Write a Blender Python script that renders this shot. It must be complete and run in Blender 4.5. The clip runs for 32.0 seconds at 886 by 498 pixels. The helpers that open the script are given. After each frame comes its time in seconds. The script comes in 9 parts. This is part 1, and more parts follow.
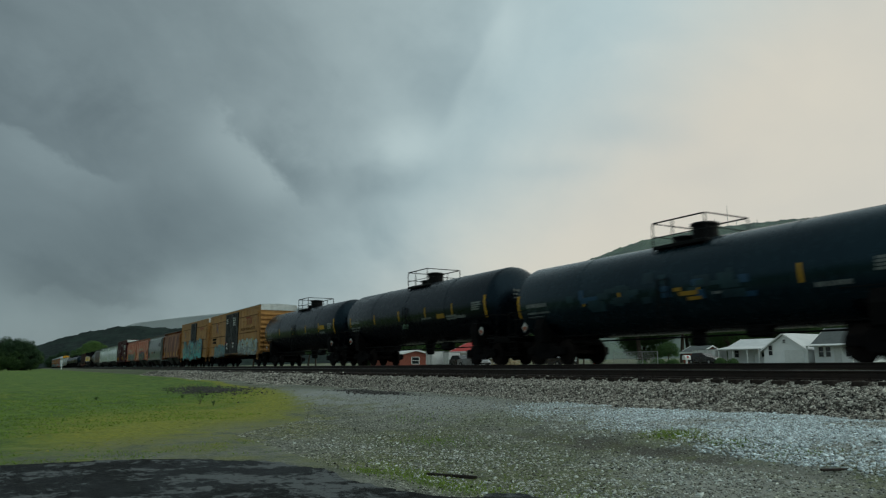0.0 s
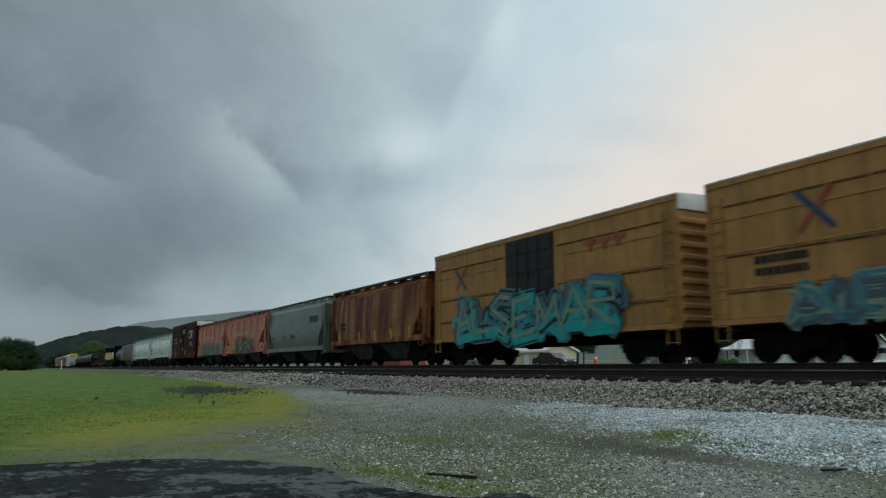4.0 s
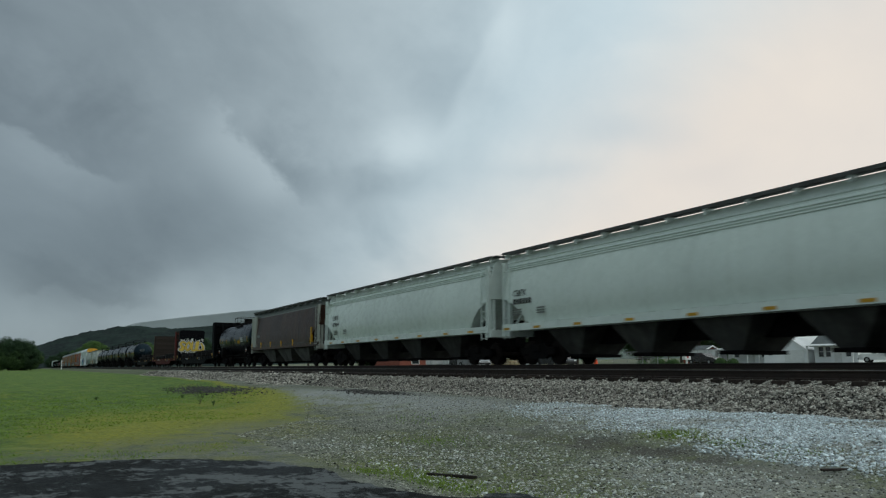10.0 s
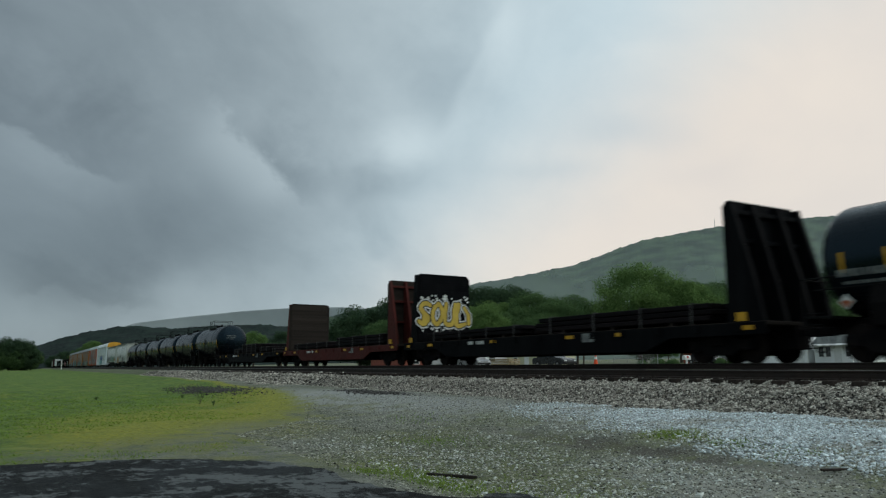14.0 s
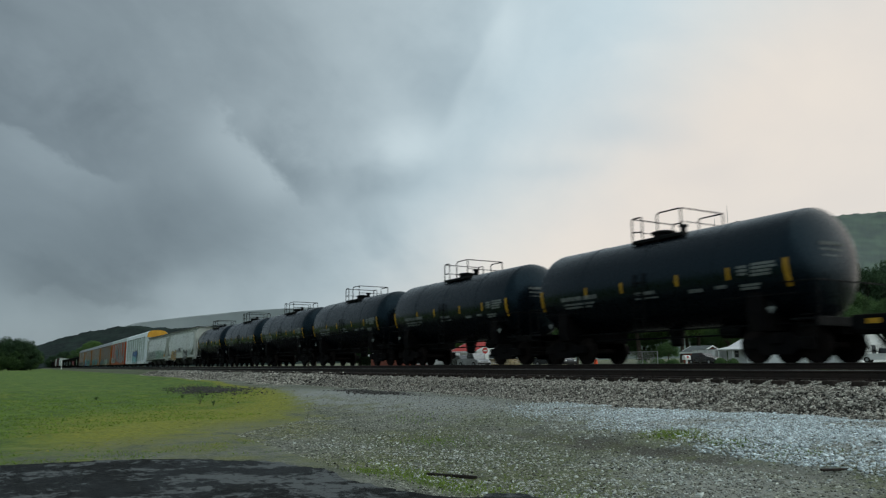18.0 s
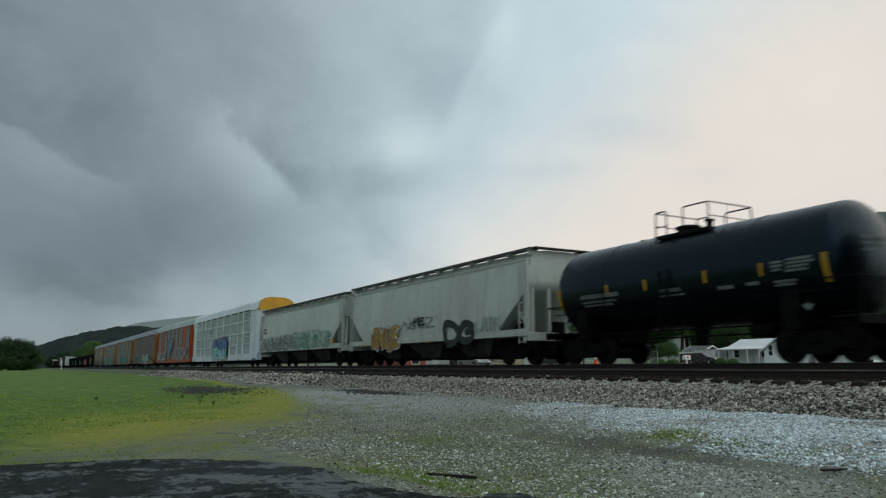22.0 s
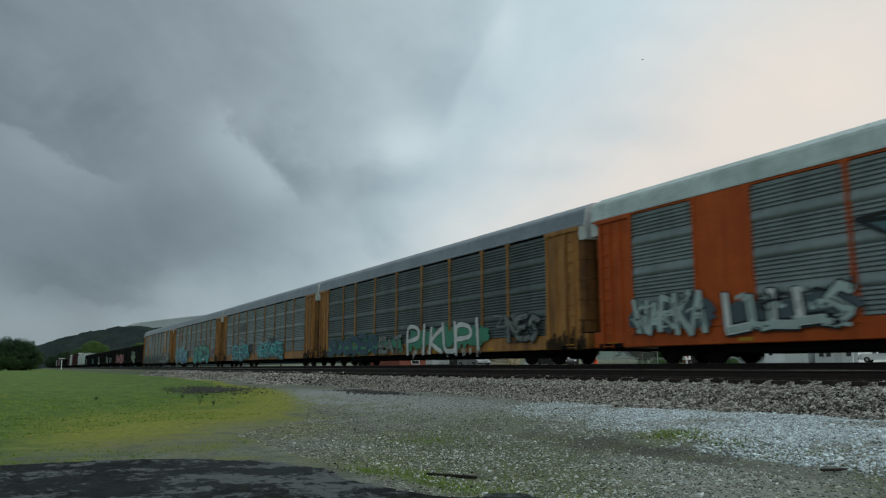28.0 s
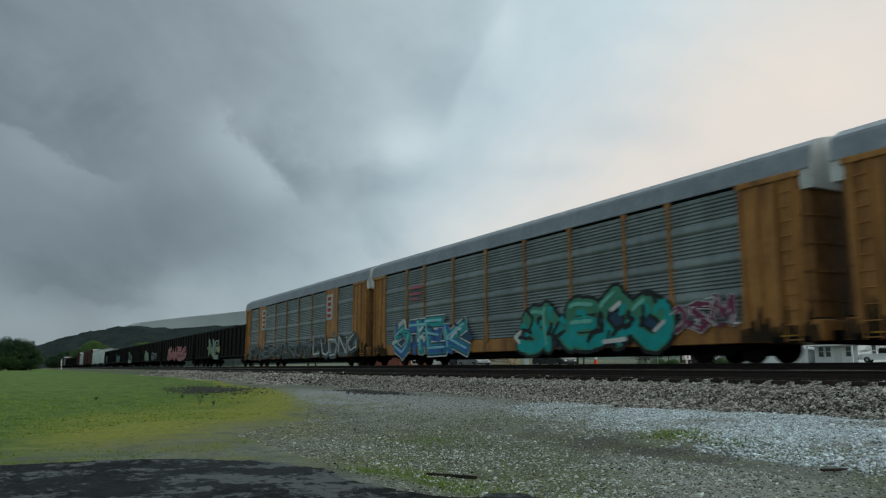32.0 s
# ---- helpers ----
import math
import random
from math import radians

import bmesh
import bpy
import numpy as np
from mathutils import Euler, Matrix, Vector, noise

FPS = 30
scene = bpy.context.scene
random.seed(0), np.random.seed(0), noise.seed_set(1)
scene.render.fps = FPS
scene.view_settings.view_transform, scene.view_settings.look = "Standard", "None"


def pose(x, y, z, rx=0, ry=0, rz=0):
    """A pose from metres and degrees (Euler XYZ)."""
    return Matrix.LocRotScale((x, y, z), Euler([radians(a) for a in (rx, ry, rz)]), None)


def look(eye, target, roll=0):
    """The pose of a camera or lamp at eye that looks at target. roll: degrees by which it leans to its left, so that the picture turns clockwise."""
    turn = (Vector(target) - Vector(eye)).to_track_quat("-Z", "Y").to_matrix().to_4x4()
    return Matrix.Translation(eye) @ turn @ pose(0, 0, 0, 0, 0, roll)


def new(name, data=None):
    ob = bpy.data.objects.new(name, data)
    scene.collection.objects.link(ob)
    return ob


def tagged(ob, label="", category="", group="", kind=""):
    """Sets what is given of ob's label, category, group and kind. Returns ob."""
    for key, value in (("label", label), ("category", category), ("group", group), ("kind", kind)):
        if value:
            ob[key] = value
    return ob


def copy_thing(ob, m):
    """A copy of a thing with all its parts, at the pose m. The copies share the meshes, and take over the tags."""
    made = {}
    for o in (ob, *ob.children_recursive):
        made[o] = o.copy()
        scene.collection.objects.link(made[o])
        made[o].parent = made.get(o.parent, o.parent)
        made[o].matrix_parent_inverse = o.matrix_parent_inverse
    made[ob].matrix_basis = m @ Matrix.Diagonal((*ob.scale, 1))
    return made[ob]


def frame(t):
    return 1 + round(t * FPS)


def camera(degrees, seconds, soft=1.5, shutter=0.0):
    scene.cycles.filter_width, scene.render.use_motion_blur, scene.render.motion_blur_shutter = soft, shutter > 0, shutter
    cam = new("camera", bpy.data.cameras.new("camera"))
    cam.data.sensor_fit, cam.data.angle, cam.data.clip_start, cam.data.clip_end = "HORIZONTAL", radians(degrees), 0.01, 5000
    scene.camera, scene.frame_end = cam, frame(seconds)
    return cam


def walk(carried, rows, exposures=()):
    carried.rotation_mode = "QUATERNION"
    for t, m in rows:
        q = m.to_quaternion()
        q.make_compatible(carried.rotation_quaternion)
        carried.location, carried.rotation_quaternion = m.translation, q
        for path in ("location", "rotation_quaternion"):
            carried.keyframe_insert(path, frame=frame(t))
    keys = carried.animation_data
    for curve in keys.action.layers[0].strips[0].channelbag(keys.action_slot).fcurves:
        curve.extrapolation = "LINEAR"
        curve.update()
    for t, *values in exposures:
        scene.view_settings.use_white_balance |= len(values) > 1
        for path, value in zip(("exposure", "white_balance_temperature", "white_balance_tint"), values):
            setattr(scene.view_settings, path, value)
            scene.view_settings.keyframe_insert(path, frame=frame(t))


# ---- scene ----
# Coordinates: x runs along the railway (the train rolls towards +x), y across it away from the camera, z up.
EYE = (0.0, 0.0, 1.2)
AHEAD = Vector((-0.87385, 0.48619, 0.0))      # level heading of the camera
ASIDE = Vector((0.48619, 0.87385, 0.0))       # level, to its right
SPEED = 16.095                                # train, metres a second
RAIL_Y, RAIL_Z = 18.43, 1.326                 # centre line and rail head of the train's track
NEAR_Y, NEAR_Z = 14.23, 1.15                  # the nearer, empty track

cam = camera(61.47, 32.0, soft=1.2, shutter=0.34)
STAND = look(EYE, (EYE[0] - 8.6297, EYE[1] + 4.8014, EYE[2] + 1.5735))
walk(cam, [(0, STAND), (32.0, STAND)],
     exposures=[(0, -0.27, 6230, -4), (0.8, -0.15, 6230, 0), (2.0, 0.0, 6200, 3), (32.0, 0.0, 6200, 3)])


# ---- node helpers ----
class Nodes:
    def __init__(self, tree):
        self.t = tree
        tree.nodes.clear()

    def n(self, kind):
        node = self.t.nodes.new(kind)
        return node

    def link(self, a, b):
        self.t.links.new(a, b)

    def put(self, socket, value):
        if isinstance(value, bpy.types.NodeSocket):
            self.link(value, socket)
        else:
            socket.default_value = value

    def math(self, op, a, b=0.0, c=0.0, clamp=False):
        m = self.n("ShaderNodeMath")
        m.operation, m.use_clamp = op, clamp
        for i, value in enumerate((a, b, c)):
            self.put(m.inputs[i], value)
        return m.outputs[0]

    def ramp(self, x, lo, hi, a=0.0, b=1.0):
        m = self.n("ShaderNodeMapRange")
        m.interpolation_type = "SMOOTHSTEP"
        for i, value in enumerate((x, lo, hi, a, b)):
            self.put(m.inputs[i], value)
        return m.outputs[0]

    def mix(self, f, a, b, kind="MIX"):
        m = self.n("ShaderNodeMix")
        m.data_type, m.blend_type = "RGBA", kind
        self.put(m.inputs[0], f)
        self.put(m.inputs[6], a if not isinstance(a, tuple) else (*a[:3], 1))
        self.put(m.inputs[7], b if not isinstance(b, tuple) else (*b[:3], 1))
        return m.outputs[2]

    def noise(self, vec, scale, detail=4.0, rough=0.55, dist=0.0):
        m = self.n("ShaderNodeTexNoise")
        self.put(m.inputs["Vector"], vec)
        m.inputs["Scale"].default_value, m.inputs["Detail"].default_value = scale, detail
        m.inputs["Roughness"].default_value, m.inputs["Distortion"].default_value = rough, dist
        return m.outputs[0]

    def scaled(self, vec, s, loc=(0, 0, 0), rot=(0, 0, 0)):
        m = self.n("ShaderNodeMapping")
        self.put(m.inputs[0], vec)
        m.inputs["Scale"].default_value, m.inputs["Location"].default_value = s, loc
        m.inputs["Rotation"].default_value = rot
        return m.outputs[0]

    def dot(self, vec, d):
        m = self.n("ShaderNodeVectorMath")
        m.operation = "DOT_PRODUCT"
        self.put(m.inputs[0], vec)
        m.inputs[1].default_value = d
        return m.outputs["Value"]


# ---- world: a storm cloud towards the line's vanishing point, brighter evening overcast elsewhere ----
world = bpy.data.worlds.new("overcast_evening")
scene.world = world
world.use_nodes = True
w = Nodes(world.node_tree)
way = w.n("ShaderNodeTexCoord").outputs["Generated"]
side, fore, up = w.dot(way, ASIDE), w.dot(way, AHEAD), w.dot(way, (0, 0, 1))
def blend(*terms):
    """Weighted sum of (value, weight) and a plain number."""
    total = None
    for value, weight in terms:
        v = w.math("MULTIPLY", value, weight)
        total = v if total is None else w.math("ADD", total, v)
    return total


# clouds drawn out along a slant that falls to the right
slant = w.n("ShaderNodeCombineXYZ")
w.put(slant.inputs[0], blend((side, 0.95), (up, -0.30)))
w.put(slant.inputs[1], blend((side, 0.40), (up, 1.20)))
w.put(slant.inputs[2], w.math("MULTIPLY", fore, 0.7))
cloud_at = slant.outputs[0]
large = w.noise(w.scaled(cloud_at, (1, 1, 1), (1.3, 0.45, 0.2)), 2.3, 2.5, 0.5, 0.5)
mid = w.noise(w.scaled(cloud_at, (1, 1, 1), (4.2, 1.1, 2.0)), 5.0, 4, 0.52, 0.7)
fine = w.noise(w.scaled(cloud_at, (1, 1, 1), (0.4, 7.7, 1.2)), 12.0, 6, 0.6, 0.25)
billow = w.math("ADD", blend((large, 0.42), (mid, 0.40), (fine, 0.22)), -0.52)
behind = w.ramp(fore, 0.55, -0.1)


def swell(at_side, at_up, wide, tall, amount):
    """One soft swelling of the cloud deck, its rim broken up by the billows."""
    a = w.math("DIVIDE", w.math("SUBTRACT", w.math("MULTIPLY_ADD", mid, 0.12, side), at_side + 0.06), wide)
    b = w.math("DIVIDE", w.math("SUBTRACT", w.math("MULTIPLY_ADD", large, 0.10, up), at_up + 0.05), tall)
    d = w.math("ADD", w.math("MULTIPLY", a, a), w.math("MULTIPLY", b, b))
    return w.math("MULTIPLY", w.math("EXPONENT", w.math("MULTIPLY", d, -1.0)), amount)


def rim(side0, up0, side1, up1, deep, amount, soft=0.010, rag=1.0):
    """A cloud with a crisp edge along a line, shading off over `deep` on the line's left-hand side."""
    run = math.hypot(side1 - side0, up1 - up0)
    cs, cu = (side1 - side0) / run, (up1 - up0) / run
    along = w.math("SUBTRACT", blend((side, cs), (up, cu)), side0 * cs + up0 * cu)
    off = w.math("SUBTRACT", blend((side, -cu), (up, cs), (mid, 0.10 * rag), (fine, 0.075 * rag)), -side0 * cu + up0 * cs + 0.0875 * rag)
    mask = w.math("MULTIPLY", w.ramp(off, -soft, soft), w.ramp(off, deep, 0.0))
    span = w.math("MULTIPLY", w.ramp(along, -0.02, 0.03), w.ramp(along, run + 0.03, run - 0.04))
    return w.math("MULTIPLY", w.math("MULTIPLY", mask, span), amount)


for spec in ((-0.47, 0.245, 0.07, 0.035, 0.12), (-0.31, 0.265, 0.09, 0.07, 0.10), (-0.10, 0.375, 0.14, 0.07, -0.06), (-0.035, 0.280, 0.045, 0.035, 0.22), (0.075, 0.42, 0.03, 0.05, 0.20),
             (-0.10, 0.235, 0.10, 0.022, -0.10), (-0.41, 0.135, 0.11, 0.04, -0.16), (-0.49, 0.072, 0.045, 0.03, 0.12), (-0.30, 0.10, 0.07, 0.04, 0.10), (0.02, 0.165, 0.10, 0.05, 0.18), (0.015, 0.36, 0.05, 0.05, -0.10),
             (-0.45, 0.42, 0.14, 0.06, 0.06), (-0.455, 0.105, 0.09, 0.045, -0.12), (-0.20, 0.145, 0.12, 0.05, -0.05), (0.235, 0.30, 0.06, 0.022, -0.22), (-0.36, 0.150, 0.24, 0.075, -0.15), (-0.12, 0.185, 0.16, 0.05, -0.08), (0.15, 0.255, 0.07, 0.014, -0.16), (0.33, 0.25, 0.05, 0.018, -0.12)):
    billow = w.math("ADD", billow, swell(*spec))
for spec in ((-0.545, 0.290, -0.395, 0.232, 0.13, -0.26, 0.007, 1.0), (-0.205, 0.222, -0.285, 0.335, 0.09, 0.20, 0.008, 0.9), (-0.250, 0.287, -0.165, 0.228, 0.07, -0.20, 0.006, 1.0), (-0.50, 0.098, -0.36, 0.085, 0.06, -0.16, 0.008, 1.2),
             (-0.02, 0.315, 0.085, 0.47, 0.10, -0.17, 0.012, 0.7), (-0.13, 0.215, 0.0, 0.25, 0.07, -0.10, 0.010, 0.8)):
    billow = w.math("ADD", billow, rim(*spec))
# 0 deep in the storm cloud, 1 under the pale sky
edge = w.math("ADD", w.math("MULTIPLY_ADD", w.math("SUBTRACT", up, 0.20), -0.26, side), w.math("MULTIPLY", billow, 0.20))
pale = w.ramp(edge, -0.46, 0.19)
tone = w.ramp(billow, -0.55, 0.55)
storm = w.mix(tone, (0.150, 0.176, 0.198), (0.350, 0.398, 0.432))
clear = w.mix(tone, (0.52, 0.610, 0.670), (0.76, 0.820, 0.850))
warm = w.math("MULTIPLY", w.ramp(blend((side, 0.8), (up, -0.9), (billow, 0.14)), -0.27, 0.04), w.ramp(up, 0.75, 0.30, 0.3, 1.0))
peach = w.mix(w.ramp(billow, -0.30, 0.30), (0.80, 0.700, 0.645), (0.915, 0.780, 0.685))
clear = w.mix(warm, clear, peach)
clouds = w.mix(pale, storm, clear)
gloom = w.mix(tone, (0.35, 0.405, 0.43), (0.52, 0.565, 0.58))       # even rain cloud behind the camera
clouds = w.mix(behind, clouds, gloom)
sky = w.n("ShaderNodeTexSky")
sky.sky_type, sky.sun_disc = "NISHITA", False
sky.sun_elevation, sky.sun_rotation = radians(44), radians(41)
bg_sky, bg_cloud, both, out = (w.n("ShaderNodeBackground"), w.n("ShaderNodeBackground"), w.n("ShaderNodeMixShader"), w.n("ShaderNodeOutputWorld"))
w.link(sky.outputs[0], bg_sky.inputs[0])
bg_sky.inputs[1].default_value = 0.10
w.link(clouds, bg_cloud.inputs[0])
bg_cloud.inputs[1].default_value = 1.0
both.inputs[0].default_value = 0.94
w.link(bg_sky.outputs[0], both.inputs[1])
w.link(bg_cloud.outputs[0], both.inputs[2])
w.link(both.outputs[0], out.inputs[0])

sun = new("sun", bpy.data.lights.new("sun", "SUN"))
sun.data.energy, sun.data.angle, sun.data.color = 1.15, radians(95), (1.0, 0.95, 0.88)
sun.matrix_world = look((30, 34, 44), (0, 10, 0))


# ---- materials ----
def surface(name, base, second=None, scale=0.8, rough=0.6, metal=0.0, streak=0.0, streak_col=(0.03, 0.025, 0.02), rust=0.0,
            rust_col=(0.10, 0.035, 0.015), grain=40.0, bump=0.08, shine=0.22, each=0.0, stretch=(1, 1, 1), island=False, tint=None, band=0.0, band_col=(0.1, 0.03, 0.02)):
    m = bpy.data.materials.new(name)
    m.use_nodes = True
    k = Nodes(m.node_tree)
    obj = k.n("ShaderNodeTexCoord").outputs["Object"]
    info = k.n("ShaderNodeObjectInfo")
    off = k.n("ShaderNodeVectorMath")
    off.operation = "MULTIPLY_ADD"
    k.put(off.inputs[0], info.outputs["Random"])
    off.inputs[1].default_value = (37.0, 11.0, 5.0)
    k.link(obj, off.inputs[2])
    vec = off.outputs[0]
    second = second or tuple(c * 0.72 for c in base)
    large = k.noise(k.scaled(vec, stretch), scale, 5, 0.6)
    small = k.noise(vec, scale * 9, 4, 0.6)
    col = k.mix(k.ramp(k.math("ADD", k.math("MULTIPLY", large, 0.7), k.math("MULTIPLY", small, 0.3)), 0.36, 0.64), base, second)
    if streak:
        run = k.noise(k.scaled(vec, (1.5, 1.5, 0.16)), 1.5, 5, 0.62)
        col = k.mix(k.math("MULTIPLY", k.ramp(run, 0.42, 0.74), streak), col, streak_col)
    if band:
        wide = k.noise(k.scaled(vec, (1.1, 1.1, 0.13)), 1.0, 4, 0.55, 0.5)
        col = k.mix(k.math("MULTIPLY", k.ramp(wide, 0.43, 0.62), band), col, band_col)
    if rust:
        spot = k.math("ADD", k.math("MULTIPLY", k.noise(k.scaled(vec, (1, 1, 0.5)), 0.9, 6, 0.7), 0.75), k.math("MULTIPLY", small, 0.25))
        col = k.mix(k.ramp(spot, 0.64 - 0.24 * rust, 0.76 - 0.2 * rust), col, rust_col)
    if each or island:
        rnd = k.n("ShaderNodeNewGeometry").outputs["Random Per Island"] if island else info.outputs["Random"]
        hsv = k.n("ShaderNodeHueSaturation")
        k.put(hsv.inputs["Value"], k.math("MULTIPLY_ADD", rnd, 2 * each, 1 - each))
        k.put(hsv.inputs["Color"], col)
        col = hsv.outputs[0]
    g = k.noise(vec, grain, 3, 0.6)
    bs = k.n("ShaderNodeBsdfPrincipled")
    k.link(col, bs.inputs["Base Color"])
    k.put(bs.inputs["Roughness"], k.math("MULTIPLY_ADD", small, 0.3, rough - 0.15, clamp=True))
    bs.inputs["Metallic"].default_value = metal
    bs.inputs["Specular IOR Level"].default_value = shine
    if tint:
        bs.inputs["Specular Tint"].default_value = (*tint, 1)
    bp = k.n("ShaderNodeBump")
    bp.inputs["Strength"].default_value, bp.inputs["Distance"].default_value = bump * 4, 0.02
    k.link(k.math("ADD", g, large), bp.inputs["Height"])
    k.link(bp.outputs[0], bs.inputs["Normal"])
    o = k.n("ShaderNodeOutputMaterial")
    k.link(bs.outputs[0], o.inputs[0])
    return m


def glass_like(name, tint=(0.02, 0.025, 0.03)):
    m = bpy.data.materials.new(name)
    m.use_nodes = True
    k = Nodes(m.node_tree)
    bs = k.n("ShaderNodeBsdfPrincipled")
    bs.inputs["Base Color"].default_value = (*tint, 1)
    bs.inputs["Roughness"].default_value = 0.08
    o = k.n("ShaderNodeOutputMaterial")
    k.link(bs.outputs[0], o.inputs[0])
    return m


M = {}
M["black"] = surface("tank_black_paint", (0.0012, 0.0022, 0.0038), (0.0020, 0.0034, 0.0054), 0.5, 0.29, streak=0.3, streak_col=(0.004, 0.006, 0.009), bump=0.002, shine=0.26, tint=(0.45, 0.75, 1.0))
M["tank_wet"] = surface("wet_black_tank_paint", (0.0016, 0.0028, 0.0042), (0.0026, 0.0042, 0.0060), 0.5, 0.28, streak=0.3, streak_col=(0.004, 0.007, 0.010), bump=0.002, shine=0.26, tint=(0.45, 0.75, 1.0))
M["tank_blue"] = surface("blue_black_tank_paint", (0.004, 0.010, 0.014), (0.008, 0.018, 0.024), 0.4, 0.25, streak=0.3, streak_col=(0.010, 0.020, 0.026), bump=0.002, shine=0.26, tint=(0.45, 0.75, 1.0))
M["bluegraf"] = surface("blue_sprayed_paint", (0.010, 0.024, 0.034), (0.016, 0.045, 0.055), 0.7, 0.5, bump=0.02)
M["steel"] = surface("dark_running_gear", (0.005, 0.005, 0.006), (0.010, 0.009, 0.009), 2.0, 0.75, bump=0.1, shine=0.03)
M["wheel"] = surface("wheel_steel", (0.010, 0.009, 0.009), (0.018, 0.014, 0.013), 3.0, 0.6, metal=0.2, shine=0.03)
M["frame"] = surface("black_railing_steel", (0.004, 0.0045, 0.005), (0.008, 0.0085, 0.009), 2.0, 0.55, shine=0.06)
M["yellow"] = surface("yellow_reflector", (0.50, 0.28, 0.015), (0.38, 0.21, 0.015), 3.0, 0.45)
M["white"] = surface("white_lettering", (0.62, 0.64, 0.62), (0.4, 0.42, 0.41), 4.0, 0.6)
M["fade"] = surface("faded_grey_lettering", (0.22, 0.24, 0.23), (0.10, 0.11, 0.11), 4.0, 0.6)
M["oldred"] = surface("faded_red_marking", (0.24, 0.045, 0.025), (0.30, 0.10, 0.045), 2.0, 0.6)
M["red"] = surface("red_marking", (0.45, 0.03, 0.025), (0.3, 0.03, 0.025), 3.0, 0.6)
M["box"] = surface("yellow_boxcar_paint", (0.42, 0.225, 0.072), (0.31, 0.160, 0.052), 0.6, 0.55, streak=0.55, streak_col=(0.13, 0.068, 0.026), rust=0.12, bump=0.04)
M["boxdoor"] = surface("black_door_paint", (0.009, 0.010, 0.012), (0.016, 0.017, 0.019), 0.8, 0.5, streak=0.3)
M["galv"] = surface("galvanised_roof", (0.55, 0.58, 0.58), (0.38, 0.41, 0.42), 0.9, 0.45, metal=0.25, streak=0.25, streak_col=(0.2, 0.2, 0.19))
M["brown"] = surface("rusted_tan_hopper_paint", (0.31, 0.160, 0.062), (0.23, 0.085, 0.034), 0.30, 0.5, streak=0.6, streak_col=(0.13, 0.036, 0.015), band=0.95, band_col=(0.082, 0.015, 0.007), rust=0.05, rust_col=(0.07, 0.02, 0.012), bump=0.015, shine=0.15)
M["grey"] = surface("grey_hopper_paint", (0.130, 0.152, 0.142), (0.095, 0.113, 0.105), 0.35, 0.32, streak=0.25, streak_col=(0.07, 0.074, 0.068), bump=0.012, shine=0.35)
M["pink"] = surface("faded_salmon_hopper_paint", (0.52, 0.232, 0.155), (0.43, 0.175, 0.115), 0.5, 0.5, streak=0.5, streak_col=(0.25, 0.075, 0.038), band=0.3, band_col=(0.28, 0.095, 0.055), bump=0.02, rust=0.06, rust_col=(0.20, 0.07, 0.035), shine=0.15)
M["white_car"] = surface("white_hopper_paint", (0.62, 0.70, 0.665), (0.55, 0.625, 0.595), 0.3, 0.28, streak=0.15, streak_col=(0.30, 0.32, 0.29), bump=0.012, shine=0.4)
M["dirty_white"] = surface("dirty_white_hopper_paint", (0.50, 0.545, 0.515), (0.41, 0.445, 0.41), 0.35, 0.30, streak=0.4, streak_col=(0.24, 0.22, 0.17), rust=0.12, rust_col=(0.22, 0.15, 0.10), bump=0.012, shine=0.4)
M["rust_brown"] = surface("brown_rusted_hopper_paint", (0.024, 0.0115, 0.009), (0.046, 0.019, 0.011), 0.5, 0.36, shine=0.12, streak=0.7, streak_col=(0.085, 0.048, 0.028), band=0.5, band_col=(0.016, 0.009, 0.008), rust=0.12, rust_col=(0.09, 0.034, 0.013))
M["cn"] = surface("dark_red_boxcar_paint", (0.046, 0.006, 0.008), (0.034, 0.005, 0.007), 0.6, 0.5, shine=0.05, streak=0.25, streak_col=(0.022, 0.005, 0.006), bump=0.04)
M["sill"] = surface("weathered_dark_sill", (0.017, 0.018, 0.019), (0.034, 0.031, 0.029), 1.5, 0.75, shine=0.1)
M["walk"] = surface("grimy_walkway_steel", (0.075, 0.078, 0.076), (0.045, 0.046, 0.045), 1.5, 0.6, shine=0.25)
M["rack"] = surface("galvanised_rack_panel", (0.23, 0.27, 0.272), (0.155, 0.185, 0.187), 0.6, 0.42, metal=0.5, streak=0.35, streak_col=(0.11, 0.13, 0.127), rust=0.02, shine=0.35, bump=0.02)
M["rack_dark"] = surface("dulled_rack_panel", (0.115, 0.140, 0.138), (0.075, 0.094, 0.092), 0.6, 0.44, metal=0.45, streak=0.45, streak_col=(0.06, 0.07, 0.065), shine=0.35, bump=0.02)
M["rack_white"] = surface("bright_galvanised_paint", (0.78, 0.845, 0.88), (0.68, 0.74, 0.77), 0.7, 0.38, metal=0.1, streak=0.25, streak_col=(0.42, 0.47, 0.49), shine=0.4, bump=0.02)
M["rack_roof"] = surface("galvanised_rack_roof", (0.25, 0.285, 0.305), (0.185, 0.215, 0.235), 0.5, 0.36, metal=0.6, streak=0.3, streak_col=(0.15, 0.165, 0.175), shine=0.5, bump=0.015)
M["rack_bright"] = surface("bright_galvanised_panel", (0.52, 0.60, 0.575), (0.36, 0.43, 0.40), 0.6, 0.38, metal=0.5, streak=0.35, streak_col=(0.22, 0.26, 0.24), shine=0.45, bump=0.02)
M["tan"] = surface("tan_rack_paint", (0.41, 0.200, 0.054), (0.28, 0.128, 0.036), 0.7, 0.42, streak=0.7, streak_col=(0.065, 0.030, 0.013), rust=0.2, rust_col=(0.06, 0.028, 0.014), bump=0.02, shine=0.22)
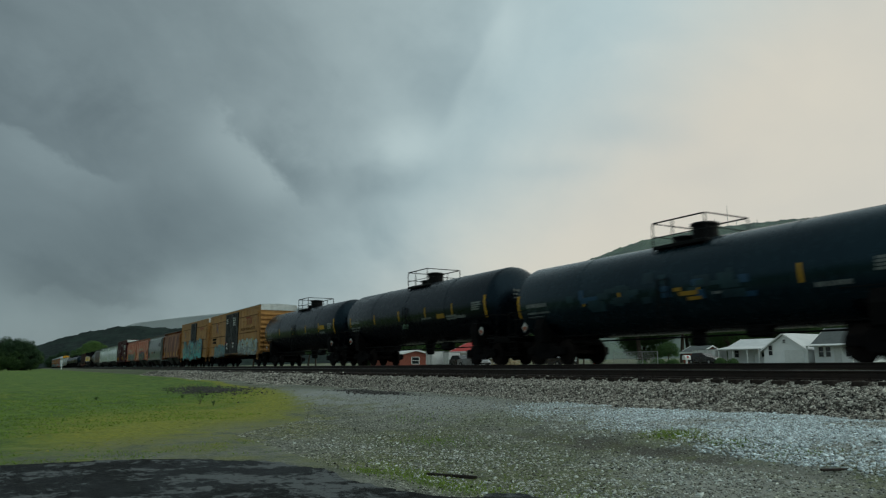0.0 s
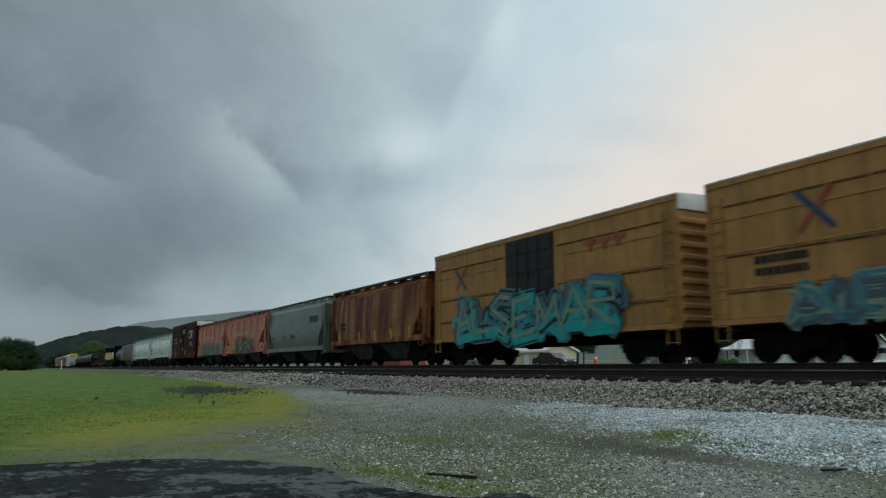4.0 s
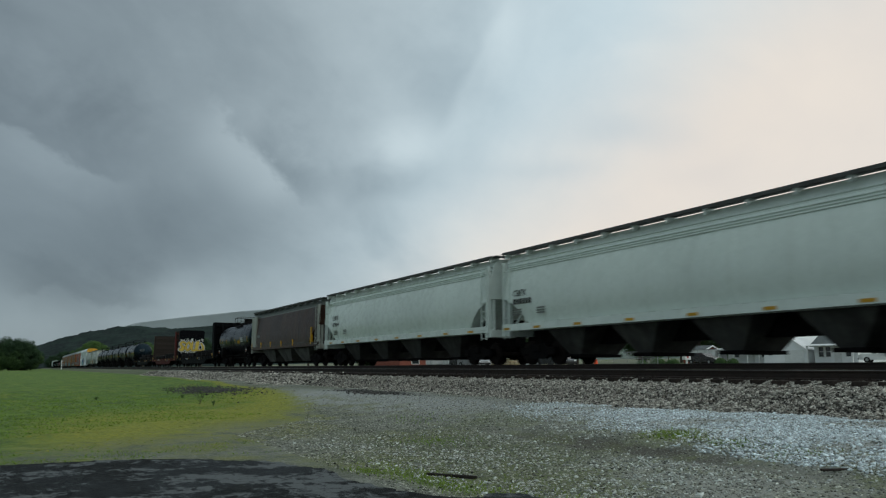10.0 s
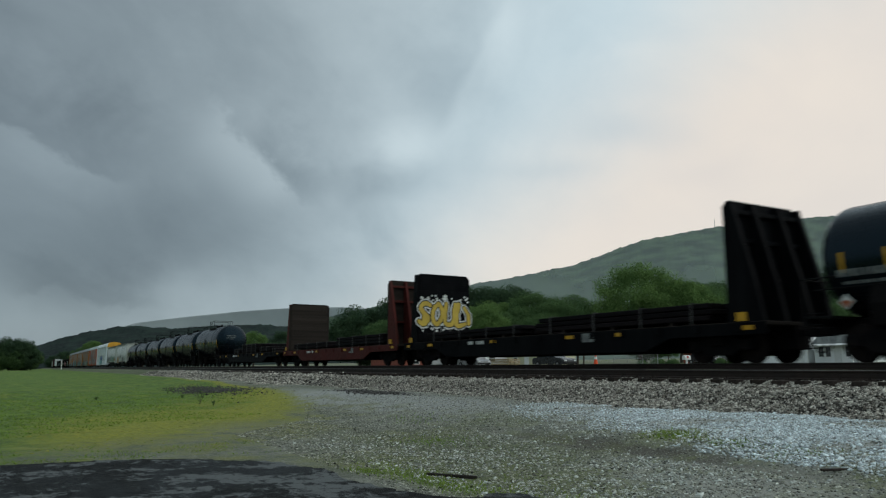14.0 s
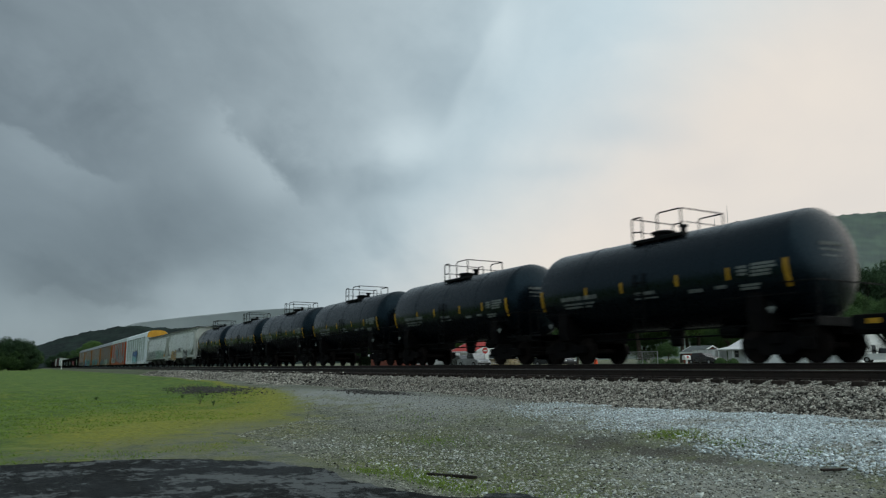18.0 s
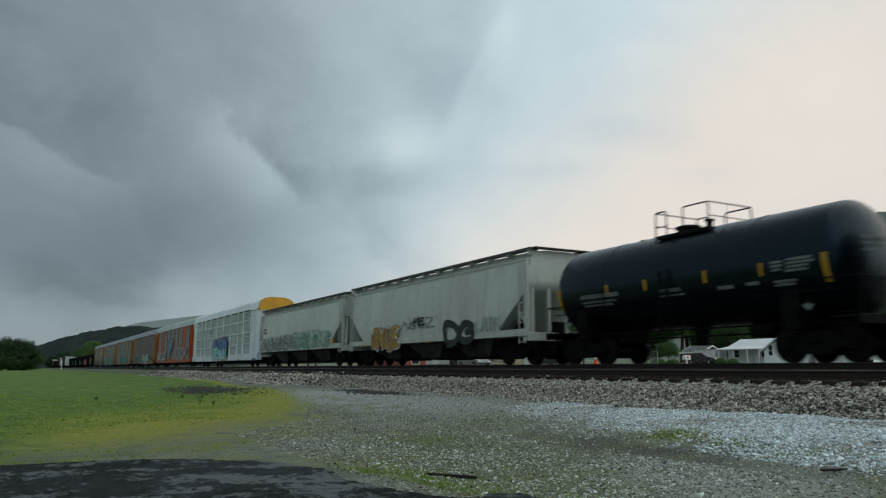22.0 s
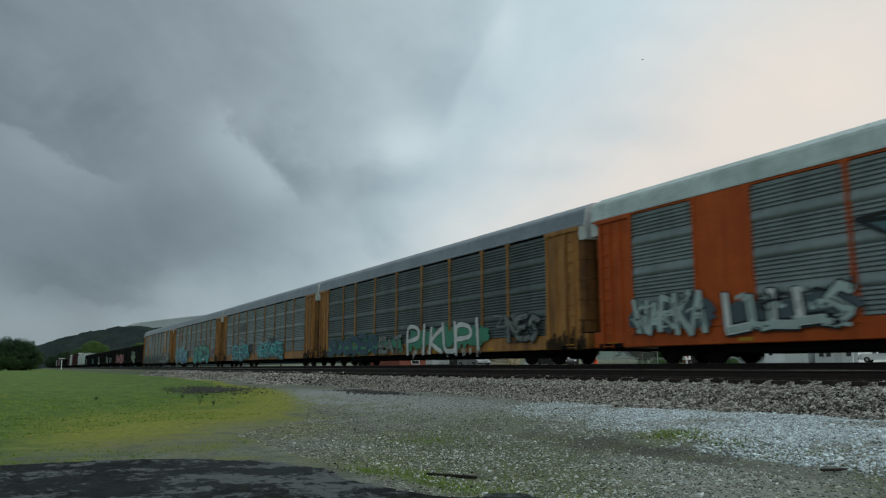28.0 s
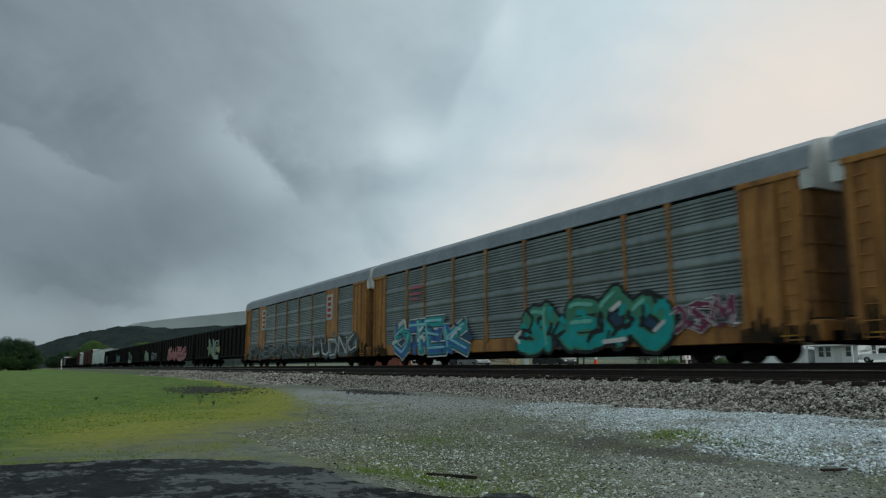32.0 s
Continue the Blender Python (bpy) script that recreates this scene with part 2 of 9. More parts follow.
M["orange"] = surface("orange_rack_paint", (0.46, 0.092, 0.015), (0.35, 0.066, 0.012), 0.7, 0.42, streak=0.5, streak_col=(0.16, 0.030, 0.009), bump=0.02, shine=0.15)
M["oxide"] = surface("dark_maroon_slope_sheet", (0.052, 0.013, 0.010), (0.034, 0.010, 0.008), 0.9, 0.7, streak=0.3, streak_col=(0.02, 0.008, 0.006), shine=0.1)
M["cream_ink"] = surface("faded_cream_lettering", (0.46, 0.40, 0.30), (0.36, 0.27, 0.19), 2.5, 0.6)
M["grime"] = surface("ochre_road_grime", (0.060, 0.034, 0.014), (0.022, 0.015, 0.009), 1.6, 0.7, streak=0.6, streak_col=(0.012, 0.010, 0.008), shine=0.12)
# Tan door paint darkened by grime and by the gap's shade between racks.
M["door_tan"] = surface("shaded_grimy_tan_door_paint", (0.20, 0.098, 0.030), (0.11, 0.052, 0.018), 0.7, 0.5, streak=0.8, streak_col=(0.035, 0.018, 0.009), shine=0.15)
# Ledge colours darker than the side paint, for seam and shadow lines.
M["sill_red"] = surface("dark_red_ledge_shadow", (0.026, 0.005, 0.006), (0.018, 0.004, 0.005), 1.2, 0.7, shine=0.05)
M["brown_edge"] = surface("brown_lettering_and_ledge_shadow", (0.13, 0.066, 0.024), (0.085, 0.042, 0.018), 1.2, 0.7, shine=0.1)
M["end_white"] = surface("stained_off_white_end_paint", (0.40, 0.43, 0.395), (0.31, 0.33, 0.295), 0.5, 0.5, streak=0.6, streak_col=(0.13, 0.115, 0.085), rust=0.1, rust_col=(0.16, 0.10, 0.06), shine=0.25)
M["cap_white"] = surface("white_end_cap", (0.66, 0.69, 0.68), (0.5, 0.53, 0.52), 0.9, 0.5, streak=0.4, streak_col=(0.2, 0.19, 0.17))
M["cap_yellow"] = surface("yellow_end_cap", (0.62, 0.33, 0.03), (0.5, 0.26, 0.03), 0.9, 0.5, streak=0.3)
M["bulk_black"] = surface("black_flatcar_paint", (0.0025, 0.003, 0.004), (0.005, 0.0055, 0.0065), 0.7, 0.55, streak=0.4, streak_col=(0.011, 0.012, 0.013), shine=0.02)
M["bulk_red"] = surface("oxide_red_flatcar_paint", (0.075, 0.016, 0.014), (0.05, 0.014, 0.012), 0.7, 0.65, streak=0.4, streak_col=(0.05, 0.03, 0.025), shine=0.08)
M["wood"] = surface("weathered_bulkhead_planks", (0.034, 0.028, 0.024), (0.022, 0.019, 0.017), 1.2, 0.8, shine=0.05, stretch=(1, 0.15, 4), each=0.18)
M["load"] = surface("dark_rusted_steel_load", (0.010, 0.008, 0.009), (0.005, 0.005, 0.006), 1.0, 0.7, shine=0.04, stretch=(0.1, 2, 2), each=0.3)
M["strap"] = surface("grey_strap", (0.06, 0.06, 0.058), None, 2.0, 0.6)
M["gondola"] = surface("dark_gondola_paint", (0.005, 0.0068, 0.006), (0.010, 0.010, 0.009), 0.7, 0.65, streak=0.4, streak_col=(0.020, 0.017, 0.014), rust=0.06, shine=0.05)
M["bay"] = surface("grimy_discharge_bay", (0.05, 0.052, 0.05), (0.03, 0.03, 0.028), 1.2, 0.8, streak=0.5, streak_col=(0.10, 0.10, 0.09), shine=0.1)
M["bay_pale"] = surface("pale_grimy_discharge_bay", (0.14, 0.145, 0.135), (0.075, 0.075, 0.07), 1.2, 0.8, streak=0.6, streak_col=(0.03, 0.03, 0.028), shine=0.1)
M["rail"] = surface("rusted_rail_side", (0.026, 0.018, 0.015), (0.018, 0.014, 0.012), 3.0, 0.7, bump=0.1)
M["railhead"] = surface("worn_rail_head", (0.16, 0.15, 0.145), (0.10, 0.09, 0.085), 2.0, 0.35, metal=0.8)
M["tie"] = surface("creosoted_sleeper", (0.020, 0.016, 0.014), (0.034, 0.027, 0.022), 2.0, 0.9, each=0.3, stretch=(4, 0.4, 4), bump=0.2)
M["bark"] = surface("tree_bark", (0.055, 0.045, 0.035), (0.085, 0.07, 0.055), 3.0, 0.9, bump=0.25)
M["brick"] = surface("red_brick_building", (0.30, 0.10, 0.07), (0.22, 0.075, 0.055), 3.0, 0.85)
M["siding"] = surface("white_house_siding", (0.84, 0.86, 0.86), (0.76, 0.79, 0.80), 0.8, 0.65)
M["shingle"] = surface("grey_roof_shingle", (0.12, 0.135, 0.135), (0.085, 0.098, 0.10), 2.5, 0.85, bump=0.2)
M["metal_roof"] = surface("pale_metal_roof", (0.62, 0.65, 0.66), (0.52, 0.55, 0.56), 1.0, 0.5, metal=0.1)
M["trimw"] = surface("white_house_trim", (0.74, 0.76, 0.75), (0.66, 0.68, 0.67), 2.0, 0.6)
M["glass"] = glass_like("dark_window_glass")
M["bird"] = surface("dark_feathers", (0.02, 0.02, 0.022), None, 8.0, 0.7)
M["cream"] = surface("cream_siding", (0.58, 0.57, 0.40), (0.5, 0.49, 0.34), 1.0, 0.7)
M["cone"] = surface("orange_cone_plastic", (0.75, 0.10, 0.03), (0.6, 0.08, 0.03), 3.0, 0.5)
M["tyre"] = surface("rubber", (0.015, 0.015, 0.015), None, 3.0, 0.85)
M["cardark"] = surface("dark_car_paint", (0.02, 0.022, 0.025), None, 1.0, 0.25, shine=0.6, bump=0.0)
M["carwhite"] = surface("white_car_paint", (0.68, 0.70, 0.70), None, 1.0, 0.3, bump=0.0)
M["cargrey"] = surface("silver_car_paint", (0.30, 0.31, 0.32), None, 1.0, 0.3, metal=0.5, bump=0.0)
M["lumber"] = surface("pale_lumber", (0.42, 0.33, 0.20), (0.32, 0.25, 0.15), 2.0, 0.8, each=0.2)
M["concrete"] = surface("pale_concrete", (0.42, 0.42, 0.39), (0.34, 0.34, 0.32), 1.0, 0.85)
M["fence"] = surface("galvanised_fence", (0.30, 0.31, 0.31), None, 2.0, 0.5, metal=0.5)
def asphalt_material():
    m = bpy.data.materials.new("worn_wet_asphalt")
    m.use_nodes = True
    k = Nodes(m.node_tree)
    pos = k.n("ShaderNodeTexCoord").outputs["Object"]
    blotch = k.noise(k.scaled(pos, (1.15, 0.85, 1), rot=(0, 0, 0.45)), 1.05, 8, 0.62, 0.9)
    fleck = k.noise(k.scaled(pos, (0.8, 1.3, 1)), 6.0, 6, 0.72, 0.6)
    grit = k.noise(pos, 90.0, 3, 0.7)
    wear = k.math("ADD", k.math("MULTIPLY", blotch, 0.60), k.math("MULTIPLY", fleck, 0.42))
    col = k.mix(k.ramp(fleck, 0.35, 0.65), (0.008, 0.009, 0.009), (0.022, 0.025, 0.025))
    sheet = k.noise(k.scaled(pos, (0.45, 1.0, 1), (3.1, 0.7, 0), (0, 0, 0.5)), 0.8, 3, 0.5, 0.6)
    col = k.mix(k.math("MULTIPLY", k.ramp(sheet, 0.40, 0.62), 0.7), col, (0.032, 0.037, 0.041))
    col = k.mix(k.math("MULTIPLY", k.ramp(wear, 0.50, 0.56), 0.75), col, (0.058, 0.066, 0.070))
    col = k.mix(k.math("MULTIPLY", k.ramp(wear, 0.532, 0.570), 0.85), col, (0.130, 0.142, 0.146))
    col = k.mix(k.math("MULTIPLY", k.ramp(grit, 0.55, 0.75), 0.35), col, (0.11, 0.11, 0.11))
    crack = k.n("ShaderNodeTexVoronoi")
    crack.feature = "DISTANCE_TO_EDGE"
    bent = k.n("ShaderNodeVectorMath")
    bent.operation = "MULTIPLY_ADD"
    k.link(k.n("ShaderNodeTexNoise").outputs["Color"], bent.inputs[0])
    bent.inputs[1].default_value = (0.7, 0.7, 0.0)
    k.link(pos, bent.inputs[2])
    k.link(bent.outputs[0], crack.inputs["Vector"])
    crack.inputs["Scale"].default_value = 0.9
    col = k.mix(k.math("MULTIPLY", k.ramp(k.math("MULTIPLY_ADD", fleck, 0.12, crack.outputs["Distance"]), 0.075, 0.055), 0.35), col, (0.008, 0.009, 0.009))
    bs = k.n("ShaderNodeBsdfPrincipled")
    k.link(col, bs.inputs["Base Color"])
    bs.inputs["Roughness"].default_value, bs.inputs["Specular IOR Level"].default_value = 0.75, 0.05
    bp = k.n("ShaderNodeBump")
    bp.inputs["Strength"].default_value, bp.inputs["Distance"].default_value = 0.9, 0.02
    k.link(k.math("ADD", k.math("MULTIPLY", wear, 2.0), grit), bp.inputs["Height"])
    k.link(bp.outputs[0], bs.inputs["Normal"])
    k.link(bs.outputs[0], k.n("ShaderNodeOutputMaterial").inputs[0])
    return m


M["asphalt"] = asphalt_material()
M["stone"] = surface("railway_ballast_stone", (0.40, 0.395, 0.35), (0.105, 0.092, 0.076), 9.0, 0.85, each=0.95, island=True, bump=0.15, rust=0.16, rust_col=(0.17, 0.120, 0.082))
M["lot_stone"] = surface("dusty_lot_gravel", (0.37, 0.38, 0.325), (0.085, 0.09, 0.070), 9.0, 0.85, each=0.92, island=True, bump=0.15)
M["lime"] = surface("pale_limestone_gravel", (0.66, 0.745, 0.775), (0.44, 0.50, 0.525), 6.0, 0.85, each=0.4, island=True, bump=0.15)
M["pebble"] = surface("mixed_pale_pebbles", (0.54, 0.58, 0.555), (0.24, 0.26, 0.235), 6.0, 0.85, each=0.7, island=True, bump=0.15)
# Near-black bed colour stands for the shade between ballast stones.
M["bed"] = surface("gap_shade_between_stones", (0.036, 0.034, 0.031), (0.018, 0.018, 0.017), 5.0, 0.95, grain=30, bump=0.5)
M["coal"] = surface("black_cinders", (0.035, 0.035, 0.035), (0.06, 0.058, 0.055), 6.0, 0.7, each=0.4, island=True)
M["moss"] = surface("yellow_green_moss_tufts", (0.21, 0.205, 0.028), (0.135, 0.165, 0.026), 0.5, 0.8, each=0.35, island=True, shine=0.2)
def leaf_material(name, a, b):
    """Thin leaves: part of the light comes through them."""
    m = bpy.data.materials.new(name)
    m.use_nodes = True
    k = Nodes(m.node_tree)
    geo = k.n("ShaderNodeNewGeometry")
    large = k.noise(k.n("ShaderNodeTexCoord").outputs["Object"], 0.35, 3, 0.6)
    col = k.mix(k.ramp(large, 0.35, 0.65), a, b)
    hsv = k.n("ShaderNodeHueSaturation")
    k.put(hsv.inputs["Value"], k.math("MULTIPLY_ADD", geo.outputs["Random Per Island"], 0.5, 0.75))
    k.put(hsv.inputs["Color"], col)
    di, tr, mx = k.n("ShaderNodeBsdfDiffuse"), k.n("ShaderNodeBsdfTranslucent"), k.n("ShaderNodeMixShader")
    k.link(hsv.outputs[0], di.inputs[0])
    k.link(hsv.outputs[0], tr.inputs[0])
    mx.inputs[0].default_value = 0.42
    k.link(di.outputs[0], mx.inputs[1])
    k.link(tr.outputs[0], mx.inputs[2])
    k.link(mx.outputs[0], k.n("ShaderNodeOutputMaterial").inputs[0])
    return m


M["grass"] = leaf_material("grass_blades", (0.150, 0.250, 0.045), (0.200, 0.280, 0.050))
M["leaf1"] = leaf_material("spring_green_leaves", (0.135, 0.215, 0.070), (0.095, 0.165, 0.055))
M["leaf2"] = leaf_material("dark_green_leaves", (0.060, 0.098, 0.052), (0.040, 0.072, 0.040))
M["leaf3"] = leaf_material("mid_green_leaves", (0.095, 0.155, 0.062), (0.068, 0.120, 0.050))
for key, c in (("g_teal", (0.02, 0.36, 0.36)), ("g_pale", (0.42, 0.52, 0.50)), ("g_dark", (0.012, 0.016, 0.018)), ("g_navy", (0.02, 0.06, 0.12)), ("g_yel", (0.55, 0.40, 0.06)),
               ("g_lime", (0.42, 0.46, 0.16)), ("g_white", (0.66, 0.69, 0.67)), ("g_blue", (0.03, 0.14, 0.42)), ("g_sky", (0.28, 0.66, 0.72)), ("g_green", (0.06, 0.26, 0.16)),
               ("g_plum", (0.16, 0.03, 0.07)), ("g_gold", (0.34, 0.20, 0.03)), ("g_mint", (0.18, 0.52, 0.42)), ("g_grey", (0.20, 0.22, 0.21)), ("g_rose", (0.42, 0.10, 0.13)),
               ("g_steel", (0.06, 0.20, 0.25)), ("g_slate", (0.075, 0.105, 0.125)), ("g_cyan", (0.04, 0.30, 0.42)), ("g_fin", (0.085, 0.155, 0.175)), ("g_sage", (0.20, 0.30, 0.22))):
    M[key] = surface("sprayed_" + key[2:], c, tuple(v * 0.8 for v in c), 1.5, 0.36, streak=0.35, streak_col=tuple(v * 0.45 for v in c), bump=0.02, shine=0.22)


# ---- mesh helpers ----
class Geo:
    """Collects plain polygons; every solid is closed."""

    def __init__(self):
        self.v, self.f = [], []

    def add(self, verts, faces):
        n = len(self.v)
        self.v += [tuple(p) for p in verts]
        self.f += [tuple(i + n for i in f) for f in faces]
        return self

    def box(self, x0, x1, y0, y1, z0, z1, c=0.0):
        if c <= 0:
            vs = [(x, y, z) for x in (x0, x1) for y in (y0, y1) for z in (z0, z1)]
            return self.add(vs, [(0, 1, 3, 2), (4, 6, 7, 5), (0, 4, 5, 1), (2, 3, 7, 6), (0, 2, 6, 4), (1, 5, 7, 3)])
        c = min(c, 0.45 * min(abs(x1 - x0), abs(y1 - y0), abs(z1 - z0)))
        vs, fs, ix = [], [], {}
        for i, x in enumerate((x0, x1)):
            for j, y in enumerate((y0, y1)):
                for k, z in enumerate((z0, z1)):
                    sx, sy, sz = (c, -c)[i], (c, -c)[j], (c, -c)[k]
                    for a, p in enumerate(((x, y + sy, z + sz), (x + sx, y, z + sz), (x + sx, y + sy, z))):
                        ix[i, j, k, a] = len(vs)
                        vs.append(p)
                    fs.append((ix[i, j, k, 0], ix[i, j, k, 1], ix[i, j, k, 2]))
        for a in range(3):
            for s in (0, 1):
                q = []
                for u, v in ((0, 0), (0, 1), (1, 1), (1, 0)):
                    key = [u, v]
                    key.insert(a, s)
                    q.append(ix[(*key, a)])
                fs.append(tuple(q))
            b, d = [e for e in range(3) if e != a]
            for sb in (0, 1):
                for sd in (0, 1):
                    def key(t):
                        r = [0, 0, 0]
                        r[a], r[b], r[d] = t, sb, sd
                        return tuple(r)
                    fs.append((ix[(*key(0), b)], ix[(*key(1), b)], ix[(*key(1), d)], ix[(*key(0), d)]))
        return self.add(vs, fs)

    def prism(self, poly, axis, a, b):
        """poly in the two other axes, drawn out along axis from a to b."""
        def at(p, t):
            return {"x": (t, p[0], p[1]), "y": (p[0], t, p[1]), "z": (p[0], p[1], t)}[axis]
        n = len(poly)
        vs = [at(p, a) for p in poly] + [at(p, b) for p in poly]
        return self.add(vs, [tuple(range(n))[::-1], tuple(range(n, 2 * n))] + [(i, (i + 1) % n, n + (i + 1) % n, n + i) for i in range(n)])

    def rod(self, p, q, r, n=8):
        p, q = Vector(p), Vector(q)
        d = (q - p).normalized()
        a = d.orthogonal().normalized()
        b = d.cross(a)
        vs = []
        for o in (p, q):
            vs += [o + r * (math.cos(t) * a + math.sin(t) * b) for t in (2 * math.pi * i / n for i in range(n))]
        return self.add(vs, [tuple(range(n))[::-1], tuple(range(n, 2 * n))] + [(i, (i + 1) % n, n + (i + 1) % n, n + i) for i in range(n)])

    def path(self, pts, r, n=6):
        for p, q in zip(pts, pts[1:]):
            self.rod(p, q, r, n)
        return self

    def lathe(self, prof, n, centre=(0, 0, 0), axis="x"):
        """prof: (along, radius), both ends closed."""
        vs, fs = [], []
        for s, r in prof:
            for i in range(n):
                t = 2 * math.pi * i / n
                c, e = r * math.cos(t), r * math.sin(t)
                p = {"x": (s, c, e), "y": (c, s, e), "z": (c, e, s)}[axis]
                vs.append((p[0] + centre[0], p[1] + centre[1], p[2] + centre[2]))
        for j in range(len(prof) - 1):
            for i in range(n):
                k = (i + 1) % n
                fs.append((j * n + i, j * n + k, (j + 1) * n + k, (j + 1) * n + i))
        fs += [tuple(range(n)), tuple(range((len(prof) - 1) * n, len(prof) * n))]
        return self.add(vs, fs)

    def mesh(self, name, smooth=False, fix=True):
        me = bpy.data.meshes.new(name)
        me.from_pydata(self.v, [], self.f)
        if fix:
            bm = bmesh.new()
            bm.from_mesh(me)
            bmesh.ops.recalc_face_normals(bm, faces=bm.faces)
            bm.to_mesh(me)
            bm.free()
        if smooth:
            me.shade_smooth()
            me.set_sharp_from_angle(angle=radians(38))
        return me


def part(name, geo, material, parent=None, label="", m=None, smooth=False, kind=""):
    me = geo.mesh(name, smooth) if isinstance(geo, Geo) else geo
    if not me.materials:
        me.materials.append(material)
    ob = new(name, me)
    ob.parent = parent
    if m is not None:
        ob.matrix_basis = m
    return tagged(ob, label, kind=kind)


def thing(name, m, label, category, group="", kind=""):
    ob = new(name)
    ob.empty_display_size = 0.2
    ob.matrix_basis = m
    return tagged(ob, label, category, group, kind)


def bulk_mesh(name, verts, tris):
    """A mesh from numpy arrays of corners and triangles."""
    me = bpy.data.meshes.new(name)
    me.vertices.add(len(verts))
    me.vertices.foreach_set("co", np.asarray(verts, np.float32).ravel())
    me.loops.add(tris.size)
    me.loops.foreach_set("vertex_index", tris.astype(np.int32).ravel())
    me.polygons.add(len(tris))
    k = tris.shape[1]
    me.polygons.foreach_set("loop_start", np.arange(0, tris.size, k, dtype=np.int32))
    me.update(calc_edges=True)
    return me


# ---- the ground ----
def step(a, b, t):
    t = np.clip((t - a) / (b - a), 0, 1)
    return t * t * (3 - 2 * t)


def lot_z(x, y):
    """Height of the ground sheet."""
    z = 0.42 * step(5.0, 11.2, y) - 0.25 * step(12.0, 13.0, y)
    z = z + 0.30 * step(20.5, 23, y) + 0.75 * step(24, 34, y) + 0.9 * step(45, 110, y) + 2.5 * step(110, 220, y)
    return z


GRASS_EDGE = ((-8, -0.4, 0.5, 3.0, 5.8, 8.3, 9.6, 10.6), (-9.5, -10.6, -11.2, -14.0, -17.5, -25.0, -38.0, -64.0))


def grass_line(y):
    return np.interp(y, *GRASS_EDGE)


def ground_material():
    m = bpy.data.materials.new("gravel_lot_and_grass")
    m.use_nodes = True
    k = Nodes(m.node_tree)
    pos = k.n("ShaderNodeNewGeometry").outputs["Position"]
    xyz = k.n("ShaderNodeSeparateXYZ")
    k.link(pos, xyz.inputs[0])
    x, y = xyz.outputs[0], xyz.outputs[1]
    n1, n2, n3 = k.noise(pos, 0.35, 5), k.noise(pos, 1.7, 6, 0.68), k.noise(pos, 9.0, 5, 0.7)
    grit = k.noise(pos, 38.0, 3, 0.7)

    def spot(cx, cy, rx, ry, soft=0.45, rag=0.9):
        a = k.math("POWER", k.math("DIVIDE", k.math("SUBTRACT", x, cx), rx), 2.0)
        b = k.math("POWER", k.math("DIVIDE", k.math("SUBTRACT", y, cy), ry), 2.0)
        d = k.math("SQRT", k.math("ADD", a, b))
        d = k.math("ADD", d, k.math("MULTIPLY", k.math("SUBTRACT", k.math("ADD", n2, n3), 1.0), rag))
        return k.ramp(d, 1.0 + soft, 1.0 - soft)

    col = k.mix(k.ramp(k.math("ADD", k.math("MULTIPLY", n2, 0.6), k.math("MULTIPLY", n3, 0.4)), 0.36, 0.64), (0.062, 0.070, 0.048), (0.225, 0.240, 0.208))
    col = k.mix(k.math("MULTIPLY", k.ramp(n1, 0.42, 0.62), 0.6), col, (0.082, 0.094, 0.056))
    col = k.mix(k.math("MULTIPLY", spot(-20, 9.0, 9, 1.5), 0.8), col, (0.27, 0.29, 0.285))
    col = k.mix(k.math("MULTIPLY", spot(-9.6, 5.4, 3.2, 1.4), 0.8), col, (0.078, 0.096, 0.040))
    col = k.mix(k.math("MULTIPLY", spot(-5.6, 6.4, 1.8, 1.0), 0.6), col, (0.29, 0.30, 0.275))
    col = k.mix(k.math("MULTIPLY", spot(-8.6, 10.0, 4.4, 1.35), 0.8), col, (0.38, 0.41, 0.415))
    col = k.mix(k.math("MULTIPLY", spot(-4.5, 9.6, 2.6, 1.6), 0.6), col, (0.36, 0.385, 0.39))
    col = k.mix(k.math("MULTIPLY", spot(-8.4, 7.30, 2.6, 0.36, 0.5, 0.5), 0.85), col, (0.055, 0.052, 0.040))
    col = k.mix(k.math("MULTIPLY", spot(-36.5, 7.6, 7.0, 1.5), 0.9), col, (0.030, 0.029, 0.029))
    col = k.mix(k.math("MULTIPLY", spot(-23.5, 10.3, 3.0, 0.5), 0.8), col, (0.05, 0.05, 0.05))
    weedy = k.ramp(k.math("ADD", k.math("MULTIPLY", n2, 0.55), k.math("MULTIPLY", n1, 0.5)), 0.48, 0.62)
    col = k.mix(k.math("MULTIPLY", k.math("MULTIPLY", weedy, k.ramp(y, 9.6, 8.2)), k.ramp(n3, 0.35, 0.6, 0.35, 0.85)), col, (0.105, 0.128, 0.038))
    # the grass begins along a slanting ragged line
    line = k.n("ShaderNodeFloatCurve")
    curve = line.mapping.curves[0]
    ys, xs = GRASS_EDGE
    curve.points[0].location = (0.0, (xs[0] + 70) / 70)
    curve.points[1].location = (1.0, (xs[-1] + 70) / 70)
    for a, b in list(zip(ys, xs))[1:-1]:
        curve.points.new((a + 8) / 18.6, (b + 70) / 70)
    line.mapping.update()
    k.put(line.inputs["Value"], k.math("DIVIDE", k.math("ADD", y, 8.0), 18.6))
    past = k.math("SUBTRACT", k.math("MULTIPLY_ADD", line.outputs[0], 70.0, -70.0), x)      # metres into the grass
    past = k.math("ADD", past, k.math("MULTIPLY_ADD", k.math("ADD", n2, n3), 9.0, -9.0))
    near_side = k.ramp(y, 11.6, 10.6)
    mossy = k.mix(k.ramp(n3, 0.35, 0.65), (0.265, 0.260, 0.030), (0.120, 0.155, 0.026))
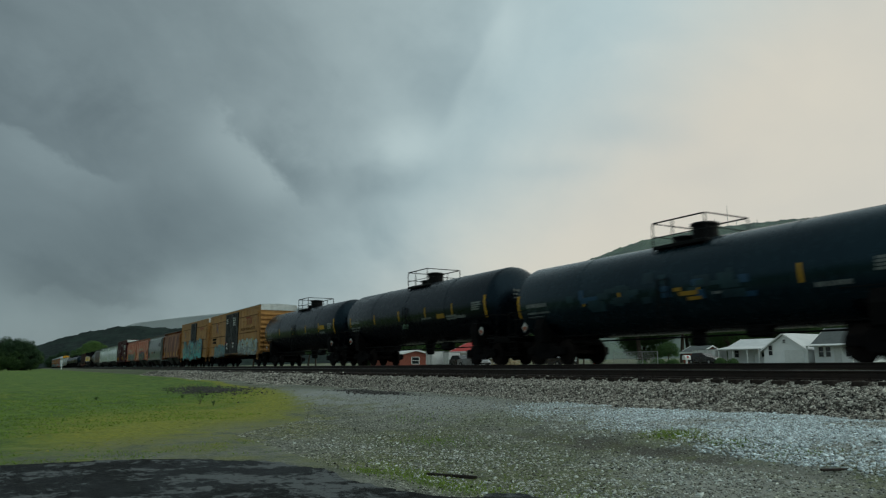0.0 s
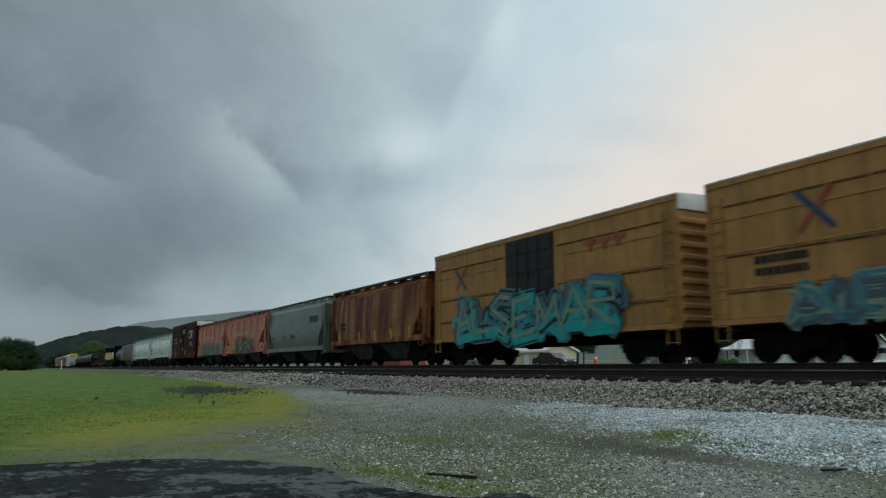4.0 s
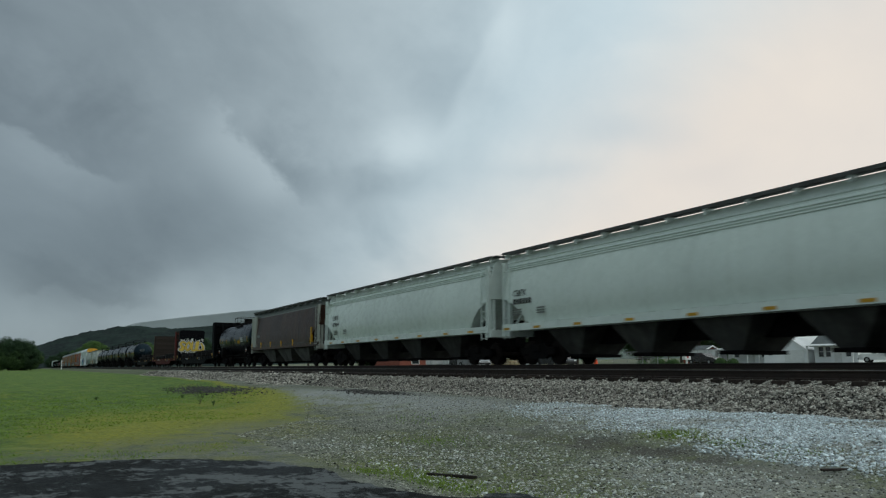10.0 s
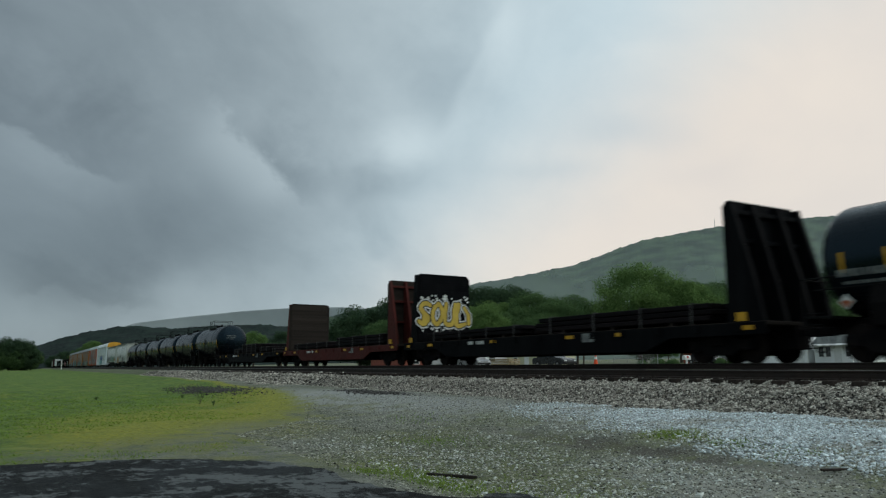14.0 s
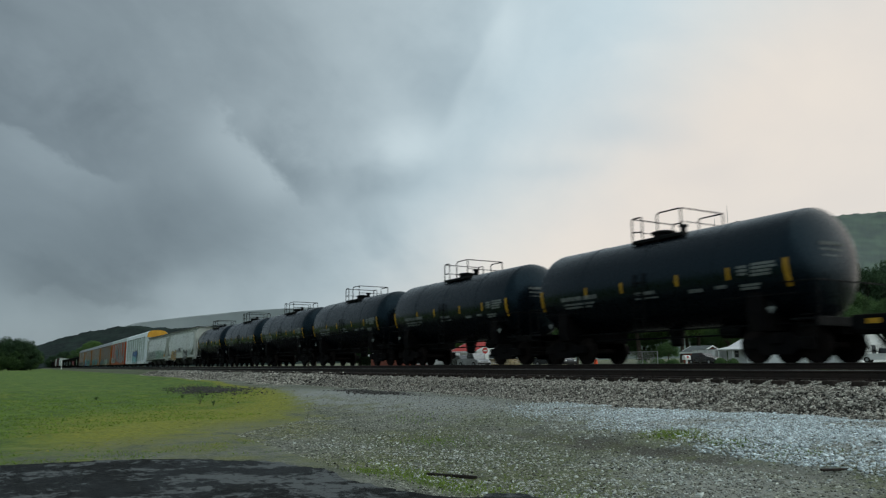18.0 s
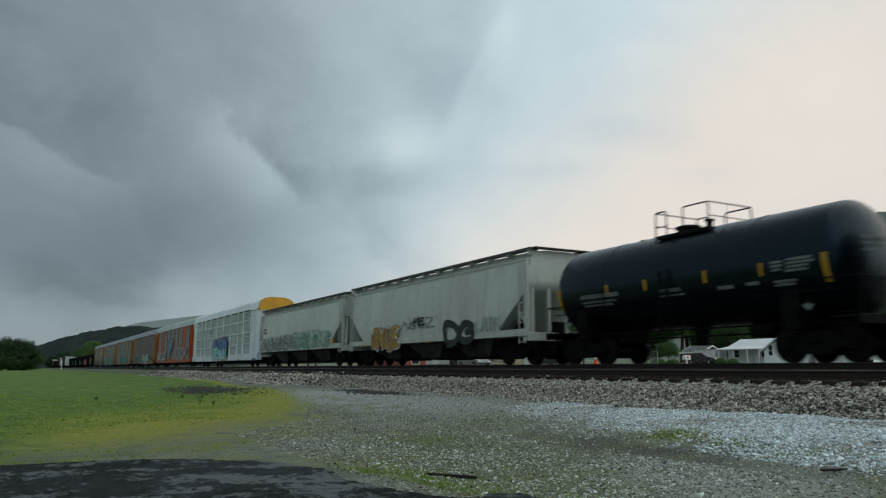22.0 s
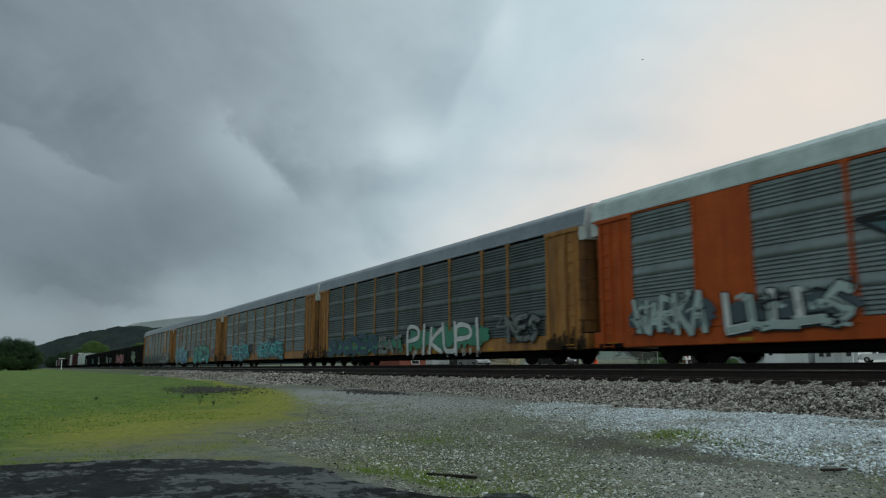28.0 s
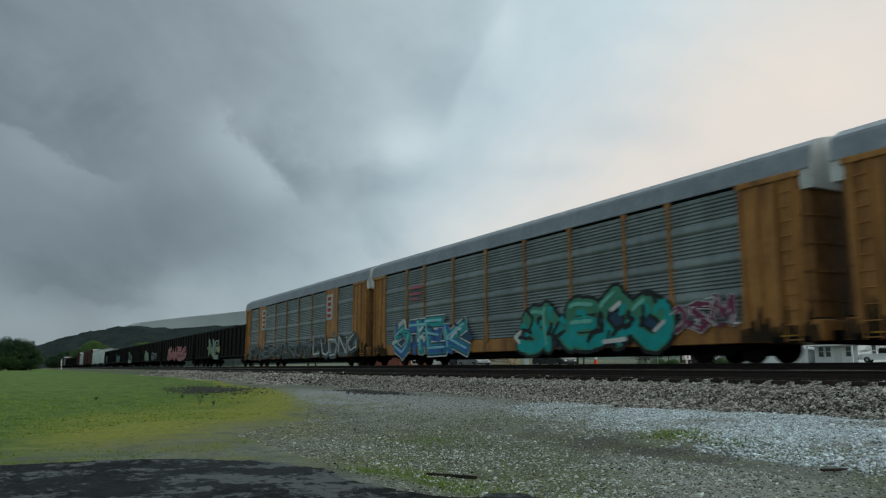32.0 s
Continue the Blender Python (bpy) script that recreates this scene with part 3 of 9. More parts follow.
    tuft = k.math("ADD", k.math("MULTIPLY", n2, 0.5), k.math("MULTIPLY", n3, 0.5))
    green = k.mix(k.ramp(tuft, 0.40, 0.60), (0.034, 0.072, 0.016), (0.135, 0.215, 0.032))
    patch = k.noise(k.scaled(pos, (0.3, 0.8, 1)), 1.0, 7, 0.72, 0.2)
    green = k.mix(k.math("MULTIPLY", k.ramp(patch, 0.50, 0.62), 0.6), green, (0.150, 0.190, 0.028))
    green = k.mix(k.math("MULTIPLY", k.ramp(patch, 0.49, 0.36), 0.5), green, (0.060, 0.115, 0.020))
    green = k.mix(k.math("MULTIPLY", k.ramp(k.math("ADD", k.math("MULTIPLY", n1, 0.5), k.math("MULTIPLY", n2, 0.5)), 0.48, 0.36), 0.4), green, (0.060, 0.11, 0.02))
    clump = k.noise(k.scaled(pos, (0.55, 1.1, 1), (7.0, 3.0, 0)), 1.0, 6, 0.7, 0.4)
    green = k.mix(k.math("MULTIPLY", k.ramp(clump, 0.57, 0.66), 0.65), green, (0.030, 0.060, 0.018))
    turf = k.mix(k.ramp(k.math("ADD", past, k.math("MULTIPLY_ADD", n1, 16.0, -8.0)), 4.0, 13.0), mossy, green)
    turf = k.mix(k.ramp(k.math("ADD", y, k.math("MULTIPLY_ADD", n2, 3.0, -1.5)), 1.4, -0.8), turf, green)
    verge = k.math("MULTIPLY", k.ramp(x, -13.2, -11.4), k.ramp(y, 3.6, 2.6))
    turf = k.mix(k.math("MULTIPLY", verge, k.ramp(n3, 0.40, 0.55, 0.3, 0.9)), turf, (0.075, 0.120, 0.024))
    bald = k.math("MULTIPLY", k.ramp(k.math("ADD", k.math("MULTIPLY", n2, 0.6), k.math("MULTIPLY", n3, 0.4)), 0.47, 0.58), k.math("MAXIMUM", spot(-13.0, 1.7, 1.2, 1.6, 0.6), spot(-15.5, 4.6, 2.0, 1.2, 0.6)))
    turf = k.mix(k.math("MULTIPLY", bald, 0.8), turf, (0.145, 0.155, 0.105))
    film = k.math("MULTIPLY", k.ramp(past, -9.0, 3.0), k.ramp(k.math("ADD", k.math("MULTIPLY", n1, 0.6), k.math("MULTIPLY", n2, 0.6)), 0.56, 0.74))
    col = k.mix(k.math("MULTIPLY", k.math("MULTIPLY", film, 0.75), near_side), col, (0.165, 0.165, 0.035))
    col = k.mix(k.math("MULTIPLY", k.ramp(past, -2.0, 3.0), near_side), col, turf)
    strip = spot(-7.2, 4.05, 1.6, 0.34, 0.5, 0.8)
    col = k.mix(k.math("MULTIPLY", strip, 0.85), col, (0.10, 0.14, 0.025))
    col = k.mix(k.math("MULTIPLY", spot(-8.05, 8.3, 0.55, 0.42, 0.5, 1.0), 0.75), col, (0.14, 0.18, 0.03))
    beyond = k.mix(k.ramp(n1, 0.4, 0.6), (0.075, 0.11, 0.03), (0.16, 0.155, 0.13))
    col = k.mix(k.ramp(y, 22.0, 26.0), col, beyond)
    col = k.mix(k.math("MULTIPLY", k.ramp(grit, 0.50, 0.70), k.ramp(past, 1.0, -1.5, 0.06, 0.5)), col, (0.42, 0.43, 0.40))
    bs = k.n("ShaderNodeBsdfPrincipled")
    k.link(col, bs.inputs["Base Color"])
    bs.inputs["Roughness"].default_value, bs.inputs["Specular IOR Level"].default_value = 0.9, 0.25
    bp = k.n("ShaderNodeBump")
    bp.inputs["Strength"].default_value, bp.inputs["Distance"].default_value = 0.8, 0.03
    k.link(k.math("ADD", k.math("MULTIPLY", n3, 0.6), grit), bp.inputs["Height"])
    k.link(bp.outputs[0], bs.inputs["Normal"])
    o = k.n("ShaderNodeOutputMaterial")
    k.link(bs.outputs[0], o.inputs[0])
    return m


def grid_mesh(name, xs, ys, height):
    X, Y = np.meshgrid(xs, ys, indexing="ij")
    Z = height(X, Y)
    nx, ny = X.shape
    i = np.arange(nx * ny).reshape(nx, ny)
    quads = np.stack([i[:-1, :-1], i[1:, :-1], i[1:, 1:], i[:-1, 1:]], -1).reshape(-1, 4)
    me = bulk_mesh(name, np.stack([X, Y, Z], -1).reshape(-1, 3), quads)
    me.shade_smooth()
    return me


def ripple(X, Y, s=1.0):
    """A cheap bumpy field between about -1 and 1."""
    z = np.zeros_like(X)
    for a, b, c, d in ((1.7, 0.9, 0.3, 0.5), (-1.1, 2.3, 1.7, 0.4), (3.9, -2.7, 0.9, 0.25), (5.3, 6.1, 2.2, 0.15), (-8.7, 4.9, 4.1, 0.1), (11.0, -9.4, 0.2, 0.07)):
        z += d * np.sin(s * (a * X + b * Y) + c)
    return z


def ground_height(X, Y):
    near = step(60, 25, np.hypot(X, Y - 4))
    rut = -0.05 * np.exp(-((Y - 7.3) / 0.35) ** 2) * step(-12, -10, X)
    field = 0.05 * ripple(X, Y, 0.25) * step(-12, -30, X) * (Y < 11)
    return lot_z(X, Y) + near * (0.018 * ripple(X, Y, 0.9) + rut) + field


gx = np.concatenate([np.linspace(-4200, -700, 10), np.linspace(-600, -80, 40), np.arange(-70, -26, 0.8), np.arange(-25, 3, 0.16), np.linspace(4, 60, 15), np.linspace(120, 4200, 8)])
gy = np.concatenate([np.linspace(-4200, -100, 9), np.linspace(-60, -5, 18), np.arange(-4, 13.2, 0.16), np.linspace(14, 60, 30), np.linspace(70, 400, 20), np.linspace(600, 4200, 9)])
ground = part("ground", grid_mesh("ground", gx, gy, ground_height), ground_material(), label="gravel lot turning into mossy green field beside the railway", kind="structure")

# worn asphalt apron with a ragged edge
ED = [(-10.9, -6.0), (-10.7, -1.2), (-10.71, -0.15), (-10.73, 0.48), (-10.69, 0.91), (-10.6, 1.42), (-10.27, 2.01), (-9.83, 2.44), (-9.6, 2.83), (-9.0, 2.95), (-8.58, 3.15), (-7.7, 3.10), (-7.08, 3.18), (-6.5, 3.3), (-6.2, 3.42), (-6.0, 3.7), (-6.12, 3.92), (-6.05, 4.12), (-5.75, 4.18), (-5.2, 4.05), (-2.0, 3.9), (2.0, 3.6)]
rng = random.Random(4)
edge_pts = []
for (ax, ay), (bx, by) in zip(ED, ED[1:]):
    n = max(4, int(math.hypot(bx - ax, by - ay) / 0.08))
    for i in range(n):
        t = i / n
        edge_pts.append((ax + (bx - ax) * t + rng.uniform(-0.045, 0.045), ay + (by - ay) * t + rng.uniform(-0.045, 0.045)))
inner = [(3.0, 3.4), (3.0, -6.0)]
g = Geo()
poly = edge_pts + inner
g.prism(poly, "z", -0.10, 0.035)
apron = tagged(part("asphalt_apron", g, M["asphalt"], label="dark wet asphalt apron with a crumbling edge", kind="structure"))
# ---- ballast and tracks ----
BED = ((10.9, 11.5, 12.15, 12.75, 12.95, 13.15, 15.3, 15.9, 16.7, 20.3, 20.9, 22.4), (0.34, 0.50, 0.75, 0.835, 0.855, 0.918, 0.918, 0.90, 1.08, 1.08, 0.93, 0.30))


def foot_shift(X):
    """The bed's foot wanders along the line."""
    return -0.55 * np.exp(-((X + 13) / 3.5) ** 2) + 0.25 * np.exp(-((X + 6.5) / 2.0) ** 2) + 0.12 * np.sin(X * 0.9) + 0.06 * np.sin(X * 2.3 + 1)


def bed_z(X, Y):
    Yq = np.where(Y < 12.75, 12.75 - (12.75 - Y) * 1.85 / (1.85 - foot_shift(X)), Y)
    return np.interp(Yq, *BED) + 0.018 * ripple(X, Y, 3.0)


bx = np.concatenate([np.arange(-88, -30, 0.6), np.arange(-30, 4, 0.14), np.linspace(4, 70, 30)])
by = np.concatenate([np.arange(10.2, 13.0, 0.12), np.linspace(13.1, 22.4, 40)])
bed = part("ballast_bed", grid_mesh("ballast_bed", bx, by, bed_z), M["bed"], label="ballast bed under two tracks, darkened for shade between its stones", kind="structure")


M["far_bed"] = surface("weedy_pale_ballast", (0.125, 0.135, 0.095), (0.075, 0.095, 0.045), 0.6, 0.95, grain=4, bump=0.3)
part("ballast_far", grid_mesh("ballast_far", np.linspace(-900, -87.6, 70), by, bed_z), M["far_bed"], label="weedy ballast bed further down the line", kind="structure")


def rail_geo(x0, x1):
    web = [(-0.07, 0), (0.07, 0), (0.07, 0.012), (0.012, 0.035), (0.012, 0.135), (0.036, 0.148), (0.036, 0.172), (-0.036, 0.172), (-0.036, 0.148), (-0.012, 0.135), (-0.012, 0.035), (-0.07, 0.012)]
    return Geo().prism(web, "x", x0, x1)


rail_mesh = rail_geo(-900, 70).mesh("rail")
head_mesh = Geo().box(-900, 70, -0.034, 0.034, 0.170, 0.180, 0.004).mesh("rail_head")
tie_mesh = Geo().box(-0.115, 0.115, -1.3, 1.3, -0.17, 0.0, 0.012).mesh("sleeper")
plate_mesh = Geo().box(-0.09, 0.09, -0.17, 0.17, 0.0, 0.016, 0.004).box(-0.05, -0.02, -0.12, -0.09, 0.01, 0.05).box(0.02, 0.05, 0.09, 0.12, 0.01, 0.05).mesh("tie_plate")
for me, key in ((rail_mesh, "rail"), (head_mesh, "railhead"), (tie_mesh, "tie"), (plate_mesh, "rail")):
    me.materials.append(M[key])
for cy, cz, label in ((NEAR_Y, NEAR_Z, "empty rusty railway track on wooden sleepers"), (RAIL_Y, RAIL_Z, "railway track carrying the freight train")):
    track = thing("railway_track", pose(0, cy, cz - 0.18), label, "railway track", kind="structure")
    for s in (-0.7525, 0.7525):
        r = part("rail", rail_mesh, None, track, m=pose(0, s, 0))
        part("rail_head", head_mesh, None, r, "worn bright running surface")
    rng = random.Random(7)
    for i in range(130):
        x = 4 - i * 0.53
        tie = part("sleeper", tie_mesh, None, track, m=pose(x + rng.uniform(-0.03, 0.03), rng.uniform(-0.05, 0.05), -0.004 + rng.uniform(-0.012, 0.0), 0, 0, rng.uniform(-1.2, 1.2)))
        if cy == NEAR_Y and i < 60:
            part("tie_plate", plate_mesh, None, tie, m=pose(0, -0.7525, 0.0))

# ---- loose stones and grass, scattered ----
npr = np.random.default_rng(5)
OCT = np.array([(1, 0, 0), (-1, 0, 0), (0, 1, 0), (0, -1, 0), (0, 0, 1), (0, 0, -1)], float)
OCT_F = np.array([(0, 2, 4), (2, 1, 4), (1, 3, 4), (3, 0, 4), (2, 0, 5), (1, 2, 5), (3, 1, 5), (0, 3, 5)])


def stones(name, P, size, material, label, flat=0.7):
    n = len(P)
    V = OCT[None] + npr.uniform(-0.5, 0.5, (n, 6, 3))
    S = (size * npr.lognormal(0, 0.28, n))[:, None] * npr.uniform(0.7, 1.3, (n, 3)) * np.array((1, 1, flat))
    V = V * S[:, None, :]
    a, b = npr.uniform(0, 6.28, n), npr.uniform(-0.6, 0.6, n)
    ca, sa, cb, sb = np.cos(a), np.sin(a), np.cos(b), np.sin(b)
    x, y, z = V[..., 0], V[..., 1], V[..., 2]
    y, z = y * cb[:, None] - z * sb[:, None], y * sb[:, None] + z * cb[:, None]
    x, y = x * ca[:, None] - y * sa[:, None], x * sa[:, None] + y * ca[:, None]
    V = np.stack([x, y, z], -1) + P[:, None, :]
    F = (OCT_F[None] + (np.arange(n) * 6)[:, None, None]).reshape(-1, 3)
    return tagged(part(name, bulk_mesh(name, V.reshape(-1, 3), F), material), label, kind="stuff")


def scatter(n, x0, x1, y0, y1, lean=0.0):
    """Random places; lean > 0 crowds them towards x1."""
    t = npr.uniform(0, 1, n) ** (1 / (1 + lean))
    return x0 + (x1 - x0) * t, npr.uniform(y0, y1, n)


px, py = scatter(105000, -34, 2, 10.3, 13.5, 0.5)
stones("ballast_stones", np.stack([px, py, bed_z(px, py) + 0.004], -1), 0.0225, M["stone"], "angular grey ballast stones on the shoulder")
px, py = scatter(12000, -90, -33, 10.4, 13.2, 0.8)
stones("far_ballast_stones", np.stack([px, py, bed_z(px, py) + 0.01], -1), 0.055, M["stone"], "angular grey ballast stones along the line")
px, py = scatter(9000, -30, 2, 13.4, 17.0, 0.5)
stones("crib_stones", np.stack([px, py, bed_z(px, py) + 0.0], -1), 0.034, M["stone"], "ballast stones between the sleepers")
px, py = scatter(62000, -26, -2.2, 3.2, 11.0, 0.9)
keep = (px > grass_line(py) + 0.5) & (py > 3.4) & ((np.hypot((px + 8.4) / 3.2, (py - 7.3) / 0.5) > 1) | (npr.uniform(0, 1, len(px)) < 0.25))
px, py = px[keep], py[keep]
stones("lot_gravel", np.stack([px, py, ground_height(px, py) + 0.001], -1), 0.0125, M["lot_stone"], "small grey gravel pressed into the lot", 0.5)
px, py = scatter(52000, -15, -1.5, 7.6, 11.7, 0.4)
keep = (0.8 + 0.9 * ripple(px, py, 1.3)) * (np.clip(1.4 - np.hypot((px + 8.2) / 5.2, (py - 10.1) / 1.5), 0, 1) + np.clip(1.3 - np.hypot((px + 4.6) / 3.0, (py - 9.3) / 1.9), 0, 1)) > npr.uniform(0, 0.9, len(px))
px, py = px[keep], py[keep]
stones("limestone_gravel", np.stack([px, py, ground_height(px, py) + 0.003], -1), 0.016, M["lime"], "pale blue-grey limestone gravel spread beside the ballast", 0.6)
px, py = scatter(2600, -7.5, -1.5, 7.6, 10.2, 0.2)
stones("coarse_limestone", np.stack([px, py, ground_height(px, py) + 0.004], -1), 0.025, M["lime"], "coarser pale limestone lumps on the lot", 0.6)
px, py = scatter(26000, -13, -2.0, 3.9, 9.2, 0.9)
keep = np.clip(0.40 + 0.5 * ripple(px, py, 1.1), 0.12, 1) * (1 - 0.8 * np.exp(-((py - 7.3) / 0.4) ** 2)) > npr.uniform(0, 1, len(px))
px, py = px[keep], py[keep]
stones("loose_pebbles", np.stack([px, py, ground_height(px, py) + 0.003], -1), 0.0150, M["pebble"], "scattered pale pebbles on the lot", 0.6)
px = npr.normal(-36.5, 3.2, 2200)
py = npr.normal(7.7, 0.6, 2200)
stones("cinder_heap", np.stack([px, py, ground_height(px, py) + 0.004], -1), 0.034, M["coal"], "low spread of black cinders on the lot")
px = npr.normal(-23.5, 1.4, 700)
py = npr.normal(10.2, 0.22, 700)
stones("cinder_streak", np.stack([px, py, np.maximum(ground_height(px, py), bed_z(px, py)) + 0.004], -1), 0.030, M["coal"], "streak of black cinders at the ballast foot")


def blades(name, px, py, tall, material, label, wide=0.012, spread=1.0):
    n = len(px)
    z = ground_height(px, py) - 0.005
    h = tall * npr.lognormal(0, 0.35, n)
    a, lean = npr.uniform(0, 6.28, n), npr.uniform(0.5, 1.5, n) * spread
    b = npr.uniform(0, 6.28, n)
    base = np.stack([px, py, z], -1)
    wv = np.stack([np.cos(a), np.sin(a), 0 * a], -1) * wide
    mid = base + np.stack([np.cos(b) * lean * h * 0.3, np.sin(b) * lean * h * 0.3, h * 0.6], -1)
    tip = base + np.stack([np.cos(b) * lean * h, np.sin(b) * lean * h, h], -1)
    V = np.stack([base - wv, base + wv, mid + wv * 0.7, mid - wv * 0.7, tip], 1).reshape(-1, 3)
    o = (np.arange(n) * 5)[:, None]
    F = np.concatenate([o + np.array((0, 1, 2)), o + np.array((0, 2, 3)), o + np.array((3, 2, 4))])
    return tagged(part(name, bulk_mesh(name, V, F), material), label, kind="stuff")


px = np.concatenate([npr.normal(-7.4, 0.75, 900), npr.normal(-8.3, 0.25, 260), npr.normal(-5.6, 0.7, 240)])
py = np.concatenate([npr.normal(3.98, 0.14, 900), npr.normal(3.62, 0.10, 260), npr.normal(4.45, 0.2, 240)])
blades("edge_grass", px, py, 0.03, M["grass"], "short grass growing along the asphalt edge", 0.006)
px = np.concatenate([npr.normal(-8.05, 0.24, 460), npr.normal(-6.9, 0.22, 160), npr.normal(-6.0, 0.3, 90), npr.normal(-10.8, 0.4, 260), npr.normal(-14.3, 0.6, 140)])
py = np.concatenate([npr.normal(8.3, 0.2, 460), npr.normal(8.1, 0.15, 160), npr.normal(8.05, 0.2, 90), npr.normal(5.9, 0.3, 260), npr.normal(7.3, 0.25, 140)])
blades("gravel_weeds", px, py, 0.032, M["grass"], "low weeds growing through the gravel", 0.007)


px, py = scatter(34000, -48, -11.0, -3, 10.4, 1.3)
into = grass_line(py) - px
keep = (into > npr.uniform(-0.8, 1.2, len(px)) * 2) & (py < 10.2)
px, py, into = px[keep], py[keep], into[keep]
yellow = into < 5 + 3 * ripple(px, py, 0.5)
stones("moss_tufts", np.stack([px[yellow], py[yellow], ground_height(px[yellow], py[yellow]) - 0.012], -1), 0.021, M["moss"], "yellow-green moss cushions at the lot's edge", 0.5)
blades("grass_tufts", px[~yellow], py[~yellow], 0.022, M["grass"], "low tufts of fresh green grass in the field", 0.016, 2.0)
px, py = scatter(2600, -13.5, -10.9, -1.5, 3.4, 0.8)
keep = ripple(px, py, 2.0) > 0.0
blades("verge_grass", px[keep], py[keep], 0.022, M["grass"], "short grass along the asphalt edge", 0.006, 1.5)


def weed(x, y, tall, seed):
    r = random.Random(seed)
    t = thing("weed", pose(x, y, float(ground_height(np.array(x), np.array(y))) - 0.01), "dry branching weed standing in the grass", "weed", "weeds in the field")
    g = Geo()
    leaf = Geo()
    for i in range(7):
        a, l = r.uniform(0, 6.28), tall * r.uniform(0.6, 1.1)
        tip = (math.cos(a) * l * 0.35, math.sin(a) * l * 0.35, l)
        g.rod((0, 0, 0), tip, 0.003, 5)
        for j in range(9):
            s = r.uniform(0.25, 1.0)
            c = [tip[q] * s for q in range(3)]
            d = Vector((r.uniform(-1, 1), r.uniform(-1, 1), r.uniform(-0.3, 1))).normalized() * r.uniform(0.03, 0.08)
            e = d.orthogonal().normalized() * 0.007
            leaf.add([c, Vector(c) + d * 0.5 + e, Vector(c) + d, Vector(c) + d * 0.5 - e], [(0, 1, 2), (0, 2, 3)])
    part("stems", g, M["bark"], t)
    part("leaves", leaf.mesh("weed_leaves", fix=False), M["leaf3"], t)


for i, (x, y, tall) in enumerate(((-36.7, 5.9, 0.30), (-25.9, 5.2, 0.36), (-25.2, 5.5, 0.18), (-31.5, 2.5, 0.13), (-33.0, 6.6, 0.20), (-30.2, 5.4, 0.14), (-29.4, 6.0, 0.20), (-38.6, 6.4, 0.26))):
    weed(x, y, tall, i)

# old sleepers and a bent strip lying on the lot
for x, y, a, l, s in ((-7.5, 4.28, 35, 0.62, 0.05), (-5.05, 7.62, 70, 0.5, 0.035)):
    g = Geo().box(-l / 2, l / 2, -s / 2, s / 2, 0, s * 0.7, 0.008)
    stick = tagged(part("scrap_strip", g, M["tie"], m=pose(x, y, float(ground_height(np.array(x), np.array(y))) - 0.004, 0, 0, a)), "dark scrap strip lying in the gravel", "scrap", "scrap on the lot")

# ---- distance: wooded ridges and translucent sheets for haze ----
def ridge(name, depth, along, high, thick, material, label, rough_top, stepw):
    """A wooded ridge across the view: its crest lies `depth` ahead."""
    lat = np.arange(along[0], along[-1], stepw)
    crest = np.interp(lat, along, high)
    k = np.ones(9) / 9
    crest = np.convolve(np.pad(crest, 4, "edge"), k, "valid")
    rows = np.linspace(0, 1, 26)
    r = np.random.default_rng(len(name))
    V = []
    for i, t in enumerate(rows):
        d = depth - thick * (1 - t)
        h = crest * (t ** 1.25) + rough_top * (r.normal(0, 0.35, len(lat)) + 0.8 * np.sin(lat / (stepw * 2.3) + i * 1.7) * np.sin(lat / (stepw * 5.1) + i)) * (t > 0)
        base = AHEAD * d
        V.append(np.stack([base.x + ASIDE.x * lat * d / depth, base.y + ASIDE.y * lat * d / depth, h], -1))
    back = AHEAD * (depth + thick * 0.6)
    V.append(np.stack([back.x + ASIDE.x * lat, back.y + ASIDE.y * lat, 0 * lat], -1))
    V = np.array(V)
    nr, nl = V.shape[:2]
    i = np.arange(nr * nl).reshape(nr, nl)
    Q = np.stack([i[:-1, :-1], i[:-1, 1:], i[1:, 1:], i[1:, :-1]], -1).reshape(-1, 4)
    me = bulk_mesh(name, V.reshape(-1, 3), Q)
    return part(name, me, material, label=label, kind="structure")


def woods(name, a, b, scale):
    m = surface(name, a, b, scale, 0.9, grain=0.25, bump=0.6, shine=0.1)
    return m


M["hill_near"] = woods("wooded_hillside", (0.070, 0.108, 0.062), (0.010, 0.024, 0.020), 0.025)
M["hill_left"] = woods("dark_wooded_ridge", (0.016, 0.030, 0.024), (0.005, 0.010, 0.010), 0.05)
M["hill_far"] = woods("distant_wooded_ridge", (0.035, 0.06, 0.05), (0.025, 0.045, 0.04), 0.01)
MAIN = ((-254, -186, -90, 58, 139, 269, 402, 545, 714, 910, 1181, 1500), (98, 112, 133, 168, 181, 208, 257, 284, 302, 318, 330, 335))
FAR = ((-1500, -1323, -1234, -1031, -873, -782, -601, -419, -191, 36, 300), (90, 149, 176, 201, 217, 226, 237, 240, 228, 205, 150))
ridge("hill_main", 1500, *MAIN, 800, M["hill_near"], "long wooded hill behind the houses, in thin mist", 1.5, 2.6)
ridge("hill_left", 900, (-700, -516, -488, -453, -422, -386, -354, -313, -273, -236, -180, -111, -16, 120), (4, 8.6, 27.3, 37.4, 45.5, 50.3, 50.3, 47.6, 51.6, 52.3, 50.3, 45.5, 35.4, 20), 350, M["hill_left"], "dark wooded ridge closing the valley", 1.3, 3.0)
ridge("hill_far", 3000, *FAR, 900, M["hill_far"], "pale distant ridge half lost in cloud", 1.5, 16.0)


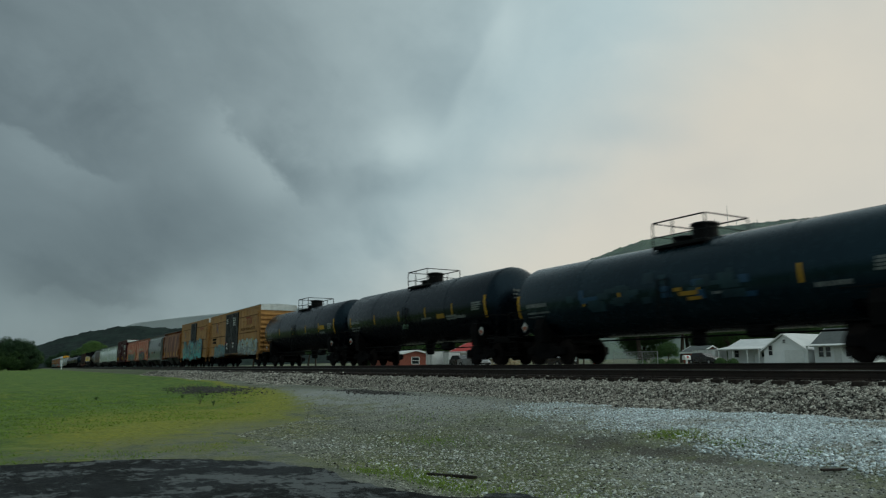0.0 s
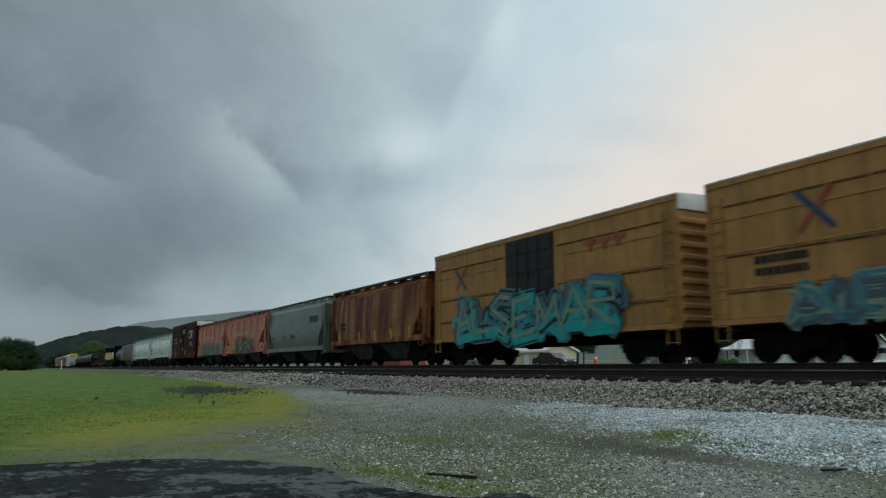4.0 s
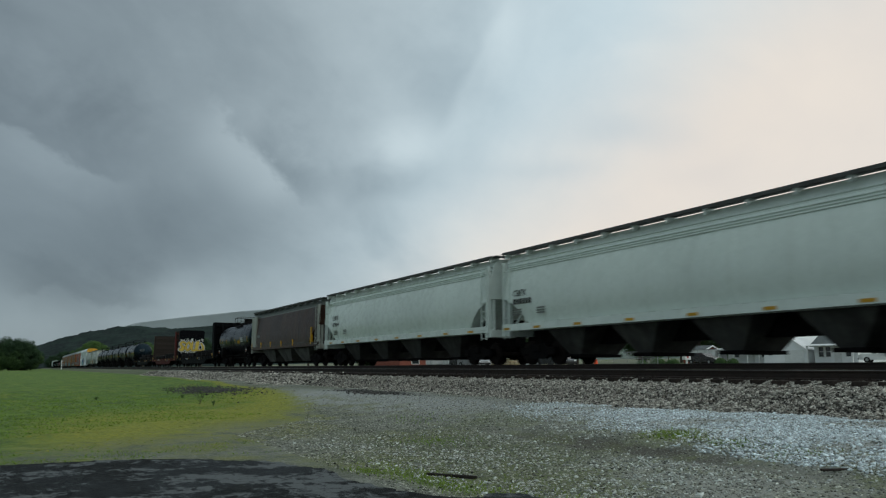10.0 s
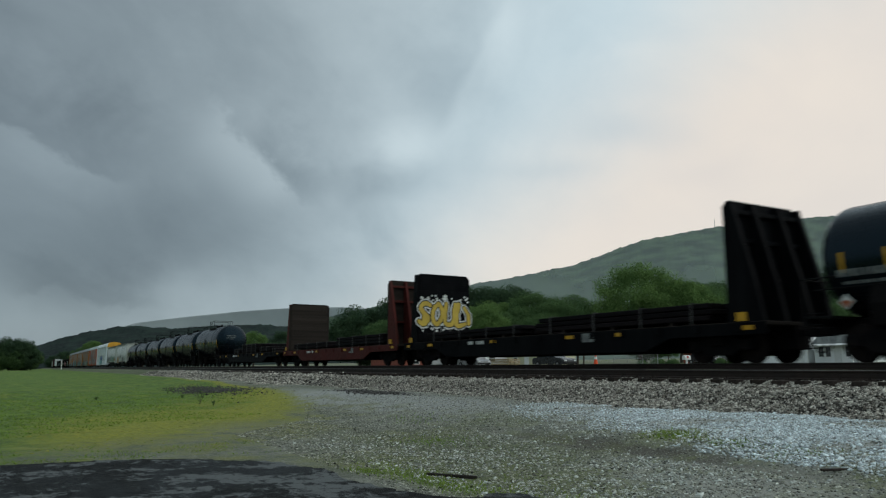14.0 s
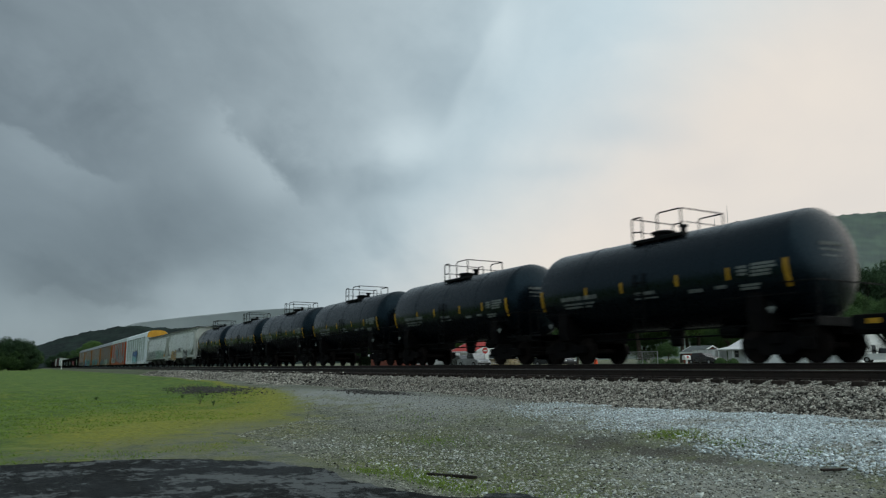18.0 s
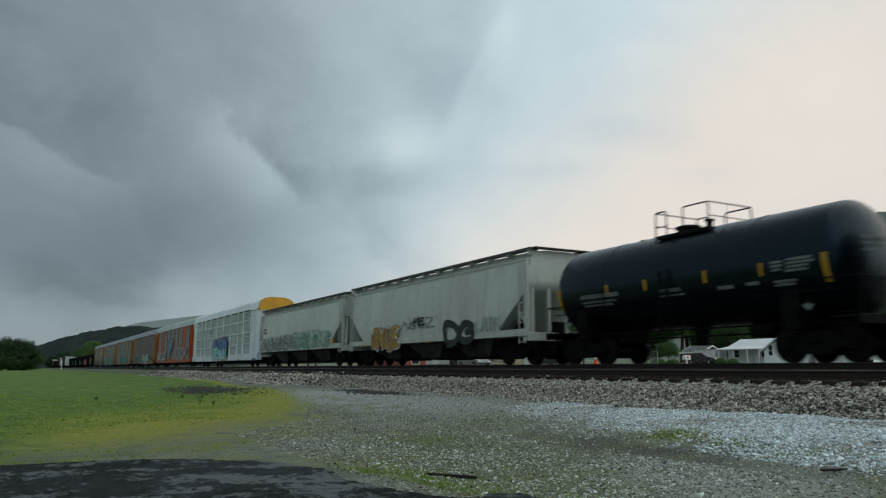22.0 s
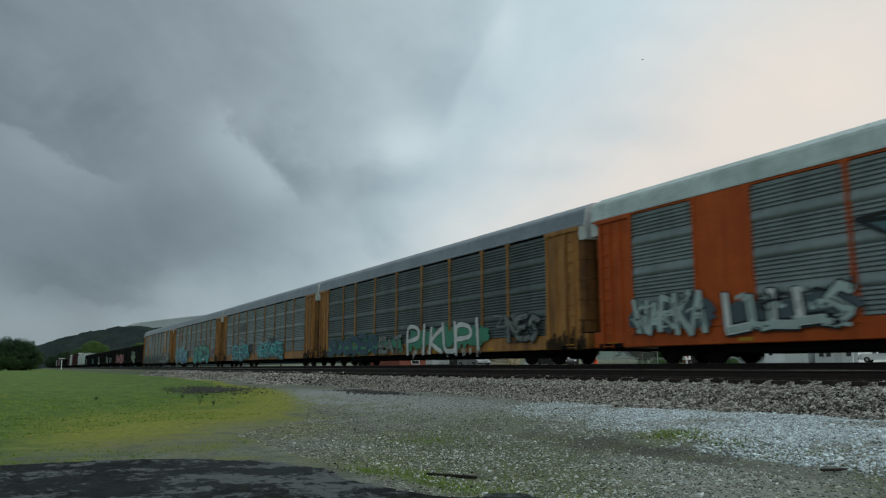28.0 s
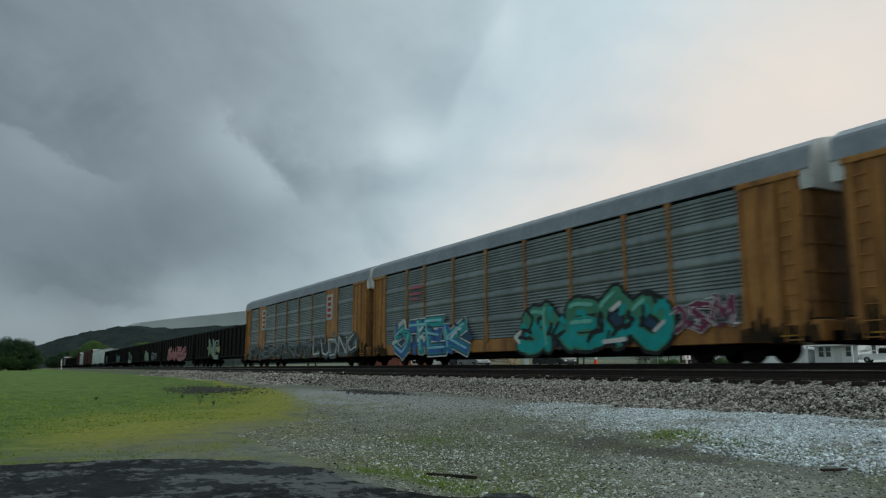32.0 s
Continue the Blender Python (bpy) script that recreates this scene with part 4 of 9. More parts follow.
# See-through tinted sheet that stands for distance haze and thin mist.
def haze_sheet_material(name, tint, thick, scale):
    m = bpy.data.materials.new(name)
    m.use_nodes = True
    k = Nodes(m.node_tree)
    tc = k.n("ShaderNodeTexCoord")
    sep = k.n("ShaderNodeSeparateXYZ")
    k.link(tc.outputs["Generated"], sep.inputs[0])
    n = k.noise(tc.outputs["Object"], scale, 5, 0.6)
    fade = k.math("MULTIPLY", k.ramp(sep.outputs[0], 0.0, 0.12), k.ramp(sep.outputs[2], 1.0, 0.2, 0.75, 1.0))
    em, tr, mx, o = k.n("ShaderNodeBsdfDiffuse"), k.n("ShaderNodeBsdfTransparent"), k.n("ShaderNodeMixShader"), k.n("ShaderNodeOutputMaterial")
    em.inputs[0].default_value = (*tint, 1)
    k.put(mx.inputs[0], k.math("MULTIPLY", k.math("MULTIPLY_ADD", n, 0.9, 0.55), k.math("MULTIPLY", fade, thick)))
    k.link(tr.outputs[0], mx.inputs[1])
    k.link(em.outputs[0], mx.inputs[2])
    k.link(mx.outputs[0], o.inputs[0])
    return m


def haze(depth, crest_depth, along, high, tint, thick, scale, label, lift=0.3):
    """A translucent tinted sheet that paints haze over a ridge, as high as the ridge's own crest."""
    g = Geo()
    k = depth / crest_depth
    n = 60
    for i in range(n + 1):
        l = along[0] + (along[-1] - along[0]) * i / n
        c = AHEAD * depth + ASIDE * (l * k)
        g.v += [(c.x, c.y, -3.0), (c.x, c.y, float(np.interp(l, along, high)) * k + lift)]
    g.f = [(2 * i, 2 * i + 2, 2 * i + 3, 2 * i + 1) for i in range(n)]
    part("backdrop_mist", g.mesh("backdrop_mist", fix=False), haze_sheet_material("haze_sheet_tint", tint, thick, scale), label=label, kind="structure")


haze(640, 1500, MAIN[0], MAIN[1], (0.40, 0.475, 0.475), 0.46, 0.010, "translucent sheet fading the wooded hill with distance", 0.5)
haze(1650, 3000, FAR[0], FAR[1], (0.41, 0.455, 0.485), 0.95, 0.004, "translucent grey sheet fading the distant ridge", 2.0)


# ---- the freight train: running gear shared by all cars (z = 0 at the rail head, +x the way it rolls, -y the side seen) ----
def shared(name, geo, key, smooth=False):
    me = geo.mesh(name, smooth)
    me.materials.append(M[key])
    return me


wg = Geo()
for s in (-1, 1):
    prof = [(s * 0.815, 0.10), (s * 0.805, 0.40), (s * 0.79, 0.43), (s * 0.79, 0.452), (s * 0.70, 0.458), (s * 0.69, 0.485), (s * 0.67, 0.487), (s * 0.66, 0.42), (s * 0.70, 0.39), (s * 0.68, 0.20), (s * 0.64, 0.13)]
    wg.lathe(prof, 28, axis="y")
wg.rod((0, -1.02, 0), (0, 1.02, 0), 0.085, 12)
for s in (-1, 1):
    wg.lathe([(s * 0.93, 0.03), (s * 0.93, 0.12), (s * 1.10, 0.12), (s * 1.12, 0.06)], 12, axis="y")
    for i in range(3):
        a = i * 2.094
        wg.rod((0.07 * math.cos(a), s * 1.11, 0.07 * math.sin(a)), (0.07 * math.cos(a), s * 1.135, 0.07 * math.sin(a)), 0.014, 6)
WHEELSET = shared("wheelset", wg, "wheel", True)
side = [(-1.12, 0.40), (-1.12, 0.60), (-0.70, 0.64), (-0.42, 0.80), (0.42, 0.80), (0.70, 0.64), (1.12, 0.60), (1.12, 0.40), (0.72, 0.42), (0.46, 0.22), (-0.46, 0.22), (-0.72, 0.42)]
SIDE_FRAME = shared("side_frame", Geo().prism(side, "y", -0.08, 0.08).box(-1.10, -0.68, -0.12, 0.12, 0.36, 0.66, 0.03).box(0.68, 1.10, -0.12, 0.12, 0.36, 0.66, 0.03), "steel")
sp = Geo()
for x in (-0.2, 0, 0.2):
    sp.lathe([(0.30, 0.075), (0.34, 0.085), (0.38, 0.07), (0.42, 0.085), (0.46, 0.07), (0.50, 0.085), (0.56, 0.075)], 10, centre=(x, 0, 0), axis="z")
SPRINGS = shared("spring_nest", sp, "steel", True)
BOLSTER = shared("truck", Geo().box(-0.2, 0.2, -1.15, 1.15, 0.48, 0.76, 0.03).box(-0.06, 0.06, -0.9, 0.9, 0.30, 0.42, 0.01).rod((-1.0, 0.3, 0.35), (1.0, 0.3, 0.35), 0.03, 6), "steel")
COUPLER = shared("coupler", Geo().box(-0.55, 0.08, -0.09, 0.09, 0.72, 0.90, 0.02).box(0.0, 0.30, -0.16, 0.14, 0.70, 0.94, 0.04).box(0.22, 0.36, -0.05, 0.16, 0.71, 0.93, 0.04), "steel")
HOSE = shared("air_hose", Geo().path([(0, 0.3, 0.72), (0.08, 0.30, 0.45), (0.2, 0.28, 0.30), (0.38, 0.25, 0.27)], 0.022, 6), "frame")
WHEELS = []        # (wheelset, car) to be spun


def running_gear(car, half, inset, rise=0.0):
    """Two trucks and two couplers; half: half the length over the end sills."""
    for s in (-1, 1):
        t = part("truck", BOLSTER, None, car, m=pose(s * (half - inset), 0, 0))
        for y in (-1.0, 1.0):
            f = part("side_frame", SIDE_FRAME, None, t, m=pose(0, y, 0))
            part("spring_nest", SPRINGS, None, t, m=pose(0, y * 0.98, 0))
        for x in (-0.89, 0.89):
            part("wheelset", WHEELSET, None, t, m=pose(x, 0, 0.457))
        part("coupler", COUPLER, None, car, m=pose(s * (half + 0.15), 0, 0, 0, 0, 0 if s > 0 else 180))
        part("air_hose", HOSE, None, car, m=pose(s * half, 0, 0, 0, 0, 0 if s > 0 else 180))


def ladder(car, x, y, z0, z1, wide=0.42, material="frame", label=""):
    g = Geo()
    for s in (-wide / 2, wide / 2):
        g.box(x + s - 0.015, x + s + 0.015, y - 0.05, y - 0.01, z0, z1)
    n = int((z1 - z0) / 0.38)
    for i in range(n + 1):
        g.rod((x - wide / 2, y - 0.05, z0 + 0.06 + i * 0.38), (x + wide / 2, y - 0.05, z0 + 0.06 + i * 0.38), 0.014, 5)
    return part("ladder", g, M[material], car, label)


def plates(car, name, material, y, rects, label=""):
    """Flat painted marks on a side at y: (x0, x1, z0, z1)."""
    for x0, x1, z0, z1 in rects:
        part(name, Geo().box(x0, x1, y - 0.008, y + 0.004, z0, z1), M[material], car, label)


def bars(car, material, y, x, z, w, h, rows=1, gap=1.6, seed=0, label="lettering too small to read"):
    """Rows of short bars for lettering that cannot be read."""
    r = random.Random(seed)
    g = Geo()
    for i in range(rows):
        a, zz = x, z - i * h * gap
        while a < x + w:
            l = h * r.uniform(0.5, 0.9)
            g.box(a, min(a + l, x + w), y - 0.008, y + 0.004, zz, zz + h)
            a += l + h * 0.28
    return part("lettering", g, M[material], car, label, kind="stuff")


def words(car, text, x, y, z, size, material, label):
    """Readable lettering lying on the side at y."""
    cu = bpy.data.curves.new("words", "FONT")
    cu.body, cu.size, cu.extrude, cu.resolution_u = text, size, 0.003, 2
    tmp = bpy.data.objects.new("words", cu)
    me = bpy.data.meshes.new_from_object(tmp)
    bpy.data.objects.remove(tmp)
    me.name = "lettering"
    return part("lettering", me, M[material], car, label, m=pose(x, y - 0.006, z, 90, 0, 0), kind="stuff")


# strokes of block letters on a unit cell, for sprayed tags
STROKES = {"P": [[(0, 0), (0, 1), (0.8, 0.95), (0.85, 0.6), (0, 0.5)]], "I": [[(0.4, 0), (0.4, 1)]], "K": [[(0, 0), (0, 1)], [(0.85, 1), (0.05, 0.45), (0.9, 0)]], "U": [[(0, 1), (0.05, 0.15), (0.45, 0), (0.8, 0.15), (0.85, 1)]], "S": [[(0.85, 0.9), (0.4, 1), (0.05, 0.75), (0.8, 0.3), (0.45, 0), (0, 0.12)]]}
STROKES.update({"O": [[(0.45, 1), (0.05, 0.7), (0.05, 0.3), (0.45, 0), (0.85, 0.3), (0.85, 0.7), (0.45, 1)]], "L": [[(0, 1), (0, 0), (0.8, 0.05)]], "G": [[(0.85, 0.85), (0.4, 1), (0.05, 0.6), (0.1, 0.15), (0.5, 0), (0.85, 0.2), (0.85, 0.5), (0.5, 0.5)]], "D": [[(0, 0), (0, 1), (0.6, 0.95), (0.9, 0.5), (0.6, 0.05), (0, 0)]], "E": [[(0.8, 1), (0, 1), (0, 0), (0.85, 0)], [(0, 0.5), (0.65, 0.5)]]})
STROKES.update({"T": [[(0, 1), (0.9, 1)], [(0.45, 1), (0.45, 0)]], "R": [[(0, 0), (0, 1), (0.8, 0.9), (0.75, 0.55), (0, 0.5), (0.85, 0)]], "N": [[(0, 0), (0, 1), (0.85, 0), (0.85, 1)]], "A": [[(0, 0), (0.45, 1), (0.9, 0)], [(0.2, 0.4), (0.7, 0.4)]], "W": [[(0, 1), (0.2, 0), (0.45, 0.7), (0.7, 0), (0.9, 1)]]})
STROKES.update({"M": [[(0, 0), (0.1, 1), (0.45, 0.3), (0.8, 1), (0.9, 0)]], "C": [[(0.85, 0.85), (0.4, 1), (0.05, 0.6), (0.1, 0.15), (0.5, 0), (0.85, 0.15)]], "Z": [[(0, 1), (0.85, 1), (0, 0), (0.9, 0)]], "H": [[(0, 0), (0, 1)], [(0.85, 0), (0.85, 1)], [(0, 0.5), (0.85, 0.5)]], "Y": [[(0, 1), (0.45, 0.5), (0.9, 1)], [(0.45, 0.5), (0.45, 0)]]})


def stroke_geo(polys, width, y, seed, wob=0.0, sharp=False):
    r = random.Random(seed)
    g = Geo()
    layer = 0
    for line in polys:
        line = [(x + r.uniform(-wob, wob), z + r.uniform(-wob, wob)) for x, z in line]
        for (ax, az), (bx_, bz_) in zip(line, line[1:]):
            d = math.hypot(bx_ - ax, bz_ - az) or 1e-6
            ux, uz = (bx_ - ax) / d, (bz_ - az) / d
            ring = []
            w = width / 2 * r.uniform(0.85, 1.15)
            layer += 1
            y_ = y - 0.00012 * (layer % 24)
            for px_, pz_, s in ((bx_, bz_, 1), (ax, az, -1)):
                for a in (-90, -45, 0, 45, 90):
                    t = radians(a)
                    c, e = math.cos(t) * s, math.sin(t) * s
                    if sharp:
                        c, e = (0.75 if a == 0 else 0.35 + 0.2 * (a > 0)) * s, (1.05 if a > 0 else -1.0 if a < 0 else 0.3) * s
                    ring.append((px_ + w * (ux * c - uz * e), y_, pz_ + w * (uz * c + ux * e)))
            g.add(ring, [tuple(range(10))])
    return g


def smooth_line(pts, k=5):
    """Rounded line through the points."""
    out = []
    for i in range(len(pts) - 1):
        p0, p1, p2, p3 = pts[max(i - 1, 0)], pts[i], pts[i + 1], pts[min(i + 2, len(pts) - 1)]
        for j in range(k):
            t = j / k
            out.append(tuple(0.5 * (2 * p1[c] + (p2[c] - p0[c]) * t + (2 * p0[c] - 5 * p1[c] + 4 * p2[c] - p3[c]) * t * t + (3 * p1[c] - p0[c] - 3 * p2[c] + p3[c]) * t ** 3) for c in (0, 1)))
    return out + [pts[-1]]


def tag(car, word, x0, x1, z0, z1, y, fill, line, halo=None, back=None, seed=0, fat=0.30, slack=0.08, shine=None, second=None, mess=0, spikes=None, drips=None, sharp=True):
    """A sprayed piece: a cloud behind, a dark outline, crowded letters in one or two colours, stray strokes and drips."""
    holder = part("graffiti", stroke_geo([[(x0, z0), (x0 + 0.02, z0)]], 0.01, y - 0.001, 0).mesh("graffiti", fix=False), M[line], car, "sprayed graffiti piece")
    r = random.Random(seed)
    n = len(word)
    cw, ch = (x1 - x0) / n, z1 - z0
    lines = []
    for i, ch_ in enumerate(word):
        dz, tall, tilt = r.uniform(-0.07, 0.07) * ch, ch * r.uniform(0.70, 0.88), r.uniform(-0.16, 0.16)
        for s in STROKES.get(ch_, STROKES["O"]):
            pts = [(p + r.uniform(-slack, slack) + tilt * (q - 0.5), q + r.uniform(-slack, slack)) for p, q in s]
            spots = [(x0 + cw * (i - 0.02 + 1.04 * p), z0 + 0.08 * ch + dz + tall * q) for p, q in pts]
            lines.append(spots if sharp else smooth_line(spots))
    width = min(cw, ch) * fat

    def layer(name, polys, wide, depth, key, wob=0.0):
        part(name, stroke_geo(polys, wide, y - depth, seed, wob, sharp).mesh(name, fix=False), M[key], holder, kind="stuff")

    def scribble(count, long):
        out = []
        for i in range(count):
            ax, az, t = r.uniform(x0, x1), r.uniform(z0 + 0.05 * ch, z1 - 0.1 * ch), r.uniform(0, 6.28)
            l = long * r.uniform(0.4, 1.0)
            mid = (ax + l * 0.5 * math.cos(t) + r.uniform(-0.1, 0.1), az + l * 0.4 * math.sin(t) + r.uniform(-0.1, 0.1))
            out.append(smooth_line([(ax, az), mid, (ax + l * math.cos(t + 0.5), max(z0, min(z1, az + l * 0.8 * math.sin(t + 0.5))))], 3))
        return out

    if back:
        g = Geo()
        for i in range(n * 4):
            cx, cz, rr = x0 + (x1 - x0) * (i + 0.5) / (n * 4), z0 + ch * r.uniform(0.25, 0.62), ch * r.uniform(0.18, 0.34)
            g.add([(cx + rr * math.cos(a) * r.uniform(0.6, 1.3), y - 0.002 - 0.0002 * (i % 7), cz + rr * math.sin(a) * r.uniform(0.6, 1.2)) for a in [k * 0.2856 for k in range(22)]], [tuple(range(22))])
        part("graffiti_cloud", g.mesh("graffiti_cloud", fix=False), M[back], holder, kind="stuff")
    if spikes:
        g = Geo()
        for i in range(n * 4):
            cx, cz, t = r.uniform(x0, x1), r.choice((z1 - 0.12 * ch, z1 - 0.2 * ch, z0 + 0.3 * ch)), r.uniform(0.4, 2.7)
            l, q = ch * r.uniform(0.18, 0.32), ch * 0.07
            g.add([(cx - q * math.sin(t), y - 0.0035 - 0.0002 * (i % 5), cz + q * math.cos(t)), (cx + q * math.sin(t), y - 0.0035 - 0.0002 * (i % 5), cz - q * math.cos(t)), (cx + l * math.cos(t), y - 0.0035 - 0.0002 * (i % 5), cz + l * math.sin(t))], [(0, 1, 2)])
        part("graffiti_burst", g.mesh("graffiti_spikes", fix=False), M[spikes], holder, kind="stuff")
    if halo:
        layer("graffiti_halo", lines, width * 1.46, 0.006, halo)
    layer("graffiti_outline", lines, width * 1.24, 0.010, line)
    odd = [l for q, l in enumerate(lines) if second and sharp and q % 3 == 1]
    layer("graffiti_fill", [l for l in lines if l not in odd], width, 0.014, fill)
    if odd:
        layer("graffiti_fill", odd, width, 0.0142, second)
    if sharp:
        inner = []
        for l in lines:
            for (ax, az), (bx_, bz_) in zip(l, l[1:]):
                if r.random() < 0.7:
                    k0, k1 = r.uniform(0.05, 0.35), r.uniform(0.5, 0.9)
                    dx, dz = r.uniform(-0.3, 0.3) * width, r.uniform(-0.3, 0.3) * width
                    inner.append([(ax + (bx_ - ax) * k0 + dx, az + (bz_ - az) * k0 + dz), (ax + (bx_ - ax) * k1 - dx, az + (bz_ - az) * k1 + dz)])
        layer("graffiti_line_work", inner, width * 0.16, 0.024, line)
    if second:
        layer("graffiti_second_colour", [[p for p in l if p[1] < z0 + ch * 0.5] for l in lines], width * 0.8, 0.018, second)
        layer("graffiti_overspray", scribble(n * 3, cw * 0.4), width * 0.4, 0.022, second)
    if mess:
        layer("graffiti_line_work", scribble(mess, cw * 0.8), width * 0.28, 0.026, line)
        layer("graffiti_overspray", scribble(mess, cw * 0.5), width * 0.35, 0.030, halo or fill)
    if shine:
        layer("graffiti_shine", [[(x - width * 0.15, z + width * 0.15) for x, z in l[:6]] for l in lines], width * 0.26, 0.034, shine)
    if drips:
        layer("graffiti_run", [[(x, z), (x, z - r.uniform(0.1, 0.4))] for x, z in ((r.uniform(x0, x1), z0 + 0.12 * ch) for i in range(n * 3))], 0.05, 0.012, drips)


GROUP = "cars of the freight train"
TRAIN = []         # (car, middle behind the camera's foot point at the start)


# the train's lead over a steady run, in metres, as it pulls and eases: seconds, lead
LEAD = ((0, -2.74), (1, -2.20), (2, -1.80), (3, -1.36), (5.5, -1.10), (6, -0.85), (7, -0.05), (8, 0.05), (9, 0.0), (9.5, -0.26), (10, -0.60), (10.5, -0.92), (11, -0.72), (12, -0.40), (13, -0.22), (13.5, -0.05),
        (14, 0.57), (16.5, 0.60), (17.5, 1.10), (18, 1.45), (18.5, 1.58), (19, 1.68), (20, 1.85), (22, 2.05), (23, 2.40), (24, 2.45), (25, 2.65), (28, 2.50), (30, 2.40), (31, 2.25), (32, 2.30))


def lead(t):
    return float(np.interp(t, [a for a, _ in LEAD], [b for _, b in LEAD]))


def place(b):
    """Where a coupling stands in the train, from where it passes the camera on a steady run."""
    return b + lead((b - 13) / SPEED)


def car_thing(name, front, rear, label, rigid=False):
    if rigid:
        shift = lead(((front + rear) / 2 - 16) / SPEED)
        front, rear = front + shift, rear + shift
    else:
        front, rear = place(front), place(rear)
    mid = (front + rear) / 2
    c = thing(name, pose(lead(0) - mid, RAIL_Y, RAIL_Z), label, "railway car", GROUP)
    TRAIN.append((c, mid))
    return c, (rear - front) / 2 - 0.45      # half length over the end sills


# ---- tank cars ----
def curved_patch(x0, x1, a0, a1, r, zc):
    """A patch on the tank's near side between two angles above the horizontal, in degrees."""
    g = Geo()
    n = 5
    vs = []
    for i in range(n + 1):
        t = radians(a0 + (a1 - a0) * i / n)
        for x in (x0, x1):
            for rr in (r - 0.004, r + 0.006):
                vs.append((x, -rr * math.cos(t), zc + rr * math.sin(t)))
    fs = []
    for i in range(n):
        a = i * 4
        b = a + 4
        fs += [(a + 1, a + 3, b + 3, b + 1), (a, b, b + 2, a + 2), (a, a + 1, b + 1, b), (a + 2, b + 2, b + 3, a + 3)]
    fs += [(0, 2, 3, 1), (n * 4, n * 4 + 1, n * 4 + 3, n * 4 + 2)]
    return g.add(vs, fs)


def text_panel(car, x0, x1, a0, a1, r, zc, rows, key, seed):
    """Lines of small stencilling on the curved side, as bars."""
    rb, g = random.Random(seed), Geo()
    pitch = (a1 - a0) / rows
    for i in range(rows):
        x, end = x0 + rb.uniform(0, 0.06), x1 - rb.uniform(0, 0.25) * (x1 - x0)
        while x < end:
            l = rb.uniform(0.06, 0.26)
            p = curved_patch(x, min(x + l, end), a0 + i * pitch, a0 + (i + 0.72) * pitch, r + 0.002, zc)
            g.add(p.v, p.f)
            x += l + 0.03
    part("lettering", g, M[key], car, "stencilled lines too small to read", kind="stuff")


